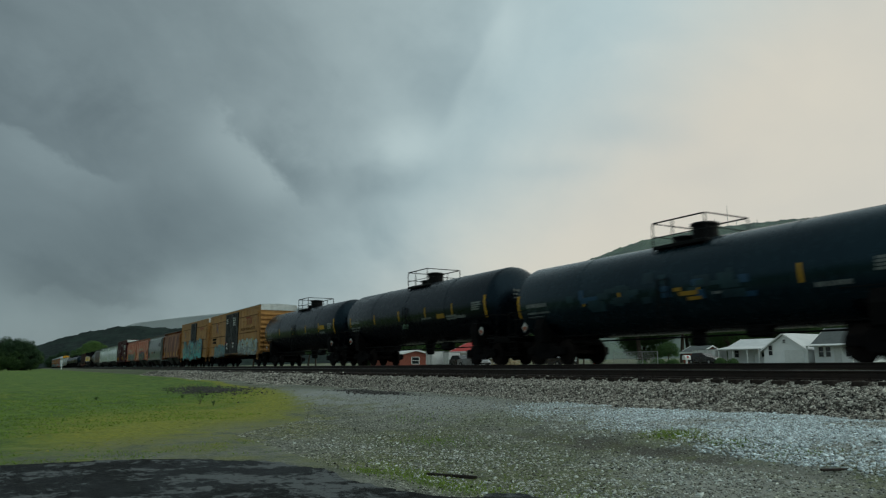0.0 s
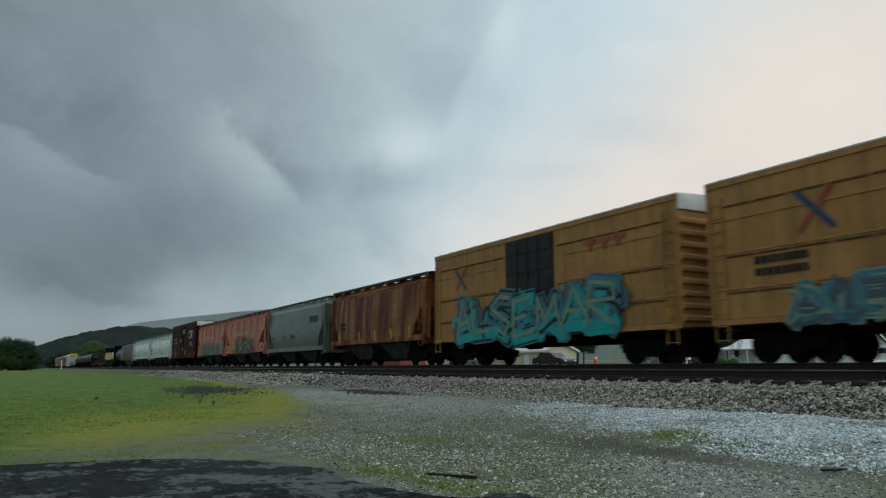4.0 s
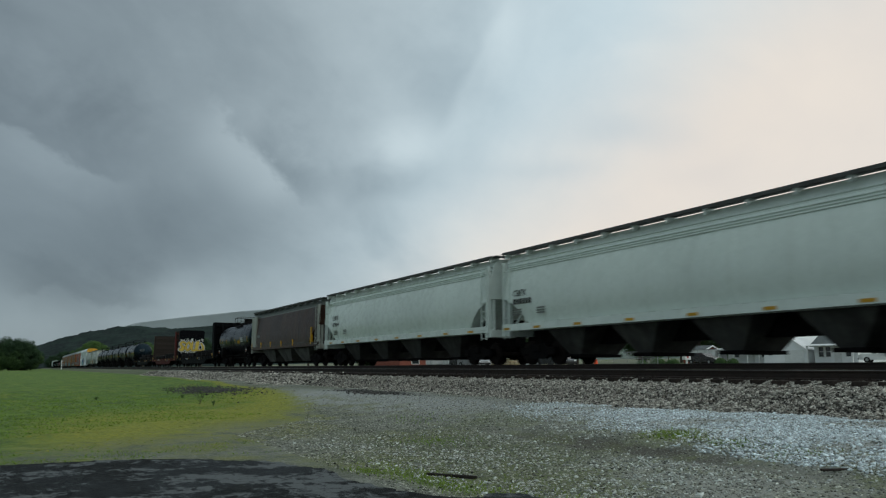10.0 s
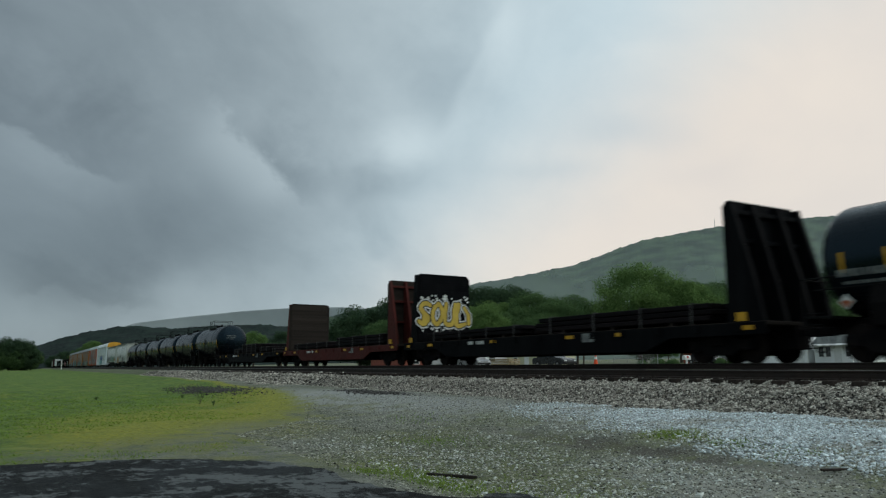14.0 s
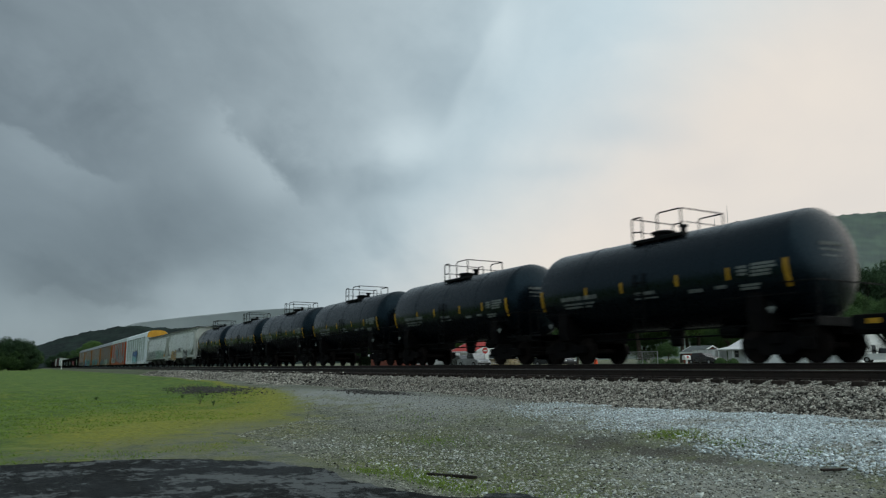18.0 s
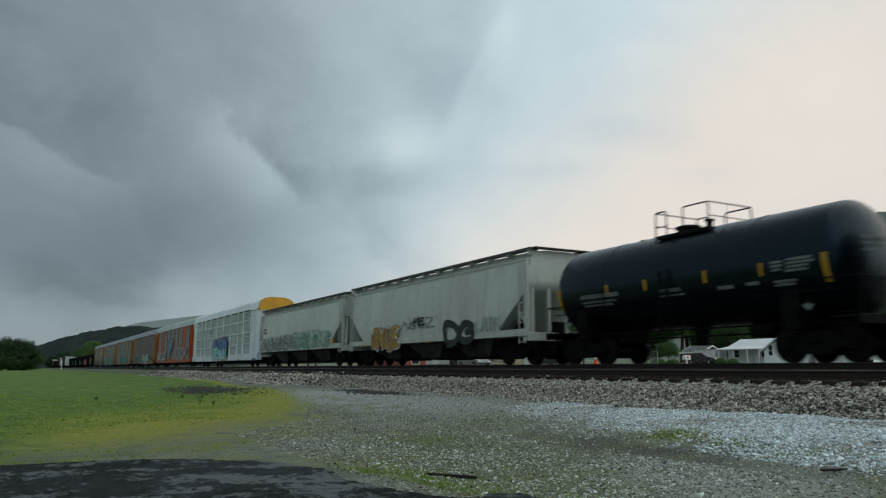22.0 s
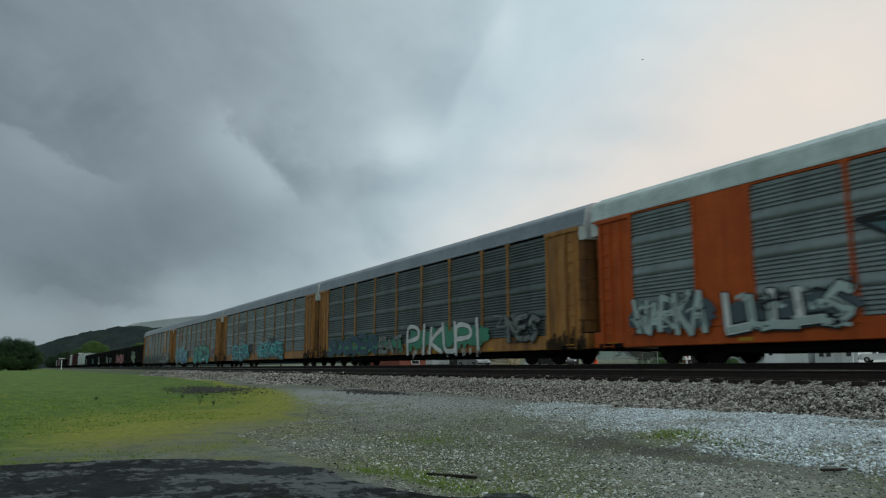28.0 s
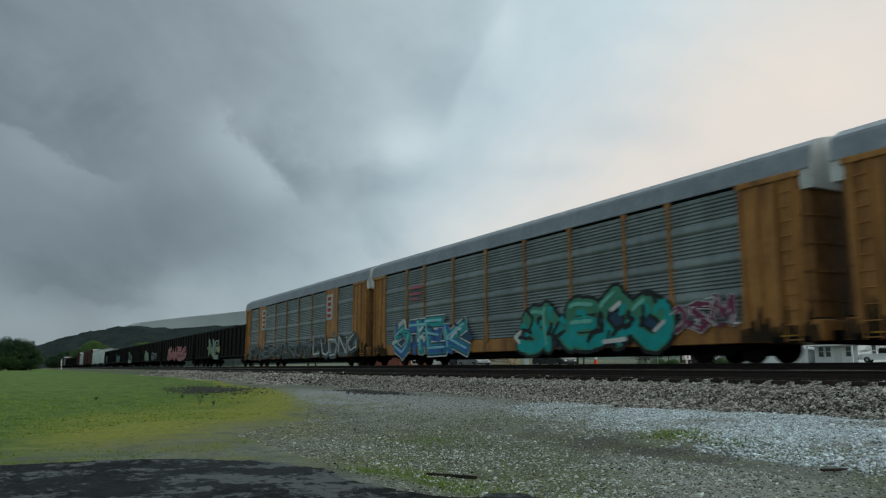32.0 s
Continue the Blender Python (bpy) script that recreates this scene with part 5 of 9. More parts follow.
def tank_car(front, rear, label, top=4.22, r=1.55, deck=0.0, dome=True, style=0, shell="black", stripes=None):
    car, half = car_thing("tank_car", front, rear, label)
    zc = top - r
    hs = half - (0.32 if style else 0.15)                 # half length of the shell
    prof = [(-hs + 0.62 * (1 - math.sqrt(max(0.0, 1 - (q / r) ** 2))), q) for q in [max(r * math.sin(math.pi / 16 * i), 0.02) for i in range(9)]]
    seams = [-hs * 0.5, 0.0, hs * 0.5]
    body = list(prof)
    for s in seams:
        body += [(s - 0.05, r), (s - 0.045, r + 0.012), (s + 0.045, r + 0.012), (s + 0.05, r)]
    body += [(-a, q) for a, q in reversed(prof)]
    part("tank_shell", Geo().lathe(body, 56, centre=(0, 0, zc)), M[shell], car, smooth=True)
    for s in (-1, 1):
        part("stub_sill", Geo().box(s * half - 0.1 * s, s * (half - 3.4), -0.35, 0.35, 0.72, 1.08, 0.02), M["steel"], car)
    for s in (-1, 1):
        x = s * (half - 1.9)
        sad = [(-1.35, 0.85), (1.35, 0.85), (1.42, 1.35)] + [(r * 0.99 * math.sin(radians(a)), zc - r * 0.99 * math.cos(radians(a))) for a in (62, 45, 25, 0, -25, -45, -62)] + [(-1.42, 1.35)]
        part("saddle", Geo().prism(sad, "x", x - 0.25, x + 0.25), M["steel"], car)
        # end platform, its railing and steps
        part("end_platform", Geo().box(s * (half - 0.75), s * half, -1.5, 1.5, 1.06, 1.12, 0.01).box(s * (half - 0.06), s * half, -1.52, 1.52, 0.90, 1.14, 0.01), M["frame"], car)
        g = Geo().path([(s * half, -1.45, 1.1), (s * half, -1.45, 2.05), (s * half, -0.5, 2.05), (s * half, 0.5, 2.05), (s * half, 1.45, 2.05), (s * half, 1.45, 1.1)], 0.02)
        g.path([(s * half, -0.5, 1.1), (s * half, -0.5, 2.05)], 0.02).path([(s * half, 0.5, 1.1), (s * half, 0.5, 2.05)], 0.02)
        g.path([(s * half, -1.45, 2.05), (s * (half - 1.0), -1.52, 2.05)], 0.02)
        part("end_railing", g, M["frame"], car, kind="stuff")
        g = Geo()
        for i in range(4):
            g.rod((s * (half - 0.12), -1.5, 0.35 + 0.28 * i), (s * (half - 0.52), -1.5, 0.35 + 0.28 * i), 0.016, 5)
        for x in (half - 0.12, half - 0.52):
            g.rod((s * x, -1.5, 0.32), (s * x, -1.5, 1.1), 0.016, 5)
        part("sill_step", g, M["frame"], car, kind="stuff")
    # pipes, outlet and brake gear under the shell
    part("train_line", Geo().rod((-half + 1.2, -0.95, 1.02), (half - 1.2, -0.95, 1.02), 0.026, 6), M["frame"], car)
    part("brake_pipe", Geo().rod((-half + 3.0, -0.75, 0.80), (half - 3.0, -0.75, 0.80), 0.026, 6), M["frame"], car)
    part("bottom_outlet", Geo().lathe([(0.55, 0.16), (0.62, 0.22), (0.8, 0.22), (1.2, 0.30)], 14, axis="z"), M["frame"], car, smooth=True)
    part("brake_cylinder", Geo().lathe([(2.2, 0.10), (2.2, 0.2), (2.9, 0.2), (2.95, 0.1)], 14, centre=(0, -0.4, 0.92)), M["frame"], car, smooth=True)
    # top platform with railings, manway and valves
    pl, pr, pw = 1.3, 0.85, 0.95
    part("top_platform", Geo().box(deck - pr, deck + pl, -pw, -0.42, top - 0.24, top - 0.13, 0.012).box(deck - pr, deck + pl, 0.42, pw, top - 0.24, top - 0.13, 0.012), M["frame"], car)
    for sy in (-1, 1):
        z0, z1 = top - 0.36, top + 0.62
        g = Geo()
        for x0, x1 in ((deck - pr, deck - 0.38), (deck + 0.30, deck + pl)) if style else ((deck - pr, deck + pl),):
            g.path([(x0, sy * pw, z0), (x0, sy * pw, z1 - 0.07), (x0 + 0.07, sy * pw, z1), (x1 - 0.07, sy * pw, z1), (x1, sy * pw, z1 - 0.07), (x1, sy * pw, z0)], 0.024)
            if not style:
                g.path([(deck, sy * pw, z0), (deck, sy * pw, z1)], 0.024)
        g.path([(deck - pr, sy * pw, z0 + 0.5), (deck - 0.38 if style else deck + pl, sy * pw, z0 + 0.5)], 0.016)
        part("platform_railing", g, M["frame"], car, "tubular guard rail", kind="stuff")
    for sx in (-1, 1):
        g = Geo().path([(deck + (pl if sx > 0 else -pr), -pw, top + 0.62), (deck + (pl if sx > 0 else -pr), pw, top + 0.62)], 0.022)
        g.path([(deck + (pl if sx > 0 else -pr), -pw, top + 0.20), (deck + (pl if sx > 0 else -pr), pw, top + 0.20)], 0.016)
        part("platform_end_rail", g, M["frame"], car)
    part("manway", Geo().lathe([(top - 0.15, 0.36), (top + 0.10, 0.36), (top + 0.12, 0.42), (top + 0.18, 0.42), (top + 0.22, 0.30)], 18, centre=(deck - 0.35, 0, 0), axis="z"), M["frame"], car, smooth=True)
    if dome:
        part("valve_housing", Geo().lathe([(top - 0.15, 0.40), (top + 0.42, 0.40), (top + 0.44, 0.46), (top + 0.50, 0.44), (top + 0.54, 0.28)], 20, centre=(deck + 0.45, 0, 0), axis="z"), M["frame"], car, smooth=True)
    else:
        part("relief_valve", Geo().lathe([(top - 0.1, 0.10), (top + 0.22, 0.10), (top + 0.24, 0.15), (top + 0.30, 0.15)], 12, centre=(deck + 0.5, 0, 0), axis="z"), M["frame"], car, smooth=True)
    ladder(car, deck, -r - 0.02, 0.95, zc + 0.2)
    # reflective stripes and stencilled panels on the side
    if not stripes:
        stripes = (-hs + 0.55, -hs * 0.46, -hs * 0.15, hs * 0.27, hs * 0.60, hs - 0.45) if style else (-hs + 0.55, -hs * 0.46, -hs * 0.24, hs * 0.16, hs * 0.56, hs - 0.55)
    for x in stripes:
        wide = 0.10 if abs(x) < hs - 0.7 else 0.13
        low, high = ((-13, 0) if style else (-16, 4)) if abs(x) < hs - 0.7 else ((-26, 2) if style else (-26, 10))
        part("reflector", curved_patch(x - wide / 2, x + wide / 2, low, high, r, zc), M["yellow"], car, "yellow reflective stripe")
    short = stripes[1] < -hs * 0.6
    rows = ((-hs + 1.1, 1.15, -10, 7), (-hs + 1.1, 1.3, -20, 3.5), (-hs + 1.1, 0.9, -26, 3.0), (hs * 0.16 + 0.5, 0.9, -18, 4), (hs * 0.56 + 0.35, 0.95, -22, 6))
    if style:
        rows = ((-4.0, 1.8, -15, 6.5), (-3.95, 1.55, -21, 3), (-3.9, 1.45, -25.5, 3), (-0.3, 0.8, -18, 5), (-0.3, 0.95, -23, 2.4), (hs * 0.27 + 0.4, 0.5, -22, 5), (hs - 2.9, 0.5, -21, 4.5))
    if short:
        rows = ((-hs + 0.75, 2.05, -20, 9), (-hs + 0.85, 2.3, -28, 4))
    for i, (x, w_, a, h) in enumerate(rows):
        rb, xx, g = random.Random(i), x, Geo()
        while xx < x + w_:
            l = rb.uniform(0.08, 0.16)
            p = curved_patch(xx, xx + l, a, a + h * 0.8, r + 0.001, zc)
            g.add(p.v, p.f)
            xx += l + 0.035
        part("lettering", g, M["fade"], car, "stencilled lettering too small to read", kind="stuff")
    off = 0.2 if style else 0.0
    if not short:
        text_panel(car, hs - 1.75 + off, hs - 0.95 + off, -12, 2, r, zc, 4, "g_grey", 1)
    if style:
        text_panel(car, hs - 2.0, hs - 1.57, -10, 1, r, zc, 3, "g_grey", 2)
        text_panel(car, hs - 1.95, hs - 1.3, -25, -18, r, zc, 2, "g_grey", 3)
    for s in (-1, 1):
        d = part("placard_holder", Geo().prism([(-0.19, 0), (0, -0.19), (0.19, 0), (0, 0.19)], "y", -0.02, 0.0), M["frame" if style else "white"], car, "diamond placard", m=pose(s * (hs - 1.0), -1.47, 1.42))
        part("placard_face", Geo().prism([(-0.15, 0), (0, -0.15), (0.15, 0), (0, 0.05)], "y", -0.027, -0.02), M["fade" if style else "oldred"], d)
        part("shell_pad", curved_patch(s * (hs - 2.6), s * (hs - 1.5), -62, -38, r + 0.004, zc), M["black"], car)
        part("grab_rail", Geo().path([(s * (hs - 0.2), -1.50, 1.75), (s * (hs - 0.9), -1.56, 1.75), (s * (hs - 2.6), -1.58, 1.75)], 0.016), M["frame"], car)
    for s in (-1, 1):
        g, re_ = Geo(), random.Random(9)
        for i in range(3):
            yy = -0.62 if style else -0.45
            while yy < (0.30, 0.12, 0.02)[i]:
                l = re_.uniform(0.05, 0.12)
                bulge = 0.62 * (1 - math.sqrt(1 - min(0.9, (yy * yy + 0.2) / (r * r))))
                g.box(s * (hs - bulge) - 0.05, s * (hs - bulge) + 0.03, yy, yy + l, zc + 0.42 - 0.15 * i, zc + (0.51, 0.48, 0.47)[i] - 0.15 * i)
                yy += l + 0.04
        part("end_lettering", g, M["fade"], car, "stencilled lettering too small to read", kind="stuff")
    running_gear(car, half, 1.55 if style else 1.9)
    return car


A1 = tank_car(7.7, 25.1, "long black tank car with blue sprayed side panels", top=3.86, r=1.46, deck=0.0, shell="tank_blue")
B1 = tank_car(25.1, 42.5, "long black tank car with yellow reflective stripes", deck=0.1, stripes=(-7.3, -3.8, -0.7, 2.25, 4.9, 7.7))
C1 = tank_car(42.5, 59.8, "long black tank car with a yellow side panel", deck=-0.3, stripes=(-7.3, -3.8, -0.7, 2.25, 4.9, 7.7))
zc = 4.22 - 1.55
rp = random.Random(23)
for i in range(34):
    x, a, key = rp.uniform(-5.4, 3.0), rp.uniform(-26, 4), rp.choice(("bluegraf", "bluegraf", "bluegraf", "g_navy"))
    part("sprayed_patch", curved_patch(x, x + rp.uniform(0.2, 0.9), a, a + rp.uniform(4, 14), 1.462 + 0.0015 * (i % 12), 3.86 - 1.46), M[key], A1, "dim blue sprayed patch")
for x, w_, a, h in ((0.6, 0.7, -16, 5), (0.9, 0.5, -22, 4), (0.4, 0.3, -10, 4)):
    part("sprayed_patch", curved_patch(x, x + w_, a, a + h, 1.484, 3.86 - 1.46), M["g_gold"], A1, "dull yellow sprayed patch")
for x0, x1, a0, a1, key in ((5.1, 5.95, -12, -2, "yellow"), (-6.6, -5.9, -14, -11, "fade")):
    part("side_panel", curved_patch(x0, x1, a0, a1, 1.553, zc), M[key], C1, "painted side panel")
part("side_panel", curved_patch(3.4, 4.2, -19, -11, 1.553, zc), M["g_gold"], B1, "dull yellow painted panel")
text_panel(B1, 4.25, 5.4, -23, -14, 1.553, zc, 2, "g_grey", 6)
text_panel(B1, -0.6, 0.3, -32, -22, 1.553, zc, 3, "g_sage", 8)
D1 = tank_car(224.92, 237.75, "short black tank car with white stencilling and a yellow panel", top=3.94, r=1.42, deck=-0.45, stripes=(-5.25, -4.15, -2.55, 0.68, 2.4, 5.05))
zd = 3.94 - 1.42
part("side_panel", curved_patch(1.58, 2.43, -19, -8, 1.424, zd), M["yellow"], D1, "yellow painted side panel")
for x0, x1, a0, a1, n, key in ((2.70, 3.72, -14, 4, 3, "white"), (3.85, 4.90, -13, 8, 5, "fade"), (0.72, 1.50, -26, -14, 4, "fade"), (2.72, 3.70, -26, -19, 2, "fade"), (1.65, 2.45, -25, -22, 1, "fade")):
    text_panel(D1, x0, x1, a0, a1, 1.424, zd, n, key, int(x0 * 9))
T1 = tank_car(300.85, 313.55, "black tank car with yellow reflective stripes, wet from rain", top=4.17, r=1.55, deck=0.0, dome=False, style=1, shell="tank_wet")
for i in range(1, 6):
    f = 300.85 + 12.655 * i
    c = copy_thing(T1, pose(lead(0) - place(f + 6.35), RAIL_Y, RAIL_Z))
    TRAIN.append((c, place(f + 6.35)))


# ---- box cars ----
def boxcar(front, rear, key, label, width=3.08, top=5.18, low=1.05, doors=(), posts=0):
    car, half = car_thing("boxcar", front, rear, label)
    h = half - 0.12
    y = width / 2
    g = Geo().box(-h, h, -y, y, low, top - 0.10, 0.025)
    part("body", g, M[key], car)
    roof_key = "cn" if key == "cn" else "galv"
    # roof with a shallow pitch, standing seams and pale ends
    pitch = [(-y - 0.03, top - 0.12), (y + 0.03, top - 0.12), (y + 0.03, top - 0.06), (0, top + 0.02), (-y - 0.03, top - 0.06)]
    roof = part("roof", Geo().prism(pitch, "x", -h - 0.03, h + 0.03), M[roof_key], car, "dark red roof" if key == "cn" else "pale galvanised roof")
    g = Geo()
    for i in range(int(2 * h / 1.0)):
        x = -h + 0.5 + i * 1.0
        g.prism([(-y, top - 0.055), (0, top + 0.025), (y, top - 0.055), (y, top - 0.03), (0, top + 0.055), (-y, top - 0.03)], "x", x - 0.03, x + 0.03)
    part("roof_seam", g, M[roof_key], roof)
    # corrugated ends
    for s in (-1, 1):
        part("end_header", Geo().box(s * h, s * (h + 0.06), -y + 0.02, y - 0.02, top - 0.55, top - 0.08, 0.01), M["cap_white"], car, "white upper end panel")
        for i in range(9):
            z = low + 0.16 + i * 0.37
            prof = [(s * h, z), (s * (h + 0.09), z + 0.06), (s * (h + 0.09), z + 0.16), (s * h, z + 0.24)]
            part("end_rib", Geo().prism(prof, "y", -y + 0.05, y - 0.05), M[key], car)
        ladder(car, s * (h - 0.35), -y - 0.01, 0.55, top - 0.6, material=key)
        part("end_crossover", Geo().box(s * h, s * (h + 0.35), -1.2, 1.2, 1.0, 1.06, 0.01), M["steel"], car)
    # side sheets: short horizontal lips and the top and bottom rails
    for sy in (-1, 1):
        part("top_rail", Geo().box(-h, h, sy * y, sy * (y + 0.035), top - 0.26, top - 0.11, 0.008), M[key], car)
        part("side_sill", Geo().box(-h, h, sy * y, sy * (y + 0.045), low - 0.02, low + 0.14, 0.01).prism([(-h + 2.6, low), (h - 2.6, low), (h - 3.6, low - 0.30), (-h + 3.6, low - 0.30)], "y", sy * y - 0.02, sy * (y + 0.02)), M[key], car)
    n = int(2 * h / 1.05)
    wide = 2 * h / n
    for i in range(n):
        x = -h + (i + 0.5) * wide
        if any(a - 0.3 < x < b + 0.3 for a, b, _ in doors):
            continue
        for j, z in enumerate((low + 0.95, low + 1.95, low + 2.90)):
            part("side_lip", Geo().box(x - wide * 0.44, x + wide * 0.44, -y - 0.028, -y + 0.01, z - 0.025, z + 0.025, 0.006), M[key], car)
        part("side_post", Geo().box(-h + i * wide - 0.02, -h + i * wide + 0.02, -y - 0.014, -y + 0.01, low + 0.1, top - 0.2, 0.004), M[key], car)
    for a, b, dk in doors:
        d = part("door", Geo().box(a, b, -y - 0.075, -y + 0.01, low + 0.12, top - 0.28, 0.012), M[dk], car, "plug door")
        g = Geo()
        for i in range(5):
            z = low + 0.5 + i * 0.75
            part("door_panel", Geo().box(a + 0.12, b - 0.12, -y - 0.095, -y - 0.07, z - 0.25, z + 0.25, 0.02), M[dk], d)
        for q in (0.28, 0.5, 0.72):
            part("lock_rod", Geo().rod((a + (b - a) * q, -y - 0.11, low + 0.2), (a + (b - a) * q, -y - 0.11, top - 0.35), 0.02, 6), M[dk], d)
        part("door_track", Geo().box(a - 0.4, b + 1.8, -y - 0.10, -y, low + 0.0, low + 0.07, 0.01), M["sill"], car)
    part("centre_sill", Geo().box(-h, h, -0.25, 0.25, 0.70, low, 0.01), M["steel"], car)
    part("brake_gear", Geo().lathe([(-1.4, 0.1), (-1.4, 0.22), (-0.6, 0.22), (-0.55, 0.1)], 12, centre=(0, -0.6, 0.82)), M["steel"], car)
    part("brake_reservoir", Geo().box(0.3, 1.0, -1.0, -0.5, 0.65, 0.95, 0.03), M["steel"], car)
    for x in (-h + 0.5, -h + 3.0, h - 3.0, h - 0.5):
        part("reflector", Geo().box(x - 0.06, x + 0.06, -y - 0.05, -y - 0.03, low + 0.18, low + 0.62), M["yellow"], car, "yellow reflective stripe")
    running_gear(car, half, 2.1)
    return car, h, -y


car, h, y = boxcar(59.65, 79.65, "box", "yellow boxcar with black double doors and graffiti", doors=((-2.35, 0.0, "boxdoor"), (0.0, 2.35, "boxdoor")))
bars(car, "white", y - 0.10, -1.9, 4.35, 0.75, 0.11, 3, seed=1)
bars(car, "white", y - 0.10, 0.55, 4.35, 0.95, 0.13, 4, seed=2)
bars(car, "white", y - 0.10, -1.7, 1.95, 0.35, 0.22, 2, seed=3)
bars(car, "white", y - 0.10, 0.7, 2.0, 0.5, 0.18, 2, seed=4)
plates(car, "placard", "red", y - 0.10, ((-1.95, -1.75, 2.15, 2.28), (0.45, 0.6, 2.05, 2.2)))
for polys in ([[(5.15, 4.20), (5.85, 4.20)], [(5.5, 4.2), (5.5, 3.62)]], [[(5.75, 4.20), (6.4, 4.20)], [(6.08, 4.2), (6.08, 3.62)]], [[(6.42, 4.22), (7.05, 3.62)], [(7.05, 4.22), (6.42, 3.62)]]):
    part("logo_bar", stroke_geo(polys, 0.15, y - 0.034, 1, 0.0, True).mesh("logo_bar", fix=False), M["oldred"], car, "faded red logo block")
part("logo_mark", stroke_geo([[(-6.6, 3.30), (-5.7, 4.25)]], 0.16, y - 0.032, 1).mesh("logo_mark", fix=False), M["oldred"], car, "faded red and blue crossed logo")
part("logo_mark", stroke_geo([[(-6.6, 4.25), (-5.7, 3.30)]], 0.16, y - 0.034, 1).mesh("logo_mark", fix=False), M["g_navy"], car, "faded red and blue crossed logo")
words(car, "RAILCAR POOLING EXPERTS", 3.45, y - 0.028, 3.12, 0.36, "brown_edge", "faded brown slogan lettering")
bars(car, "sill", y - 0.03, -8.0, 2.6, 1.6, 0.20, 2, seed=6)
tag(car, "BSARING", 2.75, 9.0, 0.98, 2.35, y - 0.05, "g_pale", "g_slate", None, "g_pale", 3, 0.30, slack=0.10, shine="g_white", second="g_grey", mess=26, spikes="g_lime", sharp=False)
part("sprayed_patch", stroke_geo([[(5.9, 1.75), (6.1, 2.05)], [(7.9, 1.3), (8.2, 1.35)], [(8.25, 1.6), (8.3, 1.95)]], 0.16, y - 0.11, 3, 0.0, True).mesh("sprayed_patch", fix=False), M["g_yel"], car, "yellow sprayed strokes")
tag(car, "ANEMW", -6.9, -2.4, 0.98, 2.10, y - 0.05, "g_steel", "g_sage", None, "g_slate", 4, 0.34, second="g_slate", mess=9)
def side_ledges(car, h, y, gap, key="brown_edge"):
    """Rows of short pressed ledges along the side, clear of the doors, coloured dark as seam and shadow lines."""
    for z in (4.33, 2.90, 1.90):
        for s in (-1, 1):
            n = int((h - 0.5 - gap) / 1.08)
            for i in range(n):
                x = s * (gap + 0.15 + i * 1.08)
                part("side_ledge", Geo().box(min(x, x + s * 0.98), max(x, x + s * 0.98), y - 0.028, y + 0.02, z - 0.028, z + 0.028, 0.006), M[key], car)


side_ledges(car, h, y, 2.45)
car, h, y = boxcar(79.65, 95.95, "box", "yellow boxcar with a black door and turquoise graffiti", doors=((-1.55, 1.55, "boxdoor"),))
side_ledges(car, h, y, 1.65)
for x in (3.4, 4.1, 4.8):
    part("logo_bar", Geo().box(x, x + 0.55, y - 0.038, y - 0.02, 4.10, 4.26).box(x + 0.18, x + 0.37, y - 0.036, y - 0.02, 3.86, 4.12), M["oldred"], car, "faded red logo block")
part("logo_mark", stroke_geo([[(-5.6, 3.35), (-4.8, 4.2)]], 0.15, y - 0.032, 1).mesh("logo_mark", fix=False), M["oldred"], car, "faded red and blue crossed logo")
part("logo_mark", stroke_geo([[(-5.6, 4.2), (-4.8, 3.35)]], 0.15, y - 0.034, 1).mesh("logo_mark", fix=False), M["g_navy"], car, "faded red and blue crossed logo")
tag(car, "ALSEMAR", -5.4, 5.2, 1.05, 2.85, y - 0.105, "g_steel", "g_dark", "g_steel", "g_slate", 9, 0.36, second="g_teal", mess=14, spikes="g_cyan", shine="g_sage")
car, h, y = boxcar(150.58, 167.4, "cn", "dark red boxcar with white lettering panels", top=5.20, doors=((-1.9, 0.3, "cn"),))
part("logo_mark", stroke_geo([smooth_line([(x - 0.45, z) for x, z in ((5.0, 4.12), (4.4, 4.12), (4.08, 3.95), (4.05, 3.55), (4.35, 3.38), (4.85, 3.38), (5.02, 3.45), (5.12, 4.0), (5.25, 4.10), (5.65, 3.45), (5.78, 3.42), (5.95, 4.12))], 3)], 0.18, y - 0.032, 1).mesh("logo_mark", fix=False), M["white"], car, "large white ribbon-shaped painted logo")
for i, (x, z, w_, hh, rows) in enumerate(((0.2, 4.35, 0.8, 0.09, 4), (-1.55, 3.25, 0.8, 0.06, 4), (-2.0, 2.5, 0.28, 0.08, 1), (4.3, 2.7, 0.9, 0.12, 2), (-0.05, 2.15, 0.35, 0.14, 2))):
    bars(car, "white", y - 0.10 if -1.9 < x < 0.3 else y - 0.03, x, z, w_, hh, rows, seed=20 + i)
for x in (-6.72, -4.58, -1.42, 1.63):
    part("reflector", Geo().box(x - 0.07, x + 0.07, y - 0.10, y + 0.02, 1.45, 1.95, 0.004), M["yellow"], car, "yellow reflective stripe")
side_ledges(car, h, y, 2.0, "sill_red")
words(car, "GT   W", -6.0, y - 0.04, 3.30, 0.42, "white", "white stencilled car lettering")
words(car, "40   75   46", -6.0, y - 0.04, 2.80, 0.42, "white", "white stencilled car number")
plates(car, "placard", "yellow", y - 0.03, ((-6.0, -5.5, 2.20, 2.33), (5.4, 5.95, 2.35, 2.47)))
plates(car, "placard", "red", y - 0.10, ((-0.45, -0.27, 2.05, 2.18),))


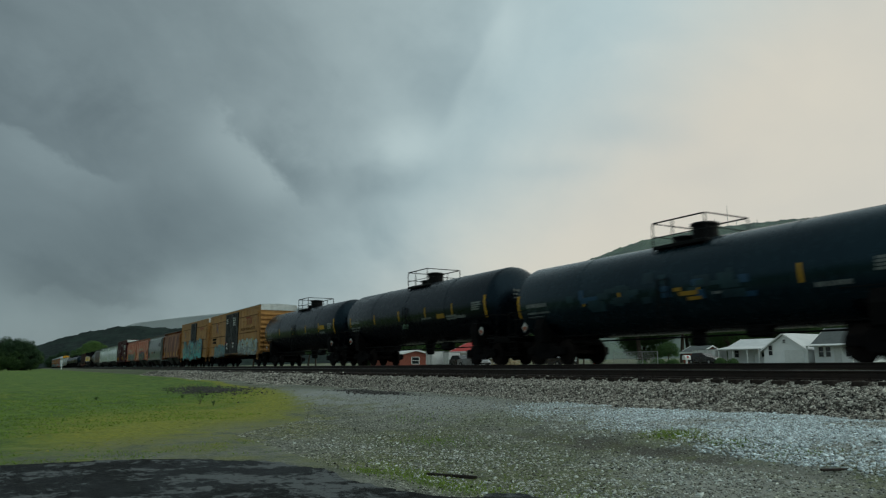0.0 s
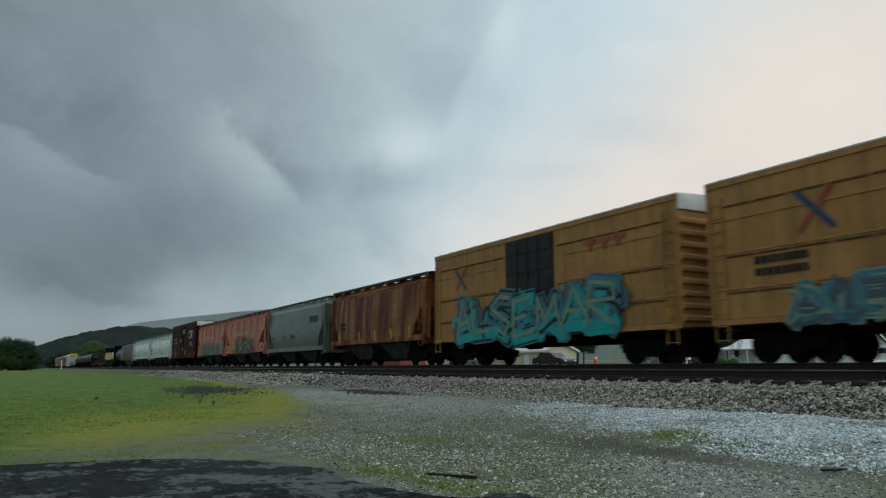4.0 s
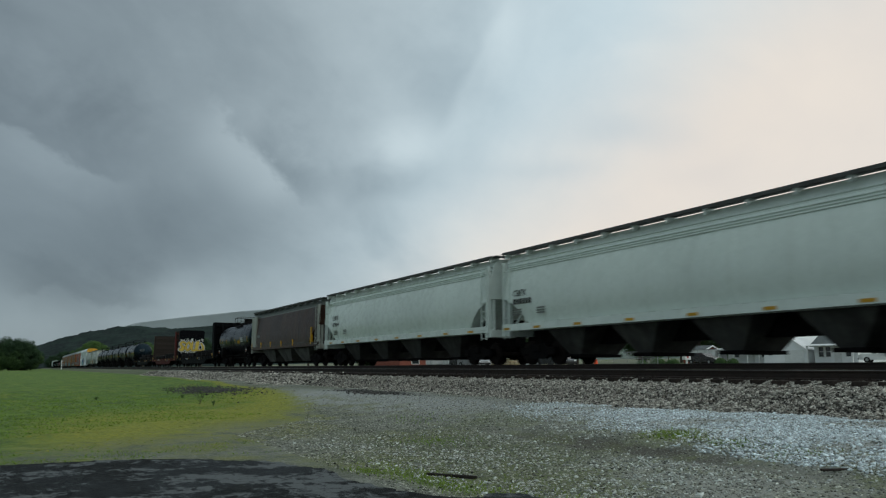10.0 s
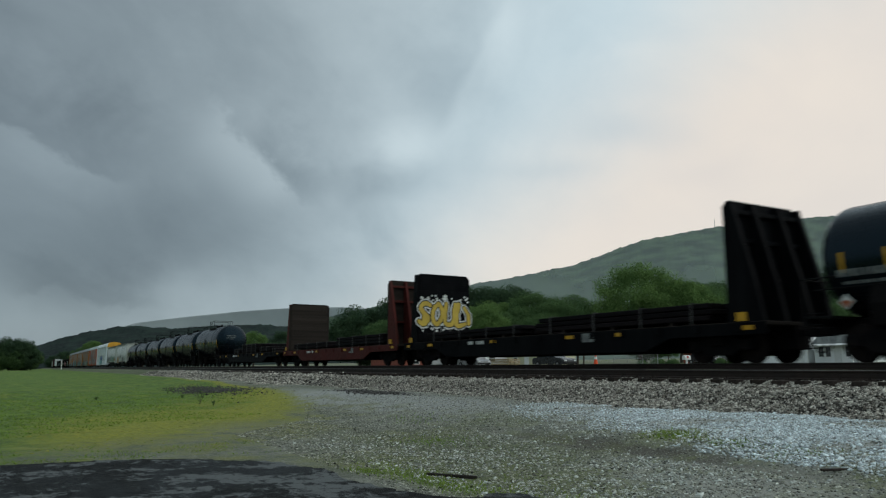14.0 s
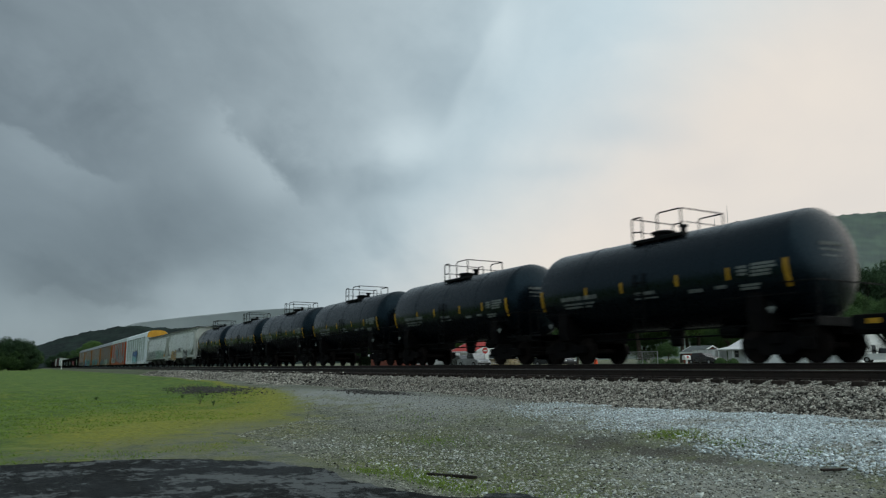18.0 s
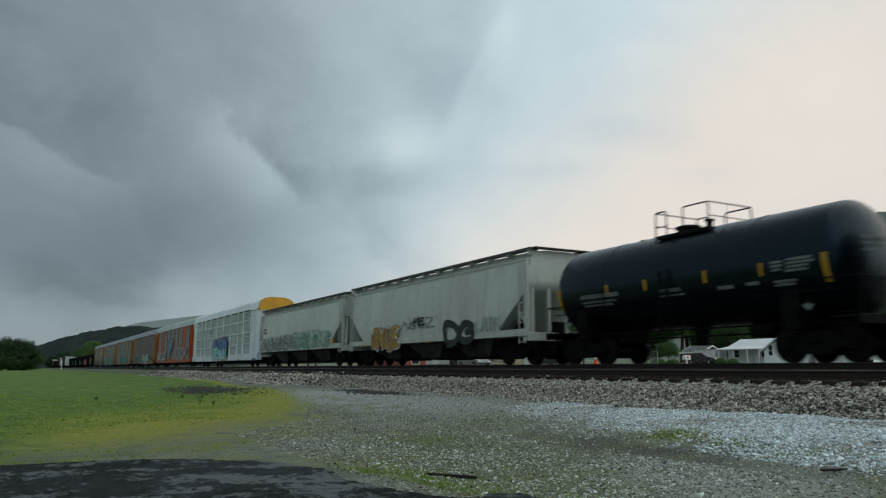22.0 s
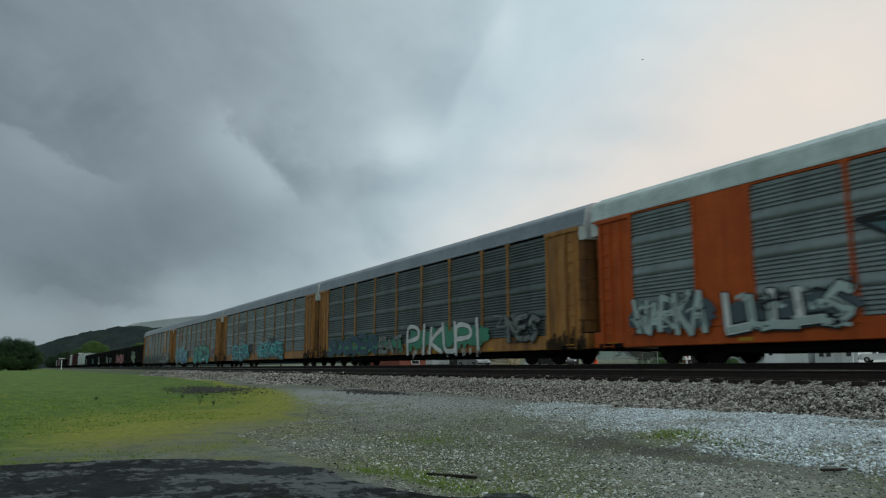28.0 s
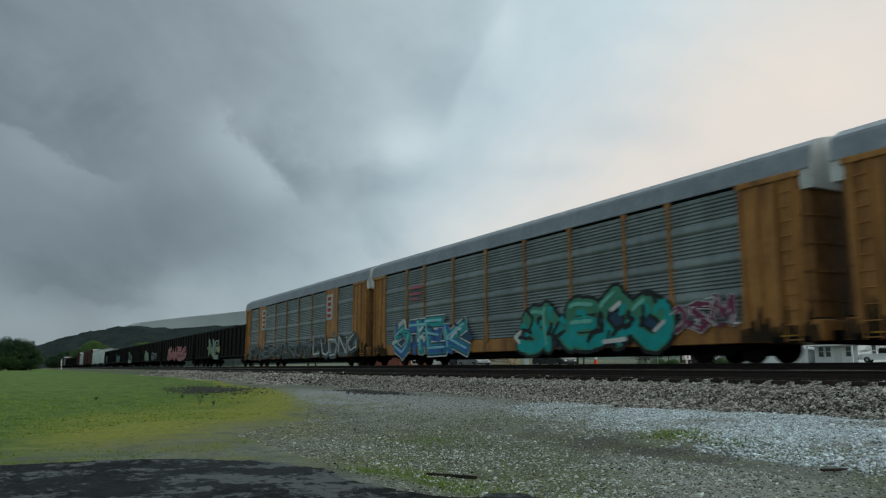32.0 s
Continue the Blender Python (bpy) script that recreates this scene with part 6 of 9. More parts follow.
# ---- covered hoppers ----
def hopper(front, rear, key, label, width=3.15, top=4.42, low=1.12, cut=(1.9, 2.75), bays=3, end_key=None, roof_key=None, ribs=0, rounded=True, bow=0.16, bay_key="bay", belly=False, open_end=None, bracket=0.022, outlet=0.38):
    car, half = car_thing("covered_hopper", front, rear, label)
    h, y = half - 0.10, width / 2
    end_key, roof_key = end_key or key, roof_key or key
    # body: its side outline, cut away under the slope sheets at both ends
    cl, cz = cut
    curve = [(h, cz + 0.15), (h - cl * 0.35, cz - 0.05), (h - cl * 0.7, low + (cz - low) * 0.55), (h - cl, low)] if rounded else [(h, cz), (h - cl, low)]
    if open_end:
        curve = [(h - p, q) for p, q in open_end]
    g = Geo()
    side_y = lambda z: y - bow * (1 - math.sin(math.pi * min(max((0.16 if belly else 0.38) + (0.79 if belly else 0.55) * (z - low) / (top - 0.40 - low), 0), 1)))
    # sample the outline densely so that the sides can bow out
    zs = np.linspace(low, top - 0.40, 15)
    rows = []
    for z in zs:
        cut_x = h
        if z < curve[0][1]:
            pts = sorted([(q, p) for p, q in curve])
            cut_x = float(np.interp(z, [q for q, _ in pts], [p for _, p in pts]))
        rows.append((z, cut_x, side_y(z)))
    vs = []
    for z, cx, cy in rows:
        vs += [(-cx, -cy, z), (cx, -cy, z), (cx, cy, z), (-cx, cy, z)]
    fs = [(0, 1, 2, 3)]
    for i in range(len(rows) - 1):
        a = i * 4
        fs += [(a + j, a + (j + 1) % 4, a + 4 + (j + 1) % 4, a + 4 + j) for j in range(4)]
    a = (len(rows) - 1) * 4
    fs.append((a, a + 1, a + 2, a + 3))
    g.add(vs, fs)
    body = part("body", g, M[key], car, smooth=True)
    # roof: shoulders, then a flat crown
    e = side_y(top - 0.40)
    sec = [(-e, top - 0.40), (-e - 0.03, top - 0.36), (-e + 0.03, top - 0.29), (-y + 0.46, top - 0.03), (-0.5, top + 0.03), (0.5, top + 0.03), (y - 0.46, top - 0.03), (e - 0.03, top - 0.29), (e + 0.03, top - 0.36), (e, top - 0.40)]
    part("roof", Geo().prism(sec, "x", -h, h), M[roof_key], car)
    part("roof_lip", Geo().box(-h, h, -e - 0.012, -e + 0.03, top - 0.50, top - 0.40, 0.008), M[roof_key], car)
    nh = max(4, int(h / 1.1))
    for i in range(nh):
        x = -h + (i + 0.5) * 2 * h / nh
        part("hatch", Geo().lathe([(top + 0.02, 0.38), (top + 0.13, 0.38), (top + 0.17, 0.30), (top + 0.18, 0.05)], 16, centre=(x, 0, 0), axis="z"), M[roof_key], car, smooth=True)
    # running boards along both roof edges, on brackets
    for sy in (-1, 1):
        g = Geo()
        for q in range(3):
            g.box(-h - 0.15, h + 0.15, sy * (y - 0.42) + q * 0.13 - 0.19 + sy * 0.06, sy * (y - 0.42) + q * 0.13 - 0.08 + sy * 0.06, top + 0.02, top + 0.075)
        g.box(-h - 0.15, h + 0.15, sy * (y - 0.13) - 0.012, sy * (y - 0.13) + 0.012, top - 0.01, top + 0.095)
        part("running_board", g, M["walk"], car, "dark steel roof walkway")
        nb = int(2 * h / 1.45)
        for i in range(nb + 1):
            x = -h + 0.05 + i * (2 * h - 0.1) / nb
            part("walkway_bracket", Geo().prism([(sy * (y - 0.62), top - 0.04), (sy * (y - 0.14), top - 0.20), (sy * (y - 0.14), top + 0.03), (sy * (y - 0.62), top + 0.03)], "x", x - bracket, x + bracket), M[roof_key], car)
    for s in (-1, 1):
        part("end_walkway", Geo().box(s * (h - 0.1), s * (h + 0.38), -y + 0.2, y - 0.2, top + 0.06, top + 0.09, 0.005), M["walk"], car)
        # end frame: posts, sill, slope struts, ladders
        for yy in (-1.25, -0.45, 0.45, 1.25):
            part("end_post", Geo().box(s * (h - 0.16), s * (h - 0.04), yy - 0.07, yy + 0.07, low - 0.05, cz + 0.35, 0.01), M[end_key], car)
        part("end_sill", Geo().box(s * (h - 0.35), s * half, -y + 0.05, y - 0.05, low - 0.30, low + 0.02, 0.015), M[end_key], car)
        part("corner_post", Geo().box(s * (h - 0.14), s * (h - 0.0), -y + 0.02, -y + 0.16, low - 0.1, top - 0.35, 0.01), M[end_key], car)
        part("slope_strut", Geo().rod((s * (h - 0.2), -1.2, low), (s * (h - cl * 0.55), -1.2, low + (cz - low) * 0.62), 0.05, 6), M[end_key], car)
        part("bolster_web", Geo().prism([(s * (h - 0.3), low), (s * (h - cl), low), (s * (h - cl * 0.75), low + (cz - low) * 0.45)], "y", -0.9, -0.84), M["steel"], car)
        ladder(car, s * (h - 0.32), -y + (0.22 if open_end else 0.02), low - (0.2 if open_end else 0.4), top - 0.45, wide=0.38, material="frame" if open_end else end_key)
        part("equipment", Geo().box(s * (h - 0.9), s * (h - 0.4), 0.1, 0.7, low, low + 0.5, 0.05), M["steel"], car)
    part("side_sill", Geo().prism([(-y - 0.02, low + 0.16), (-y - 0.02, low - 0.10), (-y + 0.10, low - 0.14), (-y + 0.10, low + 0.18)], "x", -h, h).prism([(y + 0.02, low + 0.16), (y + 0.02, low - 0.10), (y - 0.10, low - 0.14), (y - 0.10, low + 0.18)], "x", -h, h), M[key], car)
    # discharge bays
    span = 2 * (h - cl - 0.2)
    for i in range(bays):
        x = -span / 2 + (i + 0.5) * span / bays
        b = span / bays * (0.47 if outlet > 0.3 else 0.34)
        foot = min(outlet * b, 0.95)
        vs = [(x - b, -y + 0.2, low), (x + b, -y + 0.2, low), (x + b, y - 0.2, low), (x - b, y - 0.2, low), (x - foot, -0.85, 0.34), (x + foot, -0.85, 0.34), (x + foot, 0.85, 0.34), (x - foot, 0.85, 0.34)]
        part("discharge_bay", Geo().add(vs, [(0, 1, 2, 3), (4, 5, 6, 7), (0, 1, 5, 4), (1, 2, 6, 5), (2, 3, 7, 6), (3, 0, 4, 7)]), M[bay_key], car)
        part("outlet_gate", Geo().box(x - foot - 0.1, x + foot + 0.1, -1.0, 1.0, 0.25, 0.36, 0.01).rod((x, -1.35, 0.30), (x, -1.0, 0.30), 0.03, 6), M["steel"], car)
    for i in range(ribs):
        x = -h + cl + (i + 0.5) * (2 * h - 2 * cl) / ribs
        part("side_rib", Geo().box(x - 0.05, x + 0.05, -y - 0.07, -y + 0.05, low + 0.15, top - 0.34, 0.015), M[key], car)
    part("centre_sill", Geo().box(-half, half, -0.28, 0.28, 0.72, low - 0.05, 0.01), M["steel"], car)
    running_gear(car, half, 1.75)
    return car, h, -y


def sill_marks(car, xs, y, z=1.06, tall=0.09, wide=0.4):
    for x in xs:
        part("reflector", Geo().box(x - wide / 2, x + wide / 2, y - 0.034, y - 0.018, z, z + tall), M["yellow"], car, "yellow reflective mark")


def side_stripes(car, xs, y, z0=1.32, z1=1.78):
    for x in xs:
        part("reflector", Geo().prism([(x - 0.02, z0), (x + 0.14, z0), (x + 0.02, z1), (x - 0.14, z1)], "y", y - 0.012, y + 0.08), M["yellow"], car, "yellow reflective stripe")


car, h, y = hopper(95.95, 109.4, "brown", "rust-streaked tan covered hopper with yellow stripes", bays=2, low=1.32, top=4.46, cut=(1.35, 2.75), bracket=0.14)
side_stripes(car, (-4.8, -1.7, 0.5, 2.6, 4.8), y - 0.02, 1.36, 1.92)
bars(car, "sill", y - 0.0, -4.7, 2.35, 0.8, 0.15, 2, seed=31)
car, h, y = hopper(109.5, 122.9, "grey", "grey covered hopper with black lettering and yellow marks", bays=2, low=1.14, cut=(1.55, 2.65), bow=0.24, belly=True, roof_key="galv")
sill_marks(car, (-5.4, -2.6, 0.4, 2.2, 4.6), y)
plates(car, "logo_bar", "g_dark", y + 0.012, ((3.40, 3.75, 2.90, 3.36), (3.82, 4.12, 2.90, 3.36), (4.19, 4.47, 2.90, 3.36), (4.54, 4.90, 2.90, 3.36)), "large black logo block")
bars(car, "g_dark", y + 0.01, -5.2, 2.25, 0.6, 0.14, 2, seed=33)
bars(car, "sill", y + 0.01, -0.8, 2.35, 1.1, 0.06, 5, seed=34)
bars(car, "oldred", y - 0.0, -2.6, 2.1, 0.8, 0.10, 2, seed=35)
for f, r_, label, seed in ((122.9, 137.1, "faded salmon covered hopper with blue and yellow graffiti", 40), (137.1, 150.2, "faded salmon covered hopper with teal graffiti", 41)):
    car, h, y = hopper(f, r_, "pink", label, cut=(1.5, 2.75), bays=2, low=1.28, top=4.46, open_end=((0, 2.97), (0.62, 2.88), (1.45, 1.92), (1.5, 1.28)), bracket=0.16)
    side_stripes(car, (-4.9, 4.9), y - 0.05, 1.42, 2.2)
    for s in (-1, 1):
        part("end_panel", Geo().box(s * (h - 1.75), s * (h - 0.02), y + 0.02, y + 0.08, 1.28, 1.92, 0.01), M["pink"], car)
        part("end_panel", Geo().box(s * (h - 0.10), s * (h - 0.03), y + 0.10, -y - 0.10, 1.28, 1.92, 0.01), M["pink"], car)
        # Maroon block fills the end recess, much darker than the body.
        part("slope_sheet", Geo().prism([(s * (h - 0.30), 1.34), (s * (h - 1.47), 1.34), (s * (h - 1.42), 1.92), (s * (h - 0.66), 2.80), (s * (h - 0.30), 2.86)], "y", -1.28, 1.28), M["oxide"], car, "dark red slope sheet block filling the end recess")
        # Near-black plate on the panel paints the dark of a hole.
        part("opening", Geo().box(s * (h - 0.75), s * (h - 0.50), y + 0.008, y + 0.03, 1.40, 1.66, 0.01), M["steel"], car, "near-black plate drawing a hole in the end panel")
    for q in range(1, 6):
        part("side_seam", Geo().box(-h + q * 2 * h / 6 - 0.03, -h + q * 2 * h / 6 + 0.03, y - 0.012, y + 0.10, 1.75 if q in (1, 5) else 1.35, 4.0, 0.006), M["pink"], car)
    for q, w_ in ((-3.25, 0.20), (-2.98, 0.20), (-2.72, 0.42)):
        part("logo_mark", Geo().prism([(q, 2.62), (q + w_, 2.62), (q + w_ * 0.9, 3.02), (q + 0.05, 3.02)], "y", y - 0.012, y + 0.05), M["cream_ink"], car, "faded cream painted logo")
    bars(car, "cream_ink", y - 0.0, -1.9, 2.68, 2.0, 0.34, 1, seed=seed, label="faded cream name drawn as plain bars")
    bars(car, "cream_ink", y - 0.0, 0.65, 2.70, 1.2, 0.32, 1, seed=seed + 5, label="faded cream name drawn as plain bars")
    if seed == 40:
        plates(car, "sprayed_patch", "red", y - 0.02, ((-3.7, -2.8, 1.10, 1.40), (3.4, 4.2, 1.12, 1.45)))
        tag(car, "MASRKM", -2.6, 3.6, 1.10, 2.50, y - 0.03, "g_navy", "g_dark", None, "g_lime", 12, 0.27, slack=0.05, second="g_dark", mess=4)
        part("sprayed_patch", stroke_geo([[(-2.75, 1.25), (-2.65, 2.2)], [(-0.95, 1.5), (-1.02, 2.05)], [(1.65, 1.6), (1.55, 2.15)]], 0.16, y - 0.068, 3, 0.0, True).mesh("sprayed_patch", fix=False), M["g_yel"], car, "yellow sprayed strokes")
        for cx in (-1.55, -0.25):
            part("sprayed_patch", Geo().lathe([(0, 0.01), (0.0, 0.34), (0.008, 0.34), (0.008, 0.01)], 20, axis="y"), M["red"], car, "red sprayed dot", m=pose(cx, y - 0.016, 2.36))
    else:
        tag(car, "SEMAMNAS", -3.9, 4.6, 1.18, 2.3, y - 0.03, "g_sage", "g_dark", None, "g_slate", 13, 0.26, mess=14, second="g_slate")
        tag(car, "SR", 4.5, 6.0, 1.5, 2.5, y - 0.015, "g_gold", "g_steel", "g_mint", None, 15, 0.34, mess=4)
for f, r_ in ((167.6, 187.0), (187.0, 207.3)):
    car, h, y = hopper(f, r_, "white_car", "clean white covered hopper with yellow reflective marks", top=4.46, cut=(1.75, 2.50), low=1.42, bow=0.34, belly=True, outlet=0.26, bays=4)
    sill_marks(car, [-8.6, -6.6, -4.2, -1.6, 1.0, 3.6, 6.2, 8.4], y, 1.36)
    for q in range(3):
        part("roof_step", Geo().box(-h, h, y + 0.20 - q * 0.020, y + 0.40, 3.92 - q * 0.085, 3.96 - q * 0.085, 0.008), M["white_car"], car)
    if f < 170:
        words(car, "CBFX", -8.15, y - 0.004, 2.66, 0.36, "g_dark", "black stencilled car lettering")
        bars(car, "sill", y - 0.004, -8.15, 2.34, 1.2, 0.22, 1, seed=50)
    else:
        words(car, "CBFX", -8.4, y - 0.004, 2.80, 0.40, "g_dark", "black stencilled car lettering")
        words(car, "472004", -8.4, y - 0.004, 2.40, 0.36, "g_dark", "black stencilled car number")
    bars(car, "fade", y - 0.0, -8.2, 2.10, 0.6, 0.06, 3, seed=51)
    bars(car, "fade", y - 0.0, -6.6, 2.10, 0.5, 0.06, 3, seed=52)
car, h, y = hopper(207.5, 224.92, "rust_brown", "brown rusted covered hopper with off-white ends", end_key="end_white", roof_key="grey", cut=(2.0, 2.5), low=1.42, bow=0.22, bay_key="bay_pale")
for s in (-1,):
    part("end_sheet", Geo().box(s * (h - 1.45), s * (h + 0.012), y - 0.012, y + 0.10, 1.50, 4.06, 0.004), M["end_white"], car, "stained off-white painted end of the side")
part("lower_sheet", Geo().box(-h + 2, h - 2, y - 0.012, y + 0.08, 1.44, 1.66, 0.004), M["bay_pale"], car)
side_stripes(car, (-8.0, -5.3, -2.6, 0.2, 3.0, 6.9), y - 0.03, 1.45, 1.9)
part("reflector", Geo().box(6.85, 7.05, y - 0.04, y + 0.08, 1.6, 2.6), M["yellow"], car, "tall yellow stripe")
bars(car, "fade", y - 0.015, -6.6, 2.3, 0.9, 0.26, 1, seed=55)
car, h, y = hopper(376.95, 396.0, "dirty_white", "grimy white covered hopper with green and grey graffiti", bow=0.28, top=4.46, rounded=False, cut=(2.25, 2.95), low=1.2)
sill_marks(car, (-7, -3, 1, 5), y)
tag(car, "DG", 2.7, 5.2, 0.90, 1.95, y - 0.03, "g_dark", "g_dark", None, None, 60, 0.24, slack=0.02, sharp=False)
tag(car, "CMOLE", -5.6, -2.2, 0.95, 2.0, y - 0.03, "g_gold", "g_plum", "g_white", None, 61, 0.44, second="g_gold", mess=5, shine="g_yel", drips="g_white", sharp=False)
tag(car, "NSOZ", -1.8, 1.6, 1.75, 2.25, y - 0.015, "g_grey", "g_grey", None, None, 62, 0.10, mess=8)
tag(car, "ME", -0.6, 0.6, 1.9, 2.3, y - 0.016, "g_dark", "g_dark", None, None, 68, 0.22)
tag(car, "LANTI", 5.3, 7.4, 1.3, 2.0, y - 0.015, "g_pale", "g_grey", None, None, 63, 0.18, mess=5)
car, h, y = hopper(396.1, 415.3, "dirty_white", "grimy white covered hopper covered in pale green graffiti", bow=0.28, top=4.40, rounded=False, cut=(2.25, 2.95), low=1.2)
side_stripes(car, (-7.6, 4.2, 7.5), y - 0.02)
tag(car, "NUAWANEAR", -8.6, 0.6, 1.22, 2.25, y - 0.015, "g_pale", "g_slate", None, None, 65, 0.26, second="g_grey", mess=14)
tag(car, "SOWEMA", 0.6, 7.0, 1.22, 2.35, y - 0.015, "g_pale", "g_green", None, None, 66, 0.26, second="g_sage", mess=14)
bars(car, "g_grey", y, -8.2, 2.8, 0.8, 0.16, 2, seed=67)


# ---- covered auto racks ----
def rack_panel(w_, h_):
    """A ribbed steel panel: four groups of narrow beads with a broad rounded bead between the groups."""
    prof, z = [(0.05, 0.0), (0.0, 0.0)], 0.0
    p = (h_ - 0.04) / (4 * 6 + 3 * 2.8)
    for group in range(4):
        for i in range(6):
            prof += [(0.004, z + p * 0.10), (-0.030, z + p * 0.26), (-0.036, z + p * 0.42), (-0.028, z + p * 0.58), (0.004, z + p * 0.96)]
            z += p
        if group < 3:
            wide = p * 2.8
            prof += [(0.006 - 0.040 * math.sin(math.pi * q ** 0.72), z + wide * q) for q in (0.04, 0.12, 0.22, 0.34, 0.47, 0.60, 0.73, 0.86, 0.97)]
            z += wide
    prof += [(0.0, h_), (0.05, h_)]
    return Geo().prism(prof, "x", -w_ / 2, w_ / 2)


PANELS = {}


def autorack(first, paint, panel, label, top=5.80, low=1.0, cap="cap_white", white=False, wide_post=None):
    car, half = car_thing("auto_rack", first - 2.65, first + 25.59, label, True)
    h, y = half - 0.05, 1.54
    eave = top - 0.95
    roof_key = "rack_white" if white else "rack_bright" if paint == "orange" else "rack_roof"
    # core, deck and frame
    part("underframe", Geo().box(-h + 5.2, h - 5.2, -1.25, 1.25, 0.28, 0.56, 0.03), M["steel"], car, "black underframe")
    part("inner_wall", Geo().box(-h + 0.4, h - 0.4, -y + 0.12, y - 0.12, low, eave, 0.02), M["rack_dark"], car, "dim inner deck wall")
    part("side_sill", Geo().box(-h, h, -y - 0.03, y + 0.03, low - 0.48, low + 0.05, 0.02), M[paint], car)
    part("centre_sill", Geo().box(-half, half, -0.3, 0.3, 0.62, low - 0.34, 0.01), M["steel"], car)
    # Near black except on orange racks, drawing the shaded gap under the roof.
    part("eave_rail", Geo().box(-h + 0.02, h - 0.02, -y + (0.0 if paint != "orange" else -0.02), -y + 0.10, eave - 0.07, eave + 0.03, 0.01).box(-h + 0.02, h - 0.02, y - 0.10, y + 0.02, eave - 0.05, eave + 0.03, 0.01), M[paint if paint == "orange" else "steel"], car)
    sec = [(-y - 0.05, eave), (-y - 0.05, eave + 0.06), (-y - 0.02, eave + 0.10), (-y + 0.05, eave + 0.52), (-y + 0.12, eave + 0.62), (-y + 0.46, eave + 0.84), (-0.6, top), (0.6, top), (y - 0.46, eave + 0.84), (y - 0.12, eave + 0.62), (y - 0.05, eave + 0.52), (y + 0.02, eave + 0.10), (y + 0.05, eave + 0.06), (y + 0.05, eave)]
    part("roof", Geo().prism(sec, "x", -h + 0.02, h - 0.02), M[roof_key], car, "curved galvanised roof")
    n = 10
    for i in range(n):
        x = -h + 1.9 + i * (2 * h - 4.05) / (n - 1)
        rib = [(p * 1.002, q + 0.006) for p, q in sec[2:-2]] + [(p * 0.99, q - 0.03) for p, q in reversed(sec[2:-2])]
        part("roof_seam", Geo().prism(rib, "x", x - 0.03, x + 0.03), M[roof_key], car)
    # ribbed panels between posts; the second bay from each end is narrow; `first` is the post behind the front doors
    share = (2.65, 1.92, 2.80, 2.80, 2.84, 2.80, 2.80, 1.96, 2.62)
    edges = [-h + 1.9]
    for q in share:
        edges.append(edges[-1] + q)
    for i in range(len(share)):
        wide = edges[i + 1] - edges[i]
        x = (edges[i] + edges[i + 1]) / 2
        if wide_post and i in wide_post:
            part("solid_panel", Geo().box(x - wide / 2, x + wide / 2, -y - 0.03, -y + 0.06, low, eave, 0.01), M[paint], car)
            continue
        key = (round(wide, 2), panel)
        if key not in PANELS:
            me = rack_panel(wide - 0.02, eave - low - 0.13).mesh("side_panel", True)
            me.materials.append(M[panel])
            PANELS[key] = me
        part("side_panel", PANELS[key], None, car, m=pose(x, -y, low + 0.04))
    for x in edges:
        g = Geo().box(x - 0.05, x + 0.05, -y - 0.075, -y + 0.04, low - 0.1, eave - 0.02, 0.012)
        f = 0.30 if white else 0.14
        g.prism([(x - f, low - 0.08), (x + f, low - 0.08), (x + f * 0.9, low + 0.02), (x + 0.10, low + 0.62), (x + 0.05, low + 1.35), (x - 0.05, low + 1.35), (x - 0.10, low + 0.62), (x - f * 0.9, low + 0.02)], "y", -y - 0.066, -y - 0.02)
        g.prism([(x - 0.06, eave - 0.20), (x + 0.06, eave - 0.20), (x + f * 0.8, eave - 0.09), (x + f * 0.8, eave - 0.02), (x - f * 0.8, eave - 0.02), (x - f * 0.8, eave - 0.09)], "y", -y - 0.062, -y - 0.0)
        part("post", g, M["rack_white" if white else paint], car)
    part("far_side", Geo().box(edges[0], edges[-1], y - 0.06, y, low, eave), M[panel], car)
    # end bays with radial doors and a cap over the doorway
    for s in (-1, 1):
        ek = "rack_white" if white else paint
        x0, x1 = edges[-1] if s > 0 else edges[0], s * h
        for sy in (-1, 1):
            part("end_bay", Geo().box(x0, s * (h - 0.35), sy * y - 0.05 + sy * -0.03, sy * y + 0.05 + sy * -0.03, low, eave, 0.012), M[ek], car)
        ring = [(s * (h - 0.40), -y - 0.01), (s * (h - 0.16), -y + 0.12), (s * (h - 0.02), -y + 0.42), (s * h, 0), (s * (h - 0.02), y - 0.42), (s * (h - 0.16), y - 0.12), (s * (h - 0.40), y + 0.01)]
        d = part("end_door", Geo().prism(ring, "z", low - 0.05, eave - 0.1), M["door_tan" if paint == "tan" else ek], car, "closed folding end door")
        for z in [low + 0.5 + 0.72 * q for q in range(5)]:
            part("door_bead", Geo().prism([(a * 1.0 + s * 0.02, b * 1.015) for a, b in ring], "z", z, z + 0.05), M["door_tan" if paint == "tan" else ek], d)
        for q in (0.25, 0.5, 0.75):
            part("door_post", Geo().box(x0 + (x1 - x0) * q - 0.04, x0 + (x1 - x0) * q + 0.04, -y - 0.07, -y, low, eave - 0.05, 0.01), M[ek], car)
        ladder(car, s * (h - 0.75), -y - 0.03, 0.5, eave - 0.1, material=ek)
        part("end_header", Geo().box(x0, s * (h - 0.30), -y - 0.09, -y, eave - 0.16, eave + 0.0, 0.015), M[ek], car)
        capsec = [(p * 0.985, q - 0.0) for p, q in sec]
        drop, deep = (0.50, 0.32) if cap == "cap_white" else (0.16, 0.18)
        capsec = [(-y + 0.02, eave - drop)] + capsec[1:-1] + [(y - 0.02, eave - drop)]
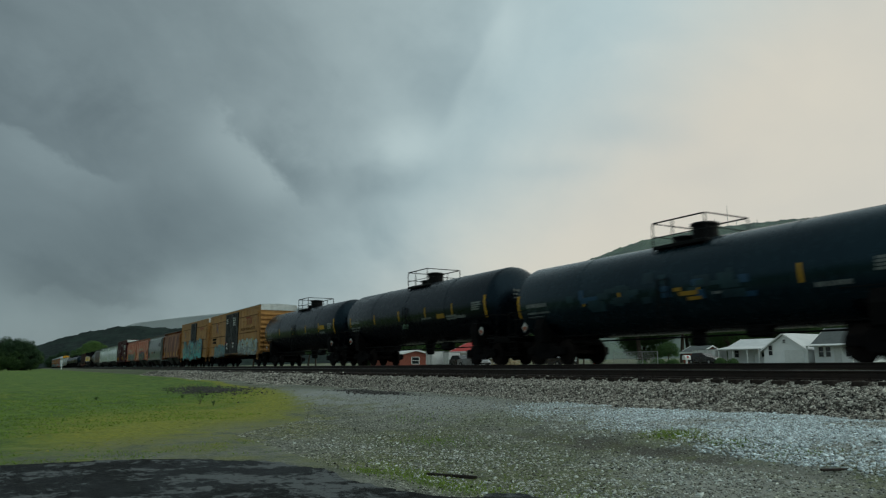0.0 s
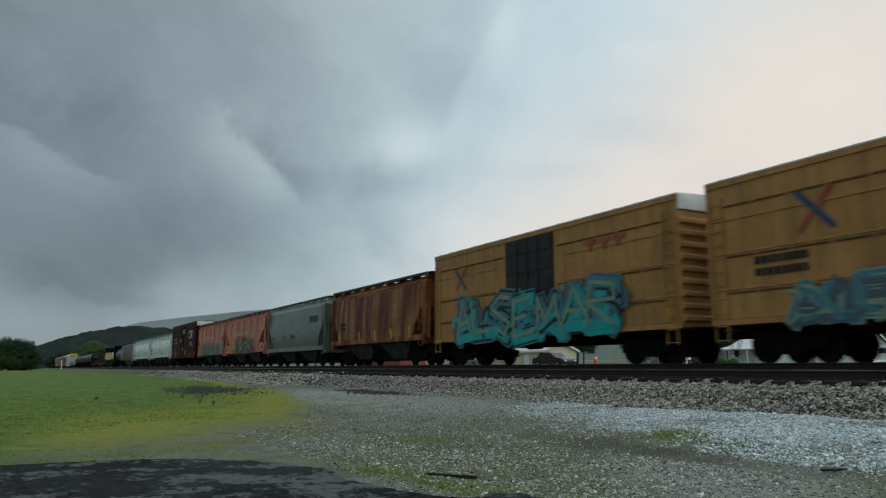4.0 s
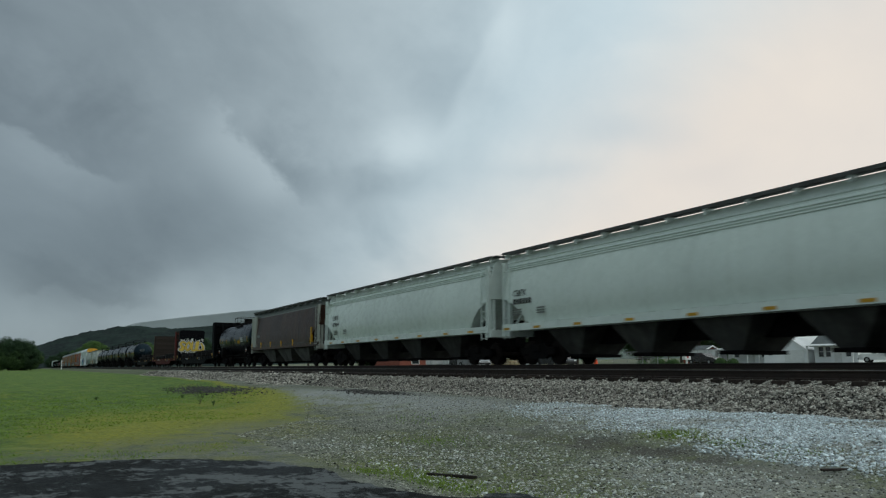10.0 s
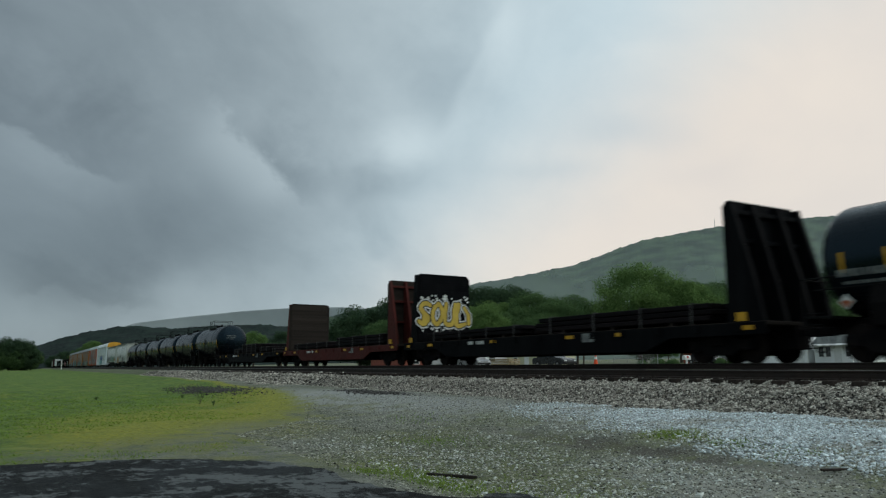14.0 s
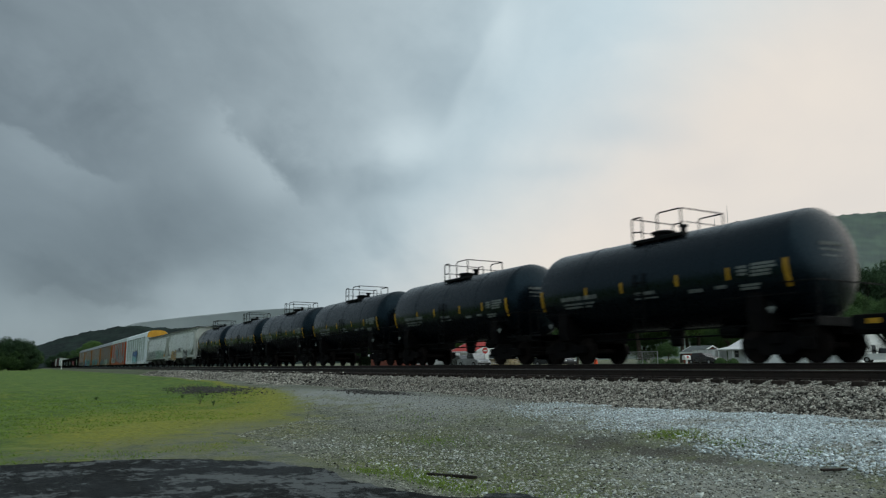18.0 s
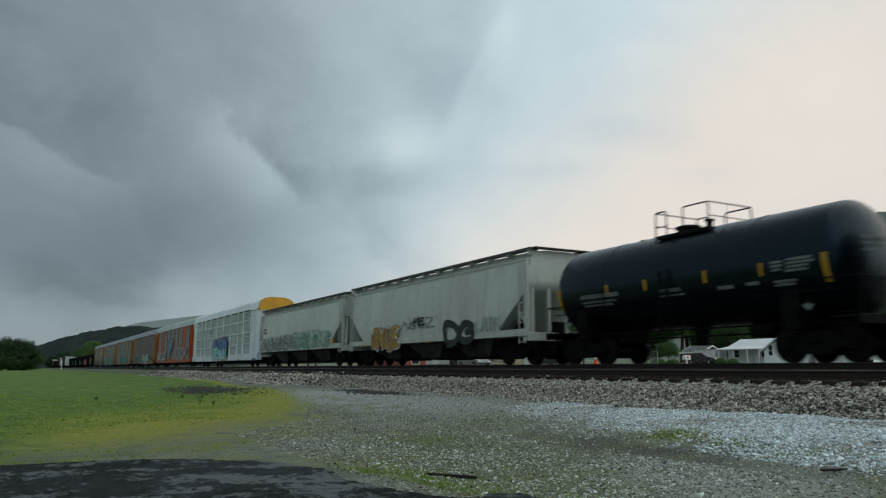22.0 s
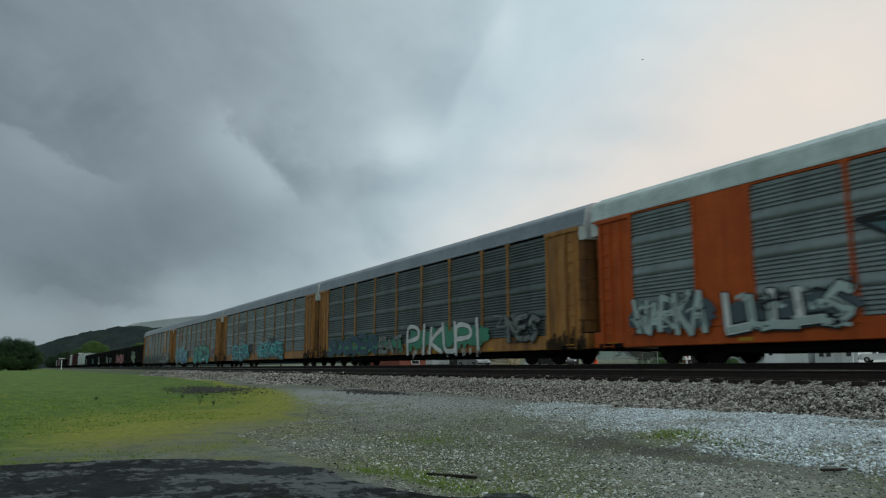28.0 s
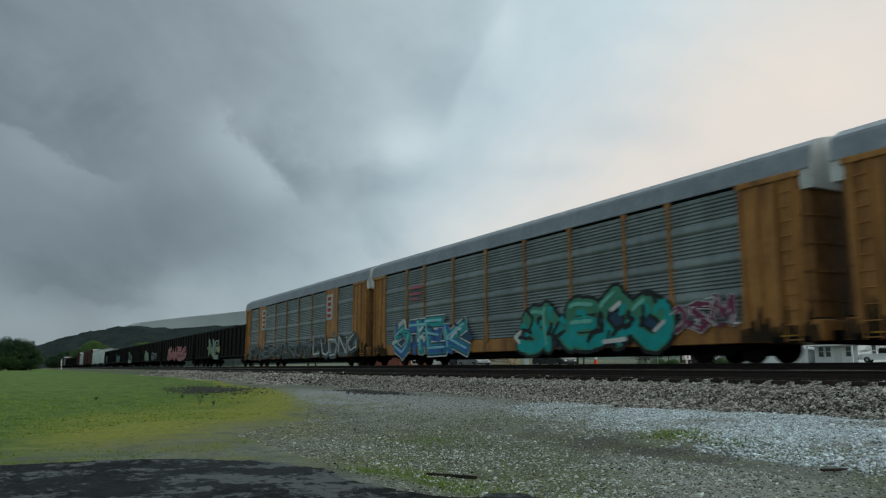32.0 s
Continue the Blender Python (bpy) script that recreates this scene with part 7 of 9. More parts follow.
        if s > 0 or cap == "cap_white":
            part("end_cap", Geo().prism(capsec, "x", s * (h - deep), s * (h + 0.03)), M[cap if s > 0 else "cap_white"], car, "painted cap over the doors")
        part("end_platform", Geo().box(s * (h - 0.10), s * (half + 0.10), -1.15, 1.15, 0.52, 0.78, 0.02).box(s * (h - 0.35), s * (h - 0.02), -y + 0.05, y - 0.05, 0.45, low + 0.10, 0.02), M["steel"], car, "grimy steel end platform")
        if paint == "tan":
            g = Geo()
            r = random.Random(int(first) + s)
            x = 0.02
            while x < 2.2:
                wide, tall = r.uniform(0.10, 0.34), r.uniform(0.05, 0.75) * (1 if x < 1.7 else 0.5)
                g.prism([(s * (h - x), low - 0.46), (s * (h - x - wide), low - 0.46), (s * (h - x - wide * 0.8), low - 0.2 + tall * 0.7), (s * (h - x - wide * 0.3), low - 0.2 + tall)], "y", -y - 0.040 - 0.001 * r.random(), -y)
                x += wide * 0.8
            part("grime_streaks", g, M["grime"], car, "black-brown grime streaks low on the doors")
        part("bracket", Geo().box(s * (h - 1.4), s * (h - 0.3), -y - 0.06, -y, low - 0.5, low - 0.34, 0.02), M["steel"], car)
    for x in (-h + 0.9, -h * 0.55, -h * 0.2, h * 0.2, h * 0.55, h - 0.9):
        part("reflector", Geo().box(x - 0.22, x + 0.22, -y - 0.042, -y - 0.028, low - 0.42, low - 0.31), M["yellow"], car, "yellow reflective mark")
    running_gear(car, half, 3.6)
    return car, h, -y - 0.06


def rack_tag(car, word, x0, x1, *rest, **more):
    tag(car, word, x0 + 0.45, x1 + 0.45, *rest, **more)


car, h, y = autorack(417.80, "rack_white", "rack_bright", "white galvanised auto rack with a yellow end cap", cap="cap_yellow", white=True)
rack_tag(car, "OUNO", -2.9, 2.6, 1.35, 2.5, y - 0.06, "g_blue", "g_navy", "g_dark", "g_blue", 69, 0.50, spikes="g_yel", sharp=False)
rack_tag(car, "SPAUM", -2.9, 2.9, 0.80, 1.75, y - 0.10, "g_sky", "g_dark", None, "g_sky", 70, 0.40, shine="g_white", sharp=False, mess=6)
rack_tag(car, "NWNW", -2.4, 3.0, 0.60, 0.95, y - 0.10, "g_white", "g_grey", None, "g_white", 74, 0.3, drips="g_gold")
part("logo_mark", stroke_geo([[(-4.6, 3.35), (-4.1, 3.75)], [(-4.6, 3.75), (-4.1, 3.35)]], 0.09, y - 0.05, 1).mesh("logo_mark", fix=False), M["red"], car, "small red painted logo")
bars(car, "g_grey", y - 0.04, h - 1.75, 4.2, 0.35, 0.12, 1, seed=71)
for q in range(5):
    bars(car, "g_grey", y - 0.04, h - 1.75, 3.9 - q * 0.24, 0.14, 0.12, 1, seed=72 + q)
car, h, y = autorack(445.28, "orange", "rack", "orange auto rack with grey panels and white graffiti", wide_post=(1, 7), cap="cap_white")
rack_tag(car, "WARKA", -12.0, -9.1, 0.90, 2.12, y - 0.05, "g_pale", "g_dark", None, "g_slate", 75, 0.30, mess=8)
rack_tag(car, "LULLS", -8.4, -4.8, 0.84, 1.95, y - 0.05, "g_white", "g_dark", "g_dark", "g_slate", 76, 0.30, second="g_pale", mess=4)
rack_tag(car, "MEKP", 1.6, 9.6, 0.78, 2.3, y - 0.05, "g_plum", "g_white", None, None, 77, 0.24, second="g_grey", mess=3)
rack_tag(car, "NU", 9.6, 11.6, 0.9, 1.7, y - 0.05, "g_grey", "g_white", None, None, 78, 0.2)
fin_at = [(-4.16, 3.30), (0.71, 3.66), (1.45, 3.16), (0.62, 3.22), (0.35, 2.28), (-0.35, 2.30), (-1.02, 1.42), (-2.33, 2.20)]
fin = Geo().add([(x, y - 0.04, z) for x, z in fin_at], [tuple(range(8))])
part("sprayed_fin", fin.mesh("sprayed_fin", fix=False), M["g_fin"], car, "dim blue-grey sprayed fin shape")
part("sprayed_fin_line", stroke_geo([[(-4.16, 3.30), (0.71, 3.66), (1.45, 3.16)], [(-4.16, 3.30), (-1.02, 1.42)], [(-4.1, 3.25), (0.2, 3.05)], [(0.6, 3.5), (1.4, 3.2)], [(-1.0, 1.5), (-0.3, 2.3), (0.35, 2.3)], [(-0.9, 1.9), (-0.3, 3.0)]], 0.09, y - 0.046, 1, 0.0, True).mesh("sprayed_fin_line", fix=False), M["g_dark"], car)
car, h, y = autorack(473.00, "tan", "rack_dark", "tan auto rack with dark grey panels and white graffiti", cap="cap_white")
rack_tag(car, "PIKUPI", -0.45, 6.9, 0.50, 2.05, y - 0.05, "g_white", "g_dark", None, "g_green", 80, 0.17, slack=0.03, drips="g_white", sharp=False)
rack_tag(car, "SOODER", -11.7, -4.2, 0.66, 1.6, y - 0.05, "g_navy", "g_dark", "g_green", "g_green", 81, 0.26, mess=6, sharp=False)
rack_tag(car, "EAT", -3.9, -1.2, 0.66, 1.55, y - 0.05, "g_grey", "g_dark", None, "g_green", 82, 0.22, mess=5)
rack_tag(car, "NES", 8.5, 10.6, 0.9, 1.9, y - 0.05, "g_grey", "g_dark", "g_dark", None, 83, 0.26, mess=6)
rack_tag(car, "ZN", 7.6, 9.0, 1.45, 1.95, y - 0.05, "g_grey", "g_grey", None, None, 84, 0.1)
car, h, y = autorack(500.82, "tan", "rack", "tan auto rack with grey panels and turquoise graffiti", cap="cap_white")
rack_tag(car, "SEHEGA", -9.2, -3.4, 0.60, 1.95, y - 0.05, "g_teal", "g_dark", None, "g_steel", 85, 0.28, second="g_steel", mess=6, shine="g_sky", spikes="g_teal")
rack_tag(car, "OC", -3.6, -2.4, 1.2, 1.9, y - 0.05, "g_dark", "g_dark", None, None, 95, 0.3)
rack_tag(car, "WESORGE", -0.5, 6.4, 0.66, 1.85, y - 0.05, "g_teal", "g_dark", None, "g_teal", 86, 0.26, shine="g_sky", second="g_steel", mess=14, spikes="g_mint")
rack_tag(car, "OO", 2.6, 4.2, 1.65, 2.1, y - 0.045, "g_dark", "g_dark", None, None, 96, 0.5)
part("logo_mark", stroke_geo([[(-6.9, 3.05), (-6.3, 3.62)], [(-6.6, 3.05), (-6.05, 3.55)], [(-6.3, 3.05), (-5.85, 3.45)]], 0.12, y - 0.05, 1, 0.0, True).mesh("logo_mark", fix=False), M["g_dark"], car, "dark slanted logo stripes")
part("logo_mark", stroke_geo([[(-5.75, 3.05), (-5.55, 3.6), (-5.3, 3.08), (-5.1, 3.62)], [(-4.55, 3.58), (-4.95, 3.5), (-4.6, 3.28), (-5.0, 3.1)]], 0.15, y - 0.05, 1, 0.0, True).mesh("logo_mark", fix=False), M["g_dark"], car, "dark painted logo")
car, h, y = autorack(528.58, "tan", "rack", "tan auto rack with grey panels and green graffiti", cap="cap_white")
rack_tag(car, "OTEK", -10.7, -3.3, 0.55, 2.05, y - 0.05, "g_teal", "g_navy", "g_white", "g_navy", 88, 0.30, second="g_blue", mess=6, shine="g_sky")
rack_tag(car, "SNEBO", 0.8, 8.4, 0.60, 2.16, y - 0.05, "g_green", "g_dark", "g_dark", "g_navy", 89, 0.34, slack=0.05, shine="g_mint", second="g_teal", mess=8, sharp=False)
part("sprayed_patch", stroke_geo([[(1.1, 1.25), (0.75, 1.05), (1.0, 0.85)], [(8.2, 1.0), (8.6, 1.25)], [(6.3, 1.75), (6.7, 1.95)], [(5.9, 0.72), (6.9, 0.78)]], 0.14, y - 0.095, 4).mesh("sprayed_patch", fix=False), M["g_white"], car, "white sprayed highlights")
rack_tag(car, "OSM", 8.3, 10.8, 0.95, 1.8, y - 0.05, "g_plum", "g_white", None, None, 90, 0.20, mess=6)
plates(car, "logo_bar", "g_rose", y - 0.05, ((-8.6, -7.2, 3.75, 3.9), (-8.6, -7.3, 3.45, 3.58), (-8.5, -7.6, 3.2, 3.3)), "faded red painted logo")
car, h, y = autorack(556.25, "tan", "rack", "tan auto rack with red and white name panels and grey graffiti", wide_post=(1, 7), cap="cap_white")
for x in (-7.5, 7.5):
    part("name_panel", Geo().box(x - 0.5, x + 0.5, y - 0.012, y + 0.05, 2.9, 4.5, 0.004), M["g_pale"], car, "faded white name panel")
    for q in range(4):
        part("logo_bar", Geo().box(x - 0.3, x + 0.3, y - 0.02, y, 3.05 + q * 0.36, 3.27 + q * 0.36), M["red"], car, "red painted letters drawn as plain bars")
rack_tag(car, "SOWERGANOW", -12.2, 4.0, 0.58, 1.58, y - 0.05, "g_slate", "g_dark", None, "g_dark", 92, 0.24, second="g_dark", mess=16, shine="g_grey")
rack_tag(car, "LUDNO", 4.5, 12.0, 0.58, 1.90, y - 0.05, "g_grey", "g_dark", None, "g_dark", 93, 0.24, second="g_slate", mess=12, shine="g_white")


# ---- flat cars with bulkheads and steel loads ----
def flatcar(front, rear, key, label, bulkheads=True, load_top=1.85, tall=4.55, plank=False, low_load=False):
    car, half = car_thing("flat_car", front, rear, label)
    y, deck = 1.52, 1.10
    h = half
    part("deck", Geo().box(-h, h, -y, y, deck - 0.10, deck, 0.01), M["wood"], car, "worn plank deck")
    for sy in (-1, 1):
        web = [(-h, deck - 0.02), (h, deck - 0.02), (h, deck - 0.34), (h - 3.4, deck - 0.36), (h - 4.4, deck - 0.74), (-h + 4.4, deck - 0.74), (-h + 3.4, deck - 0.36), (-h, deck - 0.34)]
        part("side_sill", Geo().prism(web, "y", sy * y - 0.04 * sy, sy * (y + 0.02)), M[key], car)
    n = 14
    for i in range(n):
        x = -h + 0.8 + i * (2 * h - 1.6) / (n - 1)
        part("stake_pocket", Geo().box(x - 0.08, x + 0.08, -y - 0.07, -y, deck - 0.26, deck - 0.02, 0.01), M[key], car)
    for i, x in enumerate((-h + 0.6, -h + 2.8, -2.4, 2.6, 5.2, h - 0.6)):
        if abs(x) < h:
            part("reflector", Geo().box(x - 0.22, x + 0.22, -y - 0.035, -y - 0.02, deck - 0.22, deck - 0.10), M["yellow"], car, "yellow reflective mark")
    bars(car, "white", -y - 0.02, -4.4, deck - 0.24, 1.3, 0.14, 1, seed=int(front))
    plates(car, "data_panel", "fade", -y - 0.022, ((3.3, 3.9, deck - 0.36, deck - 0.06),))
    part("centre_sill", Geo().box(-half, half, -0.3, 0.3, 0.36, deck - 0.1, 0.01), M["steel"], car)
    part("brake_rigging", Geo().box(-5.0, 5.0, -0.9, 0.9, 0.34, 0.60, 0.03), M["steel"], car)
    if bulkheads:
        for s in (-1, 1):
            xi = s * (h - (1.2 if s > 0 else 1.38))   # inner face
            b = part("bulkhead", Geo().prism([(-y + 0.18, tall), (-y, tall - 0.2), (-y, deck), (y, deck), (y, tall - 0.2), (y - 0.18, tall)], "x", xi, xi + s * 0.12), M[key if not plank else "wood"], car, "tall end bulkhead")
            for q in range(9):
                z0 = deck + 0.05 + q * (tall - deck - 0.15) / 9
                part("bulkhead_plank", Geo().box(xi - s * 0.035, xi, -y + 0.12, y - 0.12, z0, z0 + (tall - deck) / 9 - 0.019, 0.004), M["wood" if plank else key], b)
            foot = 1.15 if s > 0 else 0.72
            for yy in (-y + 0.07, -0.55, 0.55, y - 0.07):
                prof = [(xi + s * 0.12, deck), (xi + s * foot, deck), (xi + s * foot * 0.8, deck + 1.1), (xi + s * 0.28, tall - 0.05), (xi + s * 0.12, tall - 0.05)]
                part("bulkhead_brace", Geo().prism(prof, "y", yy - 0.07, yy + 0.07), M[key], b)
            for z in (deck + 1.2, deck + 2.3, tall - 0.35):
                part("bulkhead_rail", Geo().box(xi + s * 0.12, xi + s * 0.30, -y + 0.05, y - 0.05, z - 0.06, z + 0.06, 0.01), M[key], b)
            part("reflector", Geo().box(s * (h - 0.75) - 0.17, s * (h - 0.75) + 0.17, -y - 0.04, -y - 0.02, deck + 0.02, deck + 0.26), M["yellow"], car, "yellow reflective mark")
    # bundles of dark steel sections strapped to the deck
    r = random.Random(int(front))
    x0, x1 = (-h + 1.8, h - 1.8) if bulkheads else (-h + 1.2, h - 3.2)
    mid = (x0 + x1) / 2
    stacks = ((-5.4, -2.7, 1.4), (-2.6, 3.0, 1.84), (3.1, 6.9, 1.5), (7.0, 8.7, 1.25)) if low_load else ((x0, mid - 0.3, load_top), (mid + 0.2, x1, load_top * 1.06))
    for a, b, t in stacks:
        z = deck + 0.12
        for q in (0.2, 0.5, 0.8):
            part("dunnage", Geo().box(a + (b - a) * q - 0.06, a + (b - a) * q + 0.06, -1.3, 1.3, deck, deck + 0.12, 0.008), M["wood"], car)
        while z < t:
            for j in range(4):
                d0, d1 = r.uniform(0, 0.5), r.uniform(0, 0.5)
                part("steel_beam", Geo().box(a + d0, b - d1, -1.32 + j * 0.66, -1.32 + j * 0.66 + 0.6, z, z + 0.15, 0.02), M["load"], car)
            z += 0.175
        for q in (0.12, 0.4, 0.66, 0.9) if b - a > 5 else (0.3, 0.7):
            x = a + (b - a) * q
            part("strap", Geo().prism([(-1.36, deck), (-1.36, z + 0.01), (1.36, z + 0.01), (1.36, deck), (1.34, deck), (1.34, z - 0.01), (-1.34, z - 0.01), (-1.34, deck)], "x", x - 0.03, x + 0.03), M["strap"], car)
    running_gear(car, half, 1.95)
    return car, h, -y


car, h, y = flatcar(237.9, 260.2, "bulk_black", "black bulkhead flat car loaded with dark steel, graffiti on its bulkhead", load_top=1.52)
# the piece on the inner face of the rear bulkhead, which faces the way the train rolls
holder = part("graffiti", Geo().box(-h + 1.50, -h + 1.505, -1.3, 1.3, 1.9, 1.95), M["g_dark"], car, "sprayed graffiti piece")
rs = random.Random(17)
soul = [smooth_line([(-1.42 + 0.72 * i + 0.62 * p + 0.12 * (q - 0.5), 2.02 + 1.05 * q) for p, q in s]) for i, ch_ in enumerate("SOUL") for s in STROKES[ch_]]
soul += [[(-1.40, 2.75), (-1.15, 2.45), (-1.2, 2.15)], [(1.15, 2.9), (1.38, 2.55), (1.40, 2.1)]]
specks = [[(x, z), (x + 0.03, z + 0.03)] for x, z in ((rs.uniform(-1.42, 1.42), rs.choice((rs.uniform(1.65, 2.0), rs.uniform(3.1, 3.45)))) for i in range(34))]
runs = [[(x, 2.0), (x, 2.0 - rs.uniform(0.15, 0.6))] for x in (-0.75, -0.2, 0.0, 0.3, 0.75)]
star = [[(-0.12, 3.32), (0.12, 3.32)], [(0.0, 3.2), (0.0, 3.5)]]
for name, key, lines, wd, off in (("graffiti_halo", "g_white", soul, 0.42, 0.006), ("graffiti_splatter", "g_white", specks + star, 0.09, 0.008), ("graffiti_run", "g_grey", runs, 0.06, 0.007),
                                  ("graffiti_outline", "g_dark", soul, 0.30, 0.012), ("graffiti_fill", "g_yel", soul, 0.20, 0.018)):
    g = stroke_geo(lines, wd, 0.0, 95, 0.012)
    g.v = [(-h + 1.49 + off - yy, x, z) for x, yy, z in g.v]
    part(name, g.mesh(name, fix=False), M[key], holder, kind="stuff")
car, h, y = flatcar(260.2, 280.65, "bulk_red", "oxide red bulkhead flat car with plank-faced bulkheads and steel load", plank=True, load_top=1.52)
car, h, y = flatcar(280.65, 300.9, "bulk_black", "black flat car loaded with strapped dark steel sections", bulkheads=False, load_top=2.0, low_load=True)


# ---- gondolas and the far tail of the train ----
def gondola(front, rear, key, label, top=3.55, patches=()):
    car, half = car_thing("gondola", front, rear, label)
    h, y, low = half - 0.1, 1.5, 0.95
    for sy in (-1, 1):
        part("side_wall", Geo().box(-h, h, sy * y - 0.04, sy * y + 0.04, low, top, 0.012), M[key], car)
        part("top_rail", Geo().box(-h, h, sy * y - 0.09, sy * y + 0.09, top - 0.06, top + 0.12, 0.02), M[key], car)
        part("side_sill", Geo().box(-h, h, sy * y - 0.09, sy * y + 0.09, low - 0.12, low + 0.10, 0.02), M[key], car)
    for s in (-1, 1):
        part("end_wall", Geo().box(s * h - 0.05, s * h + 0.05, -y, y, low, top, 0.012), M[key], car)
    part("floor", Geo().box(-h, h, -y, y, low - 0.1, low), M["steel"], car)
    n = 15
    for i in range(n):
        x = -h + 0.1 + i * (2 * h - 0.2) / (n - 1)
        part("side_rib", Geo().box(x - 0.09, x + 0.09, -y - 0.14, -y - 0.02, low, top, 0.02), M[key], car)
    part("scrap_load", Geo().prism([(-h + 0.2, low), (h - 0.2, low), (h - 0.8, top - 0.5), (0.5, top - 0.2), (-h + 1.0, top - 0.55)], "y", -y + 0.06, y - 0.06), M["load"], car)
    for word, x0, x1, z0, z1, fill, back in patches:
        tag(car, word, x0, x1, z0, z1, -y - 0.15, fill, "gondola", None, back, len(word), 0.30, mess=4)
    running_gear(car, half, 1.9)
    return car


PAT = ((("NE", -3.1, 1.5, 0.95, 2.6, "g_sage", "g_lime"),), (("SAMES", -5.5, 7.2, 0.85, 2.5, "g_rose", "g_rose"),), (("GR", -5.4, -1.1, 0.95, 2.3, "g_sage", "g_slate"), ("OT", 1.8, 7.2, 0.95, 2.0, "g_slate", "g_slate")),
       (("L", -4.5, -0.5, 0.95, 2.6, "g_pale", "g_slate"),), (("WO", -4.0, 2.2, 0.95, 2.3, "g_steel", "g_slate"),), (("SN", -5.0, -2.0, 1.2, 2.4, "g_slate", "g_slate"),))
ENDS = (580.7, 603.6, 626.7, 648.2, 669.7, 691.2, 712.7)
for i in range(6):
    gondola(ENDS[i], ENDS[i + 1], "gondola", "black open gondola with sprayed graffiti on its side", patches=PAT[i])
for i in range(2):
    hopper(712.7 + 18.5 * i, 731.2 + 18.5 * i, "white_car", "pale covered hopper far down the train")
boxcar(749.7, 768.0, "cn", "dark red boxcar far down the train")
boxcar(768.0, 786.3, "cn", "dark red boxcar far down the train")
hopper(786.3, 804.5, "dirty_white", "pale covered hopper far down the train")
boxcar(804.5, 822.5, "cn", "dark red boxcar far down the train")
for i in range(4):
    gondola(822.5 + 20 * i, 842.5 + 20 * i, "gondola", "dark open gondola far down the train")
hopper(902.5, 921, "rust_brown", "brown covered hopper far down the train")
boxcar(921, 939, "cn", "dark red boxcar far down the train")
hopper(939, 957, "grey", "grey covered hopper far down the train")


# ---- beyond the tracks: trees, houses, street things ----
def gz(x, y):
    return float(ground_height(np.array(float(x)), np.array(float(y))))


def tree_meshes(name, seed, clumps, leaves, spread, key, leaf=0.30, skirt=0.0):
    """A tree about 1 m tall units scaled later: built 12 m tall, trunk, limbs and a ragged crown."""
    r = random.Random(seed)
    g = Geo()
    H = 12.0

    def limb(p, q, r0, r1, n=7):
        p, q = Vector(p), Vector(q)
        d = (q - p).normalized()
        a = d.orthogonal().normalized()
        b = d.cross(a)
        vs = []
        for o, rr in ((p, r0), (q, r1)):
            vs += [o + rr * (math.cos(t) * a + math.sin(t) * b) for t in (2 * math.pi * i / n for i in range(n))]
        g.add(vs, [tuple(range(n))[::-1], tuple(range(n, 2 * n))] + [(i, (i + 1) % n, n + (i + 1) % n, n + i) for i in range(n)])

    top = (r.uniform(-0.4, 0.4), r.uniform(-0.4, 0.4), H * 0.34)
    limb((0, 0, -0.4), top, 0.30, 0.20, 9)
    tips = []
    for i in range(9):
        a = i * 2.4 + r.uniform(-0.4, 0.4)
        rad = spread * r.uniform(0.35, 0.85)
        z = H * r.uniform(0.45, 0.74)
        elbow = (top[0] + math.cos(a) * rad * 0.45, top[1] + math.sin(a) * rad * 0.45, top[2] + (z - top[2]) * 0.5)
        tip = (math.cos(a) * rad, math.sin(a) * rad, z)
        limb(top, elbow, 0.15, 0.09, 6)
        limb(elbow, tip, 0.09, 0.03, 5)
        tips += [elbow, tip]
    wood = g.mesh(name + "_trunk")
    wood.materials.append(M["bark"])
    nr = np.random.default_rng(seed)
    C, R = [], []
    for i in range(clumps):
        a, b = nr.uniform(0, 6.28), nr.uniform(-0.75 - 0.25 * (skirt > 0), 1.0)
        k = nr.uniform(0.45, 0.92) ** 0.5
        ring = math.sqrt(max(0.0, 1 - b * b))
        C.append((math.cos(a) * ring * spread * k * nr.uniform(0.8, 1.12), math.sin(a) * ring * spread * k * nr.uniform(0.8, 1.12), H * (0.60 - 0.12 * skirt) + b * H * (0.37 + 0.10 * skirt) * k))
        R.append(nr.uniform(1.0, 1.75))
    C, R = np.array(C), np.array(R)
    n = clumps * leaves
    ci = np.repeat(np.arange(clumps), leaves)
    d = nr.normal(0, 1, (n, 3))
    d /= np.linalg.norm(d, axis=1)[:, None]
    P = C[ci] + d * (R[ci] * nr.uniform(0.45, 1.0, n) ** 0.6)[:, None] * np.array((1, 1, 0.75))
    u = nr.normal(0, 1, (n, 3))
    u /= np.linalg.norm(u, axis=1)[:, None]
    v = np.cross(d, u)
    v /= np.linalg.norm(v, axis=1)[:, None] + 1e-9
    u = np.cross(v, d) * 0.75 + d * 0.35
    s = (leaf * nr.uniform(0.6, 1.3, n))[:, None]
    V = np.stack([P - u * s * 0.5, P + v * s * 0.32, P + u * s * 0.5, P - v * s * 0.32], 1).reshape(-1, 3)
    F = np.arange(n * 4).reshape(-1, 4)
    crown = bulk_mesh(name + "_crown", V, F)
    crown.materials.append(M[key])
    return wood, crown


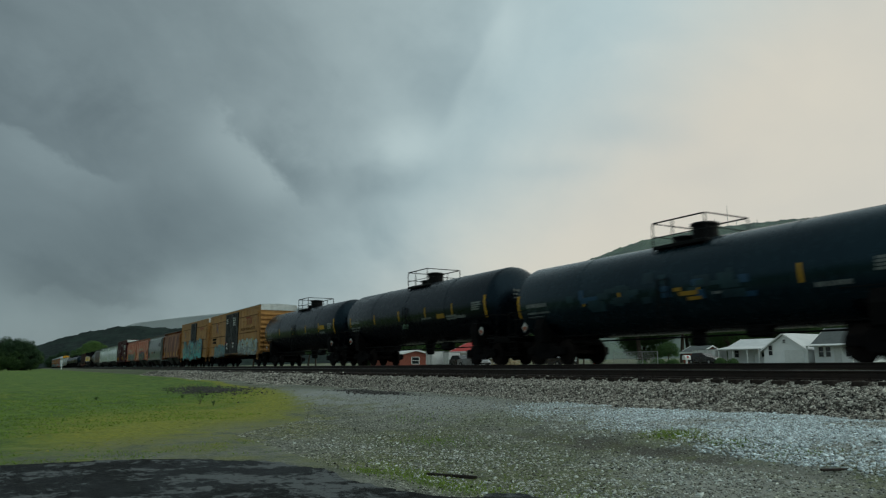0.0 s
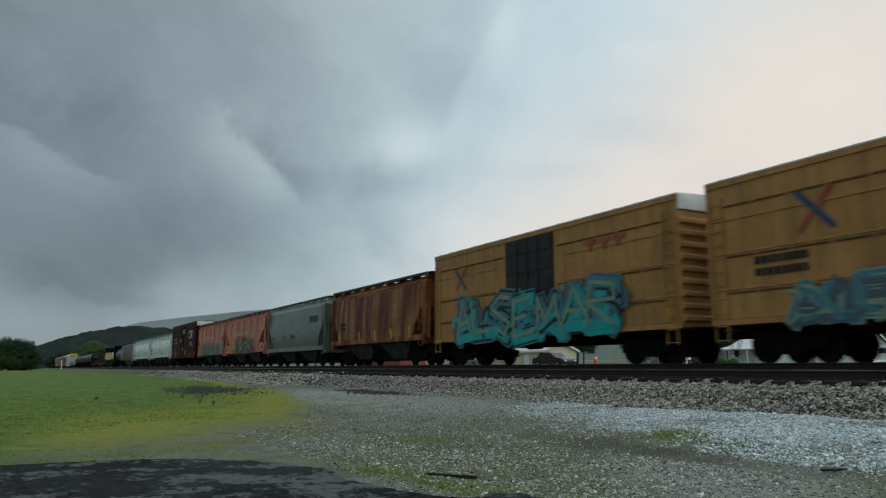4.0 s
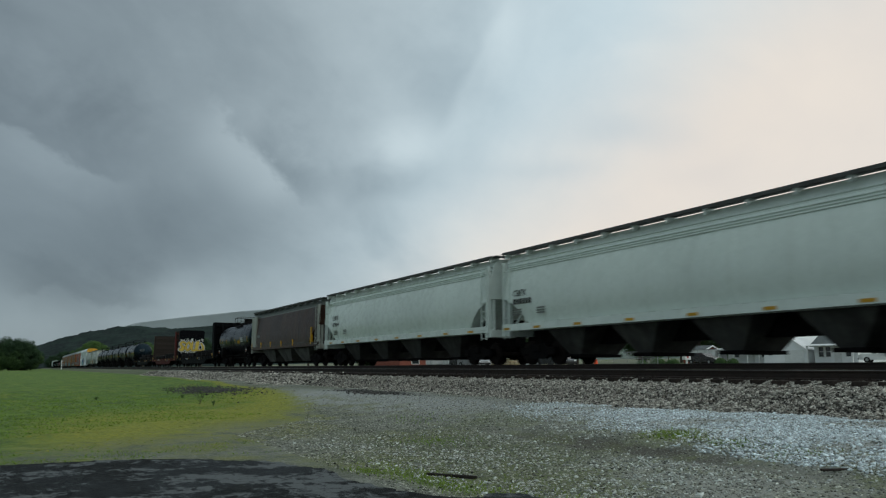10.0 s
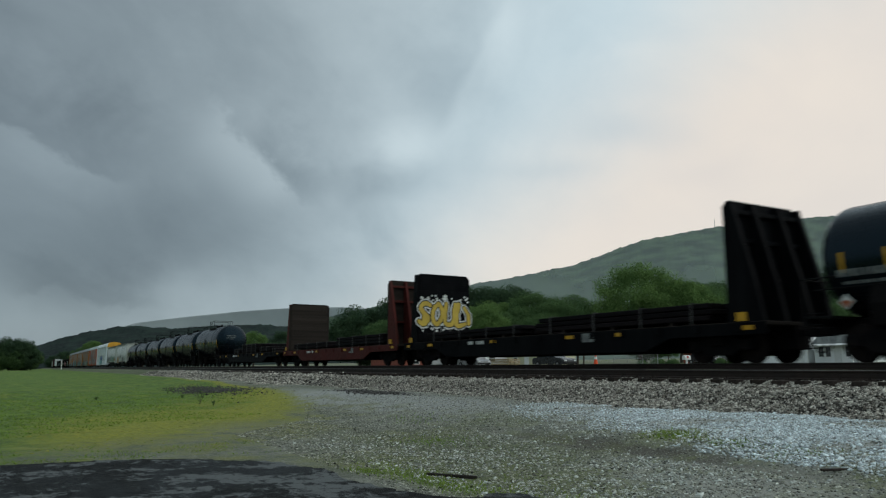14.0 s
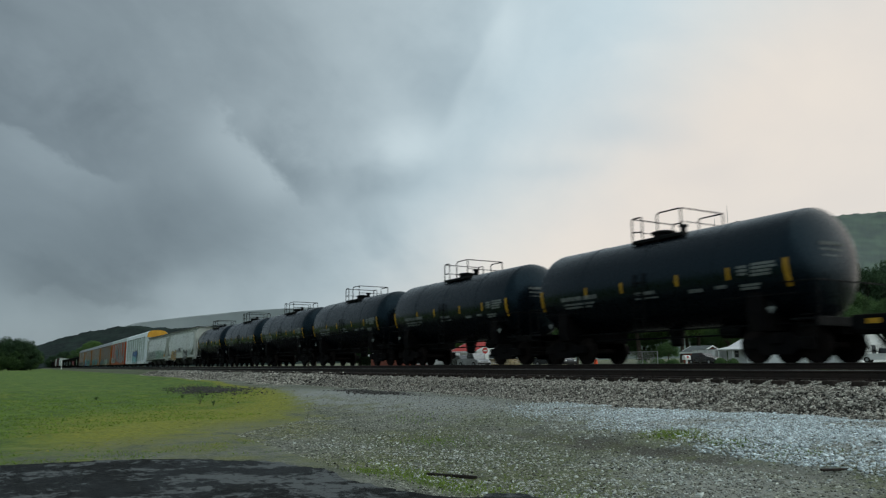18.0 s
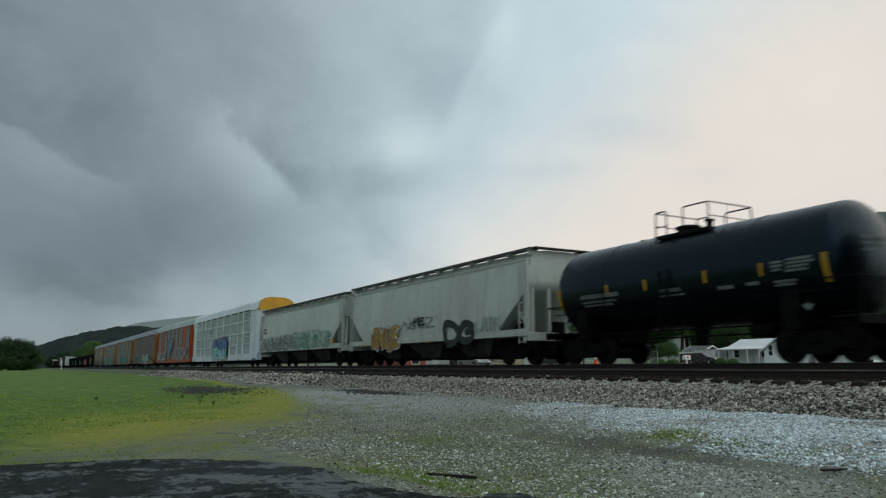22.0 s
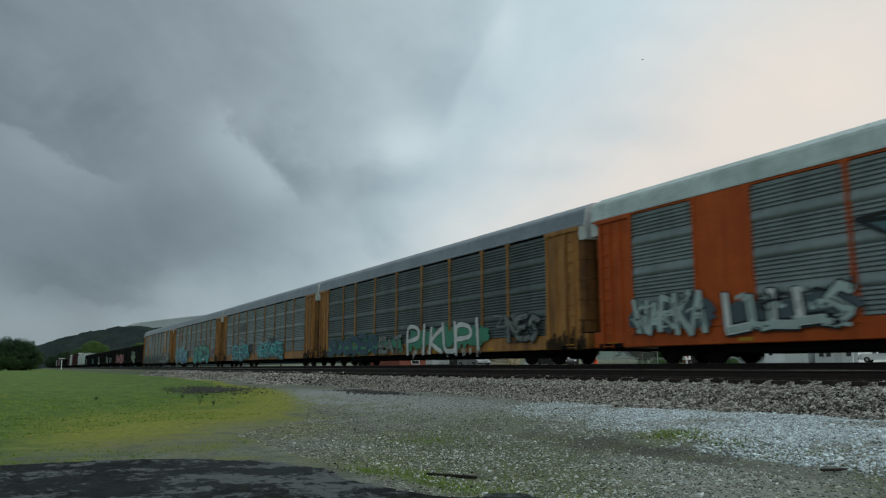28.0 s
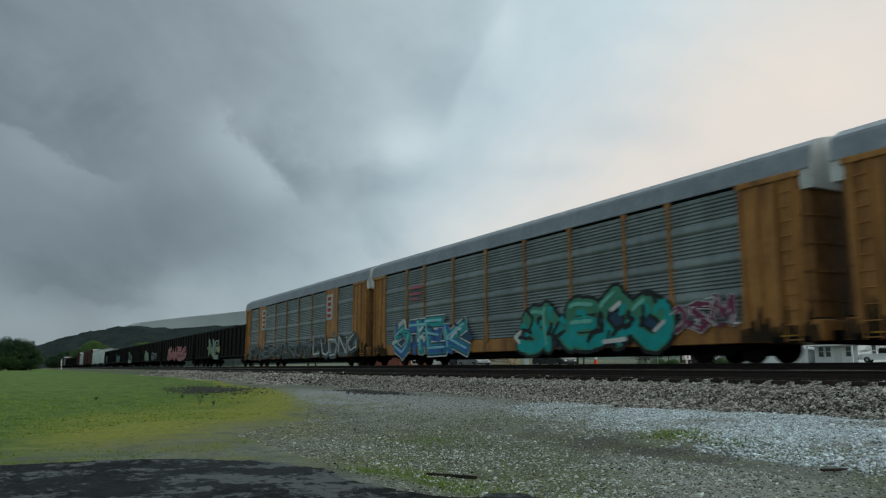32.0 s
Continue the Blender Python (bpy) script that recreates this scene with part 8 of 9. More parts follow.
KINDS = [tree_meshes("light", 1, 110, 260, 4.6, "leaf1", 0.24), tree_meshes("dark", 2, 105, 260, 3.9, "leaf2", 0.24), tree_meshes("mid", 3, 110, 260, 4.3, "leaf3", 0.24), tree_meshes("broad", 4, 130, 240, 5.4, "leaf1", 0.24), tree_meshes("thicket", 5, 130, 220, 5.2, "leaf2", 0.30, 1.0), tree_meshes("edge", 6, 130, 220, 5.2, "leaf3", 0.30, 1.0)]
WORDS = ("light green spring tree behind the railway", "dark green tree in the wood edge", "mid-green leafy tree behind the houses", "broad spreading pale green tree with forked trunk", "dense dark green thicket tree leafy to the ground", "dense mid-green thicket tree leafy to the ground")
# x, y, height of the top over the eye, kind
# far down the valley
GROVE_A = ((-383, -10, 11.3, 4), (-381, -5.6, 13.0, 4), (-378, -0.8, 12.0, 4), (-386, 3.0, 8.5, 5), (-392, -16, 12, 4), (-376, -9, 8, 5), (-374, -3, 7, 5), (-390, 0, 11, 4), (-400, -22, 13, 4), (-585, 17.7, 8.1, 4), (-581, 24, 11.2, 4), (-577, 33, 12.8, 5), (-462, 33, 14.1, 0), (-460, 37, 12.2, 0), (-467, 26, 6.6, 1), (-244.5, 74.7, 11.4, 1), (-259, 69.2, 11.8, 0), (-399, 63.7, 13.6, 1), (-448, 58, 13.4, 0), (-330, 66, 12, 1), (-290, 70, 12, 2), (-210, 72, 10.5, 1))
# along the line
GROVE_B = ((-118.6, 54.3, 7.9, 2), (-107, 54.5, 8.2, 5), (-101.9, 63.6, 9.5, 0), (-79.5, 65.9, 5.2, 1), (-89, 66.3, 7.5, 2), (-157.6, 66.4, 13.5, 4), (-82.6, 67.4, 6.8, 2), (-122.5, 67.7, 12.0, 0), (-191, 67.7, 9.1, 2), (-132, 70, 10, 5), (-153.8, 73.2, 15.2, 4), (-112, 74, 9.5, 5), (-72, 74, 3.2, 2), (-176, 74, 12, 2), (-138, 76, 12.0, 2), (-117, 82, 11, 5), (-150, 84, 15.5, 4), (-130, 84, 13.0, 0))
# behind the houses
GROVE_C = ((-108, 84, 11.5, 2), (-122.2, 89, 14.5, 2), (-160.6, 91.9, 19.9, 1), (-118.5, 95.4, 13.9, 2), (-99.5, 95.5, 17.4, 3), (-140, 97, 15, 5), (-156.5, 99.3, 18.9, 1), (-84, 100, 9.0, 2), (-104, 101, 12, 5), (-95.7, 101.5, 14.6, 3), (-76, 104, 9.5, 1), (-68, 104, 9.0, 2), (-157.5, 107.7, 19.7, 1), (-62, 108, 9.5, 2), (-99.2, 109.6, 14.6, 2), (-104, 120, 12.5, 5), (-110, 120, 17, 2), (-100, 128, 13, 5))
# on the rising ground
GROVE_D = ((-120, 130, 18, 1), (-98, 140, 14, 5), (-114.2, 144.4, 17.4, 4), (-94, 150, 15, 5), (-114.2, 154.7, 22.6, 4), (-138.7, 162, 22.0, 2), (-113.5, 166.3, 21.9, 4), (-112.4, 178.5, 25.3, 4), (-108.2, 186, 26.0, 4), (-104, 193.5, 26.8, 4))
TREES = GROVE_A + GROVE_B + GROVE_C + GROVE_D
rt = random.Random(11)
for x, y, up_, kind in TREES:
    base = gz(x, y)
    k = (up_ + 1.2 - base) / 11.2
    wide = k * rt.uniform(1.0, 1.3)
    t = thing("tree", pose(x, y, base, 0, 0, rt.uniform(0, 360)) @ Matrix.Diagonal((wide, wide, k, 1)), WORDS[kind], "tree", "trees behind the railway")
    part("trunk", KINDS[kind][0], None, t)
    part("crown", KINDS[kind][1], None, t)


def bush(x, y, w_, h_, seed, label="trimmed round green bush by the houses"):
    nr = np.random.default_rng(seed)
    n = 1500
    d = nr.normal(0, 1, (n, 3))
    d /= np.linalg.norm(d, axis=1)[:, None]
    d[:, 2] = np.abs(d[:, 2])
    P = d * np.array((w_ / 2, w_ / 2, h_)) * nr.uniform(0.55, 1.02, n)[:, None]
    u = nr.normal(0, 1, (n, 3))
    v = np.cross(d, u)
    v /= np.linalg.norm(v, axis=1)[:, None] + 1e-9
    u = np.cross(v, d)
    s = 0.09 * nr.uniform(0.6, 1.4, n)[:, None]
    V = np.stack([P - u * s, P + v * s * 0.6, P + u * s, P - v * s * 0.6], 1).reshape(-1, 3)
    b = thing("bush", pose(x, y, gz(x, y) - 0.05), label, "bush", "bushes by the houses")
    part("foliage", bulk_mesh("bush", V, np.arange(n * 4).reshape(-1, 4)), M["leaf3"], b)
    part("stems", Geo().rod((0, 0, 0), (0.1, 0, h_ * 0.6), 0.05, 6).rod((0, 0, 0), (-0.15, 0.1, h_ * 0.6), 0.04, 6), M["bark"], b)


for i, (x, y, w_, h_) in enumerate(((-66.5, 66.5, 2.2, 1.0), (-64.8, 67.2, 1.8, 0.9), (-61.0, 71.0, 1.6, 0.9), (-59.6, 71.4, 1.4, 0.8), (-68.6, 66.0, 1.6, 0.8), (-79.0, 58.0, 2.0, 1.0))):
    bush(x, y, w_, h_, 30 + i)


def window(parent, x, y, z, w_, h_, face="y", s=-1):
    """A sash window on a wall: on the side facing s along axis face."""
    def bx_(g, a0, a1, d0, d1, z0, z1):
        return g.box(a0, a1, y + s * d0, y + s * d1, z0, z1) if face == "y" else g.box(x + s * d0, x + s * d1, a0, a1, z0, z1)
    c = x if face == "y" else y
    g = Geo()
    for a0, a1, z0, z1 in ((c - w_ / 2 - 0.08, c + w_ / 2 + 0.08, z - 0.08, z), (c - w_ / 2 - 0.08, c + w_ / 2 + 0.08, z + h_, z + h_ + 0.08), (c - w_ / 2 - 0.08, c - w_ / 2, z, z + h_), (c + w_ / 2, c + w_ / 2 + 0.08, z, z + h_), (c - w_ / 2, c + w_ / 2, z + h_ / 2 - 0.025, z + h_ / 2 + 0.025)):
        bx_(g, a0, a1, 0.0, 0.06, z0, z1)
    w_ob = part("window", g, M["trimw"], parent)
    part("pane", bx_(Geo(), c - w_ / 2, c + w_ / 2, 0.0, 0.02, z, z + h_), M["glass"], w_ob)


def house(x0, x1, y0, y1, floor_z, eave, ridge_z, axis, wall, roof, label, doors=(), wins=(), over=0.35):
    h_ = thing("house", pose(0, 0, 0), label, "house", "houses across the tracks")
    zb = min(gz(x0, y0), gz(x1, y1)) - 0.3
    part("foundation", Geo().box(x0 + 0.05, x1 - 0.05, y0 + 0.05, y1 - 0.05, zb, floor_z), M["concrete"], h_)
    if axis == "x":
        ym = (y0 + y1) / 2
        gable = [(y0, floor_z), (y1, floor_z), (y1, eave), (ym, ridge_z - 0.08), (y0, eave)]
        part("wall", Geo().prism(gable, "x", x0, x0 + 0.15), M[wall], h_)
        part("wall", Geo().prism(gable, "x", x1 - 0.15, x1), M[wall], h_)
        part("wall", Geo().box(x0 + 0.15, x1 - 0.15, y0, y0 + 0.15, floor_z, eave), M[wall], h_)
        part("wall", Geo().box(x0 + 0.15, x1 - 0.15, y1 - 0.15, y1, floor_z, eave), M[wall], h_)
        sl = (ridge_z - eave) / (ym - y0)
        for s, yy in ((-1, y0), (1, y1)):
            e = yy + s * over
            ez = eave - sl * over
            part("roof", Geo().prism([(e, ez), (ym, ridge_z), (ym, ridge_z + 0.12), (e, ez + 0.12)], "x", x0 - over, x1 + over), M[roof], h_)
            part("fascia", Geo().box(x0 - over, x1 + over, e - 0.03, e + 0.03, ez - 0.10, ez + 0.10), M["trimw"], h_)
        for xx in (x0 - over, x1 + over):
            part("bargeboard", Geo().prism([(y0 - over, eave - sl * over - 0.08), (ym, ridge_z - 0.08), (y1 + over, eave - sl * over - 0.08), (y1 + over, eave - sl * over + 0.13), (ym, ridge_z + 0.13), (y0 - over, eave - sl * over + 0.13)], "x", xx - 0.03, xx + 0.03), M["trimw"], h_)
    else:
        xm = (x0 + x1) / 2
        gable = [(x0, floor_z), (x1, floor_z), (x1, eave), (xm, ridge_z - 0.08), (x0, eave)]
        part("wall", Geo().prism(gable, "y", y0, y0 + 0.15), M[wall], h_)
        part("wall", Geo().prism(gable, "y", y1 - 0.15, y1), M[wall], h_)
        part("wall", Geo().box(x0, x0 + 0.15, y0 + 0.15, y1 - 0.15, floor_z, eave), M[wall], h_)
        part("wall", Geo().box(x1 - 0.15, x1, y0 + 0.15, y1 - 0.15, floor_z, eave), M[wall], h_)
        sl = (ridge_z - eave) / (xm - x0)
        for s, xx in ((-1, x0), (1, x1)):
            e, ez = xx + s * over, eave - sl * over
            part("roof", Geo().prism([(e, ez), (xm, ridge_z), (xm, ridge_z + 0.12), (e, ez + 0.12)], "y", y0 - over, y1 + over), M[roof], h_)
        part("bargeboard", Geo().prism([(x0 - over, eave - sl * over - 0.08), (xm, ridge_z - 0.08), (x1 + over, eave - sl * over - 0.08), (x1 + over, eave - sl * over + 0.13), (xm, ridge_z + 0.13), (x0 - over, eave - sl * over + 0.13)], "y", y0 - over - 0.03, y0 - over + 0.03), M["trimw"], h_)
    for x, w_, hh in doors:
        d = part("door", Geo().box(x - w_ / 2, x + w_ / 2, y0 - 0.05, y0, floor_z, floor_z + hh, 0.01), M["trimw"], h_)
        part("door_knob", Geo().lathe([(0, 0.01), (0.0, 0.03), (0.05, 0.03), (0.05, 0.01)], 10, axis="y", centre=(x + w_ * 0.38, y0 - 0.10, floor_z + 1.0)), M["fence"], d)
    for x, y, z, w_, hh, face, s in wins:
        window(h_, x, y, z, w_, hh, face, s)
    return h_


# white house with a porch, its gabled wing and garage
hA = house(-71.4, -64.6, 84.6, 91.0, 1.75, 3.75, 5.0, "x", "siding", "metal_roof", "white wooden house with a pale metal roof and front porch", doors=((-67.6, 0.95, 2.0),),
           wins=((-69.9, 84.6, 2.6, 0.7, 1.1, "y", -1), (-65.6, 84.6, 2.6, 0.7, 1.1, "y", -1)))
part("porch_roof", Geo().prism([(82.4, 3.55), (84.7, 3.95), (84.7, 4.05), (82.4, 3.66)], "x", -71.6, -64.4), M["metal_roof"], hA)
for x in (-71.2, -68.9, -66.6, -64.8):
    part("porch_post", Geo().box(x - 0.07, x + 0.07, 82.5, 82.64, 1.5, 3.58, 0.01), M["trimw"], hA)
part("porch_floor", Geo().box(-71.5, -64.5, 82.3, 84.6, 1.2, 1.72, 0.01), M["concrete"], hA)
hW = house(-63.9, -57.9, 82.4, 89.0, 1.75, 3.45, 5.35, "y", "siding", "metal_roof", "white gabled house wing with a wide garage door", wins=((-62.9, 82.4, 2.75, 0.55, 1.2, "y", -1), (-60.9, 82.4, 4.25, 0.4, 0.4, "y", -1)))
gd = part("garage_door", Geo().box(-60.9, -58.2, 82.33, 82.4, 1.76, 3.35, 0.01), M["trimw"], hW)
for q in range(4):
    part("door_panel", Geo().box(-60.85, -58.25, 82.30, 82.34, 1.80 + q * 0.39, 2.15 + q * 0.39, 0.01), M["trimw"], gd)
# white cottage with a dark roof
hB = house(-57.3, -51.9, 83.0, 88.6, 1.75, 4.0, 5.85, "x", "siding", "shingle", "white cottage with a dark grey shingle roof and gable end", doors=((-54.3, 0.95, 2.0),),
           wins=((-56.4, 83.0, 2.5, 0.6, 1.15, "y", -1), (-55.5, 83.0, 2.5, 0.6, 1.15, "y", -1), (-53.0, 83.0, 2.5, 0.6, 1.15, "y", -1), (-51.9, 86.0, 2.5, 0.8, 1.3, "x", 1)))
part("porch_roof", Geo().prism([(81.6, 3.72), (83.0, 3.95), (83.0, 4.03), (81.6, 3.80)], "x", -57.6, -51.6), M["metal_roof"], hB)
for x in (-57.4, -51.8):
    part("porch_post", Geo().box(x - 0.07, x + 0.07, 81.7, 81.84, 1.4, 3.75, 0.01), M["trimw"], hB)
house(-60.0, -51.5, 112.0, 119.0, 2.6, 6.2, 7.6, "x", "siding", "metal_roof", "white house with a pale roof on rising ground", wins=((-57.0, 112.0, 4.0, 1.0, 1.4, "y", -1), (-54.0, 112.0, 4.0, 1.0, 1.4, "y", -1)))
house(-76.6, -69.2, 51.6, 56.2, 1.3, 3.2, 4.15, "x", "cream", "metal_roof", "cream house with a pale roof near the tracks", wins=((-74.8, 51.6, 1.9, 0.8, 1.0, "y", -1), (-69.2, 53.6, 1.9, 0.8, 1.0, "x", 1)), doors=((-72.5, 0.9, 2.0),))
house(-95.0, -86.0, 41.6, 46.0, 1.2, 2.9, 3.4, "x", "brick", "metal_roof", "low red brick building beside the railway", wins=((-86.0, 43.8, 1.7, 1.0, 0.8, "x", 1),))
house(-84.5, -78.5, 48.5, 53.0, 1.2, 3.3, 4.3, "x", "siding", "red", "white shed with a faded red roof", wins=((-78.5, 50.6, 1.9, 0.9, 0.9, "x", 1),))
house(-79.8, -76.4, 85.0, 89.0, 1.75, 3.5, 4.3, "x", "brick", "shingle", "small red-brown shed beside the white trailer")


def box_unit(x0, x1, y0, y1, h_, name, label, category, key="carwhite"):
    z = gz((x0 + x1) / 2, (y0 + y1) / 2)
    b = thing(name, pose(0, 0, 0), label, category)
    part("body", Geo().box(x0, x1, y0, y1, z + 0.35, z + h_, 0.05), M[key], b)
    for s in (0.25, 0.75):
        part("seam", Geo().box(x0 + (x1 - x0) * s - 0.02, x0 + (x1 - x0) * s + 0.02, y0 - 0.015, y0, z + 0.4, z + h_ - 0.05), M["fence"], b)
    part("roof_rim", Geo().box(x0 - 0.03, x1 + 0.03, y0 - 0.03, y1 + 0.03, z + h_ - 0.06, z + h_ + 0.03, 0.02), M["fence"], b)
    part("skid", Geo().box(x0 + 0.2, x1 - 0.2, y0 + 0.1, y0 + 0.3, z - 0.02, z + 0.37).box(x0 + 0.2, x1 - 0.2, y1 - 0.3, y1 - 0.1, z - 0.02, z + 0.37), M["steel"], b)
    return b


box_unit(-75.9, -71.9, 82.6, 85.0, 1.9, "white_trailer", "plain white trailer parked beside the house", "trailer")
box_unit(-82.6, -80.9, 43.5, 45.2, 1.95, "utility_cabinet", "white metal utility cabinet on skids", "cabinet")
box_unit(-80.2, -78.7, 44.6, 46.2, 1.85, "utility_cabinet", "white metal utility cabinet on skids", "cabinet")


def car_body(x, y, turn, key, label, kind=0):
    c = thing("parked_car", pose(x, y, gz(x, y), 0, 0, turn), label, "car", "cars parked across the tracks")
    low = [(-2.2, 0.32), (-2.25, 0.75), (-2.0, 0.92), (-1.3, 0.96), (1.0, 0.96), (1.9, 0.84), (2.2, 0.66), (2.2, 0.32)]
    part("body", Geo().prism(low, "y", -0.86, 0.86), M[key], c)
    cab = [(-1.7, 0.94), (-1.25, 1.40), (0.15, 1.43), (0.95, 0.94)] if kind == 0 else [(-0.3, 0.94), (-0.2, 1.60), (0.9, 1.62), (1.35, 0.94)]
    cabin = part("cabin", Geo().prism(cab, "y", -0.74, 0.74), M[key], c)
    part("side_window", Geo().prism([(a * 0.9, 0.98 + (b - 0.94) * 0.82) for a, b in cab], "y", -0.755, -0.735), M["glass"], cabin)
    part("side_window", Geo().prism([(a * 0.9, 0.98 + (b - 0.94) * 0.82) for a, b in cab], "y", 0.735, 0.755), M["glass"], cabin)
    for a in (-1.4, 1.4):
        for s in (-0.82, 0.82):
            wh = part("wheel", Geo().lathe([(-0.1, 0.18), (-0.1, 0.31), (0.1, 0.31), (0.1, 0.18)], 18, axis="y"), M["tyre"], c, m=pose(a, s, 0.31))
            part("rim", Geo().lathe([(-0.105, 0.02), (-0.105, 0.17), (0.105, 0.17), (0.105, 0.02)], 12, axis="y"), M["cargrey"], wh)
    for s in (-0.6, 0.6):
        part("headlight", Geo().box(2.17, 2.215, s - 0.15, s + 0.15, 0.58, 0.70, 0.01), M["carwhite"], c)
        part("tail_light", Geo().box(-2.26, -2.22, s - 0.12, s + 0.12, 0.62, 0.76, 0.01), M["red"], c)
    part("bumper", Geo().box(2.15, 2.28, -0.8, 0.8, 0.32, 0.50, 0.03), M["tyre"], c)
    part("bumper", Geo().box(-2.32, -2.2, -0.8, 0.8, 0.32, 0.52, 0.03), M["tyre"], c)


car_body(-66.0, 74.0, 0, "cardark", "dark saloon car parked before the houses")
car_body(-48.2, 81.5, 20, "carwhite", "white pickup truck parked by the cottage", 1)
car_body(-58.0, 44.5, 5, "cardark", "dark saloon car parked near the cream house")
car_body(-72.0, 44.0, 0, "cargrey", "silver pickup truck parked near the lumber", 1)
car_body(-77.0, 45.5, 0, "cardark", "dark car parked by the red-roofed shed")


def cone(x, y):
    c = thing("traffic_cone", pose(x, y, gz(x, y)), "orange traffic cone standing beside the road", "traffic cone")
    part("base", Geo().box(-0.22, 0.22, -0.22, 0.22, 0, 0.05, 0.01), M["cone"], c)
    part("cone_body", Geo().lathe([(0.05, 0.17), (0.5, 0.10), (0.95, 0.035)], 20, axis="z"), M["cone"], c, smooth=True)
    part("collar", Geo().lathe([(0.55, 0.104), (0.72, 0.078)], 20, axis="z"), M["cap_white"], c, "pale reflective collar", smooth=True)


cone(-38.8, 33.2)
mb = thing("mailbox", pose(-35.8, 38.4, gz(-35.8, 38.4)), "white roadside mailbox on a post", "mailbox")
part("post", Geo().box(-0.05, 0.05, -0.05, 0.05, -0.02, 0.55, 0.01), M["trimw"], mb)
part("box", Geo().prism([(-0.14, 0.5), (0.14, 0.5), (0.14, 0.68), (0.1, 0.76), (0, 0.79), (-0.1, 0.76), (-0.14, 0.68)], "y", -0.26, 0.26), M["trimw"], mb)
part("flag", Geo().box(0.14, 0.155, -0.1, 0.05, 0.6, 0.75), M["red"], mb)
sg = thing("road_sign", pose(-66.5, 42.0, gz(-66.5, 42.0)), "small red and white road sign on a post", "road sign")
part("post", Geo().rod((0, 0, -0.02), (0, 0, 1.9), 0.03, 8), M["fence"], sg)
part("disc", Geo().lathe([(-0.02, 0.02), (-0.02, 0.34), (0.0, 0.34), (0.0, 0.02)], 8, axis="x", centre=(0.06, 0, 1.75)), M["red"], sg)
part("bar", Geo().box(0.06, 0.075, -0.22, 0.22, 1.68, 1.82), M["white"], sg, "white bar of lettering")
# stacked lumber
rl = random.Random(5)
lm = thing("lumber_stack", pose(-70.5, 47.2, gz(-70.5, 47.2)), "stack of pale sawn lumber beside the road", "lumber")
for i in range(5):
    for j in range(6):
        part("board", Geo().box(-1.8 + rl.uniform(-0.1, 0.1), 1.8 + rl.uniform(-0.1, 0.1), -0.75 + j * 0.26, -0.75 + j * 0.26 + 0.23, 0.12 + i * 0.17, 0.12 + i * 0.17 + 0.12, 0.01), M["lumber"], lm)
for x in (-1.2, 1.2):
    part("bearer", Geo().box(x - 0.08, x + 0.08, -0.8, 0.85, -0.02, 0.12, 0.01), M["lumber"], lm)
fn = thing("chain_link_fence", pose(0, 0, 0), "grey chain-link fence along the road", "fence")
for i in range(4):
    x = -58.0 + i * 2.0
    part("post", Geo().rod((x, 52.0, gz(x, 52.0) - 0.05), (x, 52.0, gz(x, 52.0) + 1.5), 0.035, 8), M["fence"], fn)
for z in (0.2, 0.85, 1.48):
    part("rail", Geo().rod((-58, 52.0, gz(-50, 52.0) + z), (-52, 52.0, gz(-50, 52.0) + z), 0.022, 6), M["fence"], fn)
g = Geo()
for i in range(44):
    x = -58.0 + i * 0.125
    g.rod((x, 52.0, gz(-50, 52) + 0.1), (x + 0.6, 52.0, gz(-50, 52) + 1.48), 0.006, 3).rod((x + 0.6, 52.0, gz(-50, 52) + 0.1), (x, 52.0, gz(-50, 52) + 1.48), 0.006, 3)
tagged(part("mesh", g.mesh("fence_mesh", fix=False), M["fence"], fn), "woven wire mesh", kind="stuff")
# masts on the hill and a marker post by the line
for lat, foot, tall in ((553, 284, 17), (580, 287, 42), (598, 290, 9), (640, 292, 8)):
    c = AHEAD * 1490 + ASIDE * lat
    mt = thing("radio_mast", pose(c.x, c.y, foot), "slender radio mast on the hilltop", "mast", "masts on the hill")
    part("tower", Geo().prism([(-0.45, -0.35), (0.45, -0.35), (0, 0.5)], "z", -30, tall * 0.8), M["fence"], mt)
    part("aerial", Geo().rod((0, 0, tall * 0.8), (0, 0, tall), 0.22, 6), M["fence"], mt)
mp = thing("marker_post", pose(-300, 11.8, 0.4), "white trackside marker post", "post")
part("post", Geo().box(-0.12, 0.12, -0.12, 0.12, -0.3, 3.4, 0.02), M["trimw"], mp)
part("cap", Geo().box(-0.16, 0.16, -0.16, 0.16, 3.4, 3.5, 0.02), M["trimw"], mp)


# ---- two small birds crossing the sky ----
def bird(label):
    b = thing("bird", pose(0, 0, 40), label, "bird", "birds in the sky")
    body = [(-0.11, 0.01), (-0.08, 0.025), (0.0, 0.035), (0.06, 0.03), (0.09, 0.022), (0.115, 0.004)]
    part("body", Geo().lathe(body, 10), M["bird"], b, smooth=True)
    part("tail", Geo().prism([(-0.18, -0.04), (-0.09, -0.015), (-0.09, 0.015), (-0.18, 0.04)], "z", -0.006, 0.006), M["bird"], b)
    for s in (-1, 1):
        wing = [(0.05, 0.02 * s, 0.01), (-0.05, 0.02 * s, 0.01), (-0.06, 0.12 * s, 0.05), (-0.07, 0.21 * s, 0.05), (0.03, 0.12 * s, 0.055)]
        part("wing", Geo().add(wing + [(x, y, z + 0.008) for x, y, z in wing], [(0, 1, 2, 3, 4), (5, 6, 7, 8, 9)] + [(i, (i + 1) % 5, 5 + (i + 1) % 5, 5 + i) for i in range(5)]), M["bird"], b)
    return b


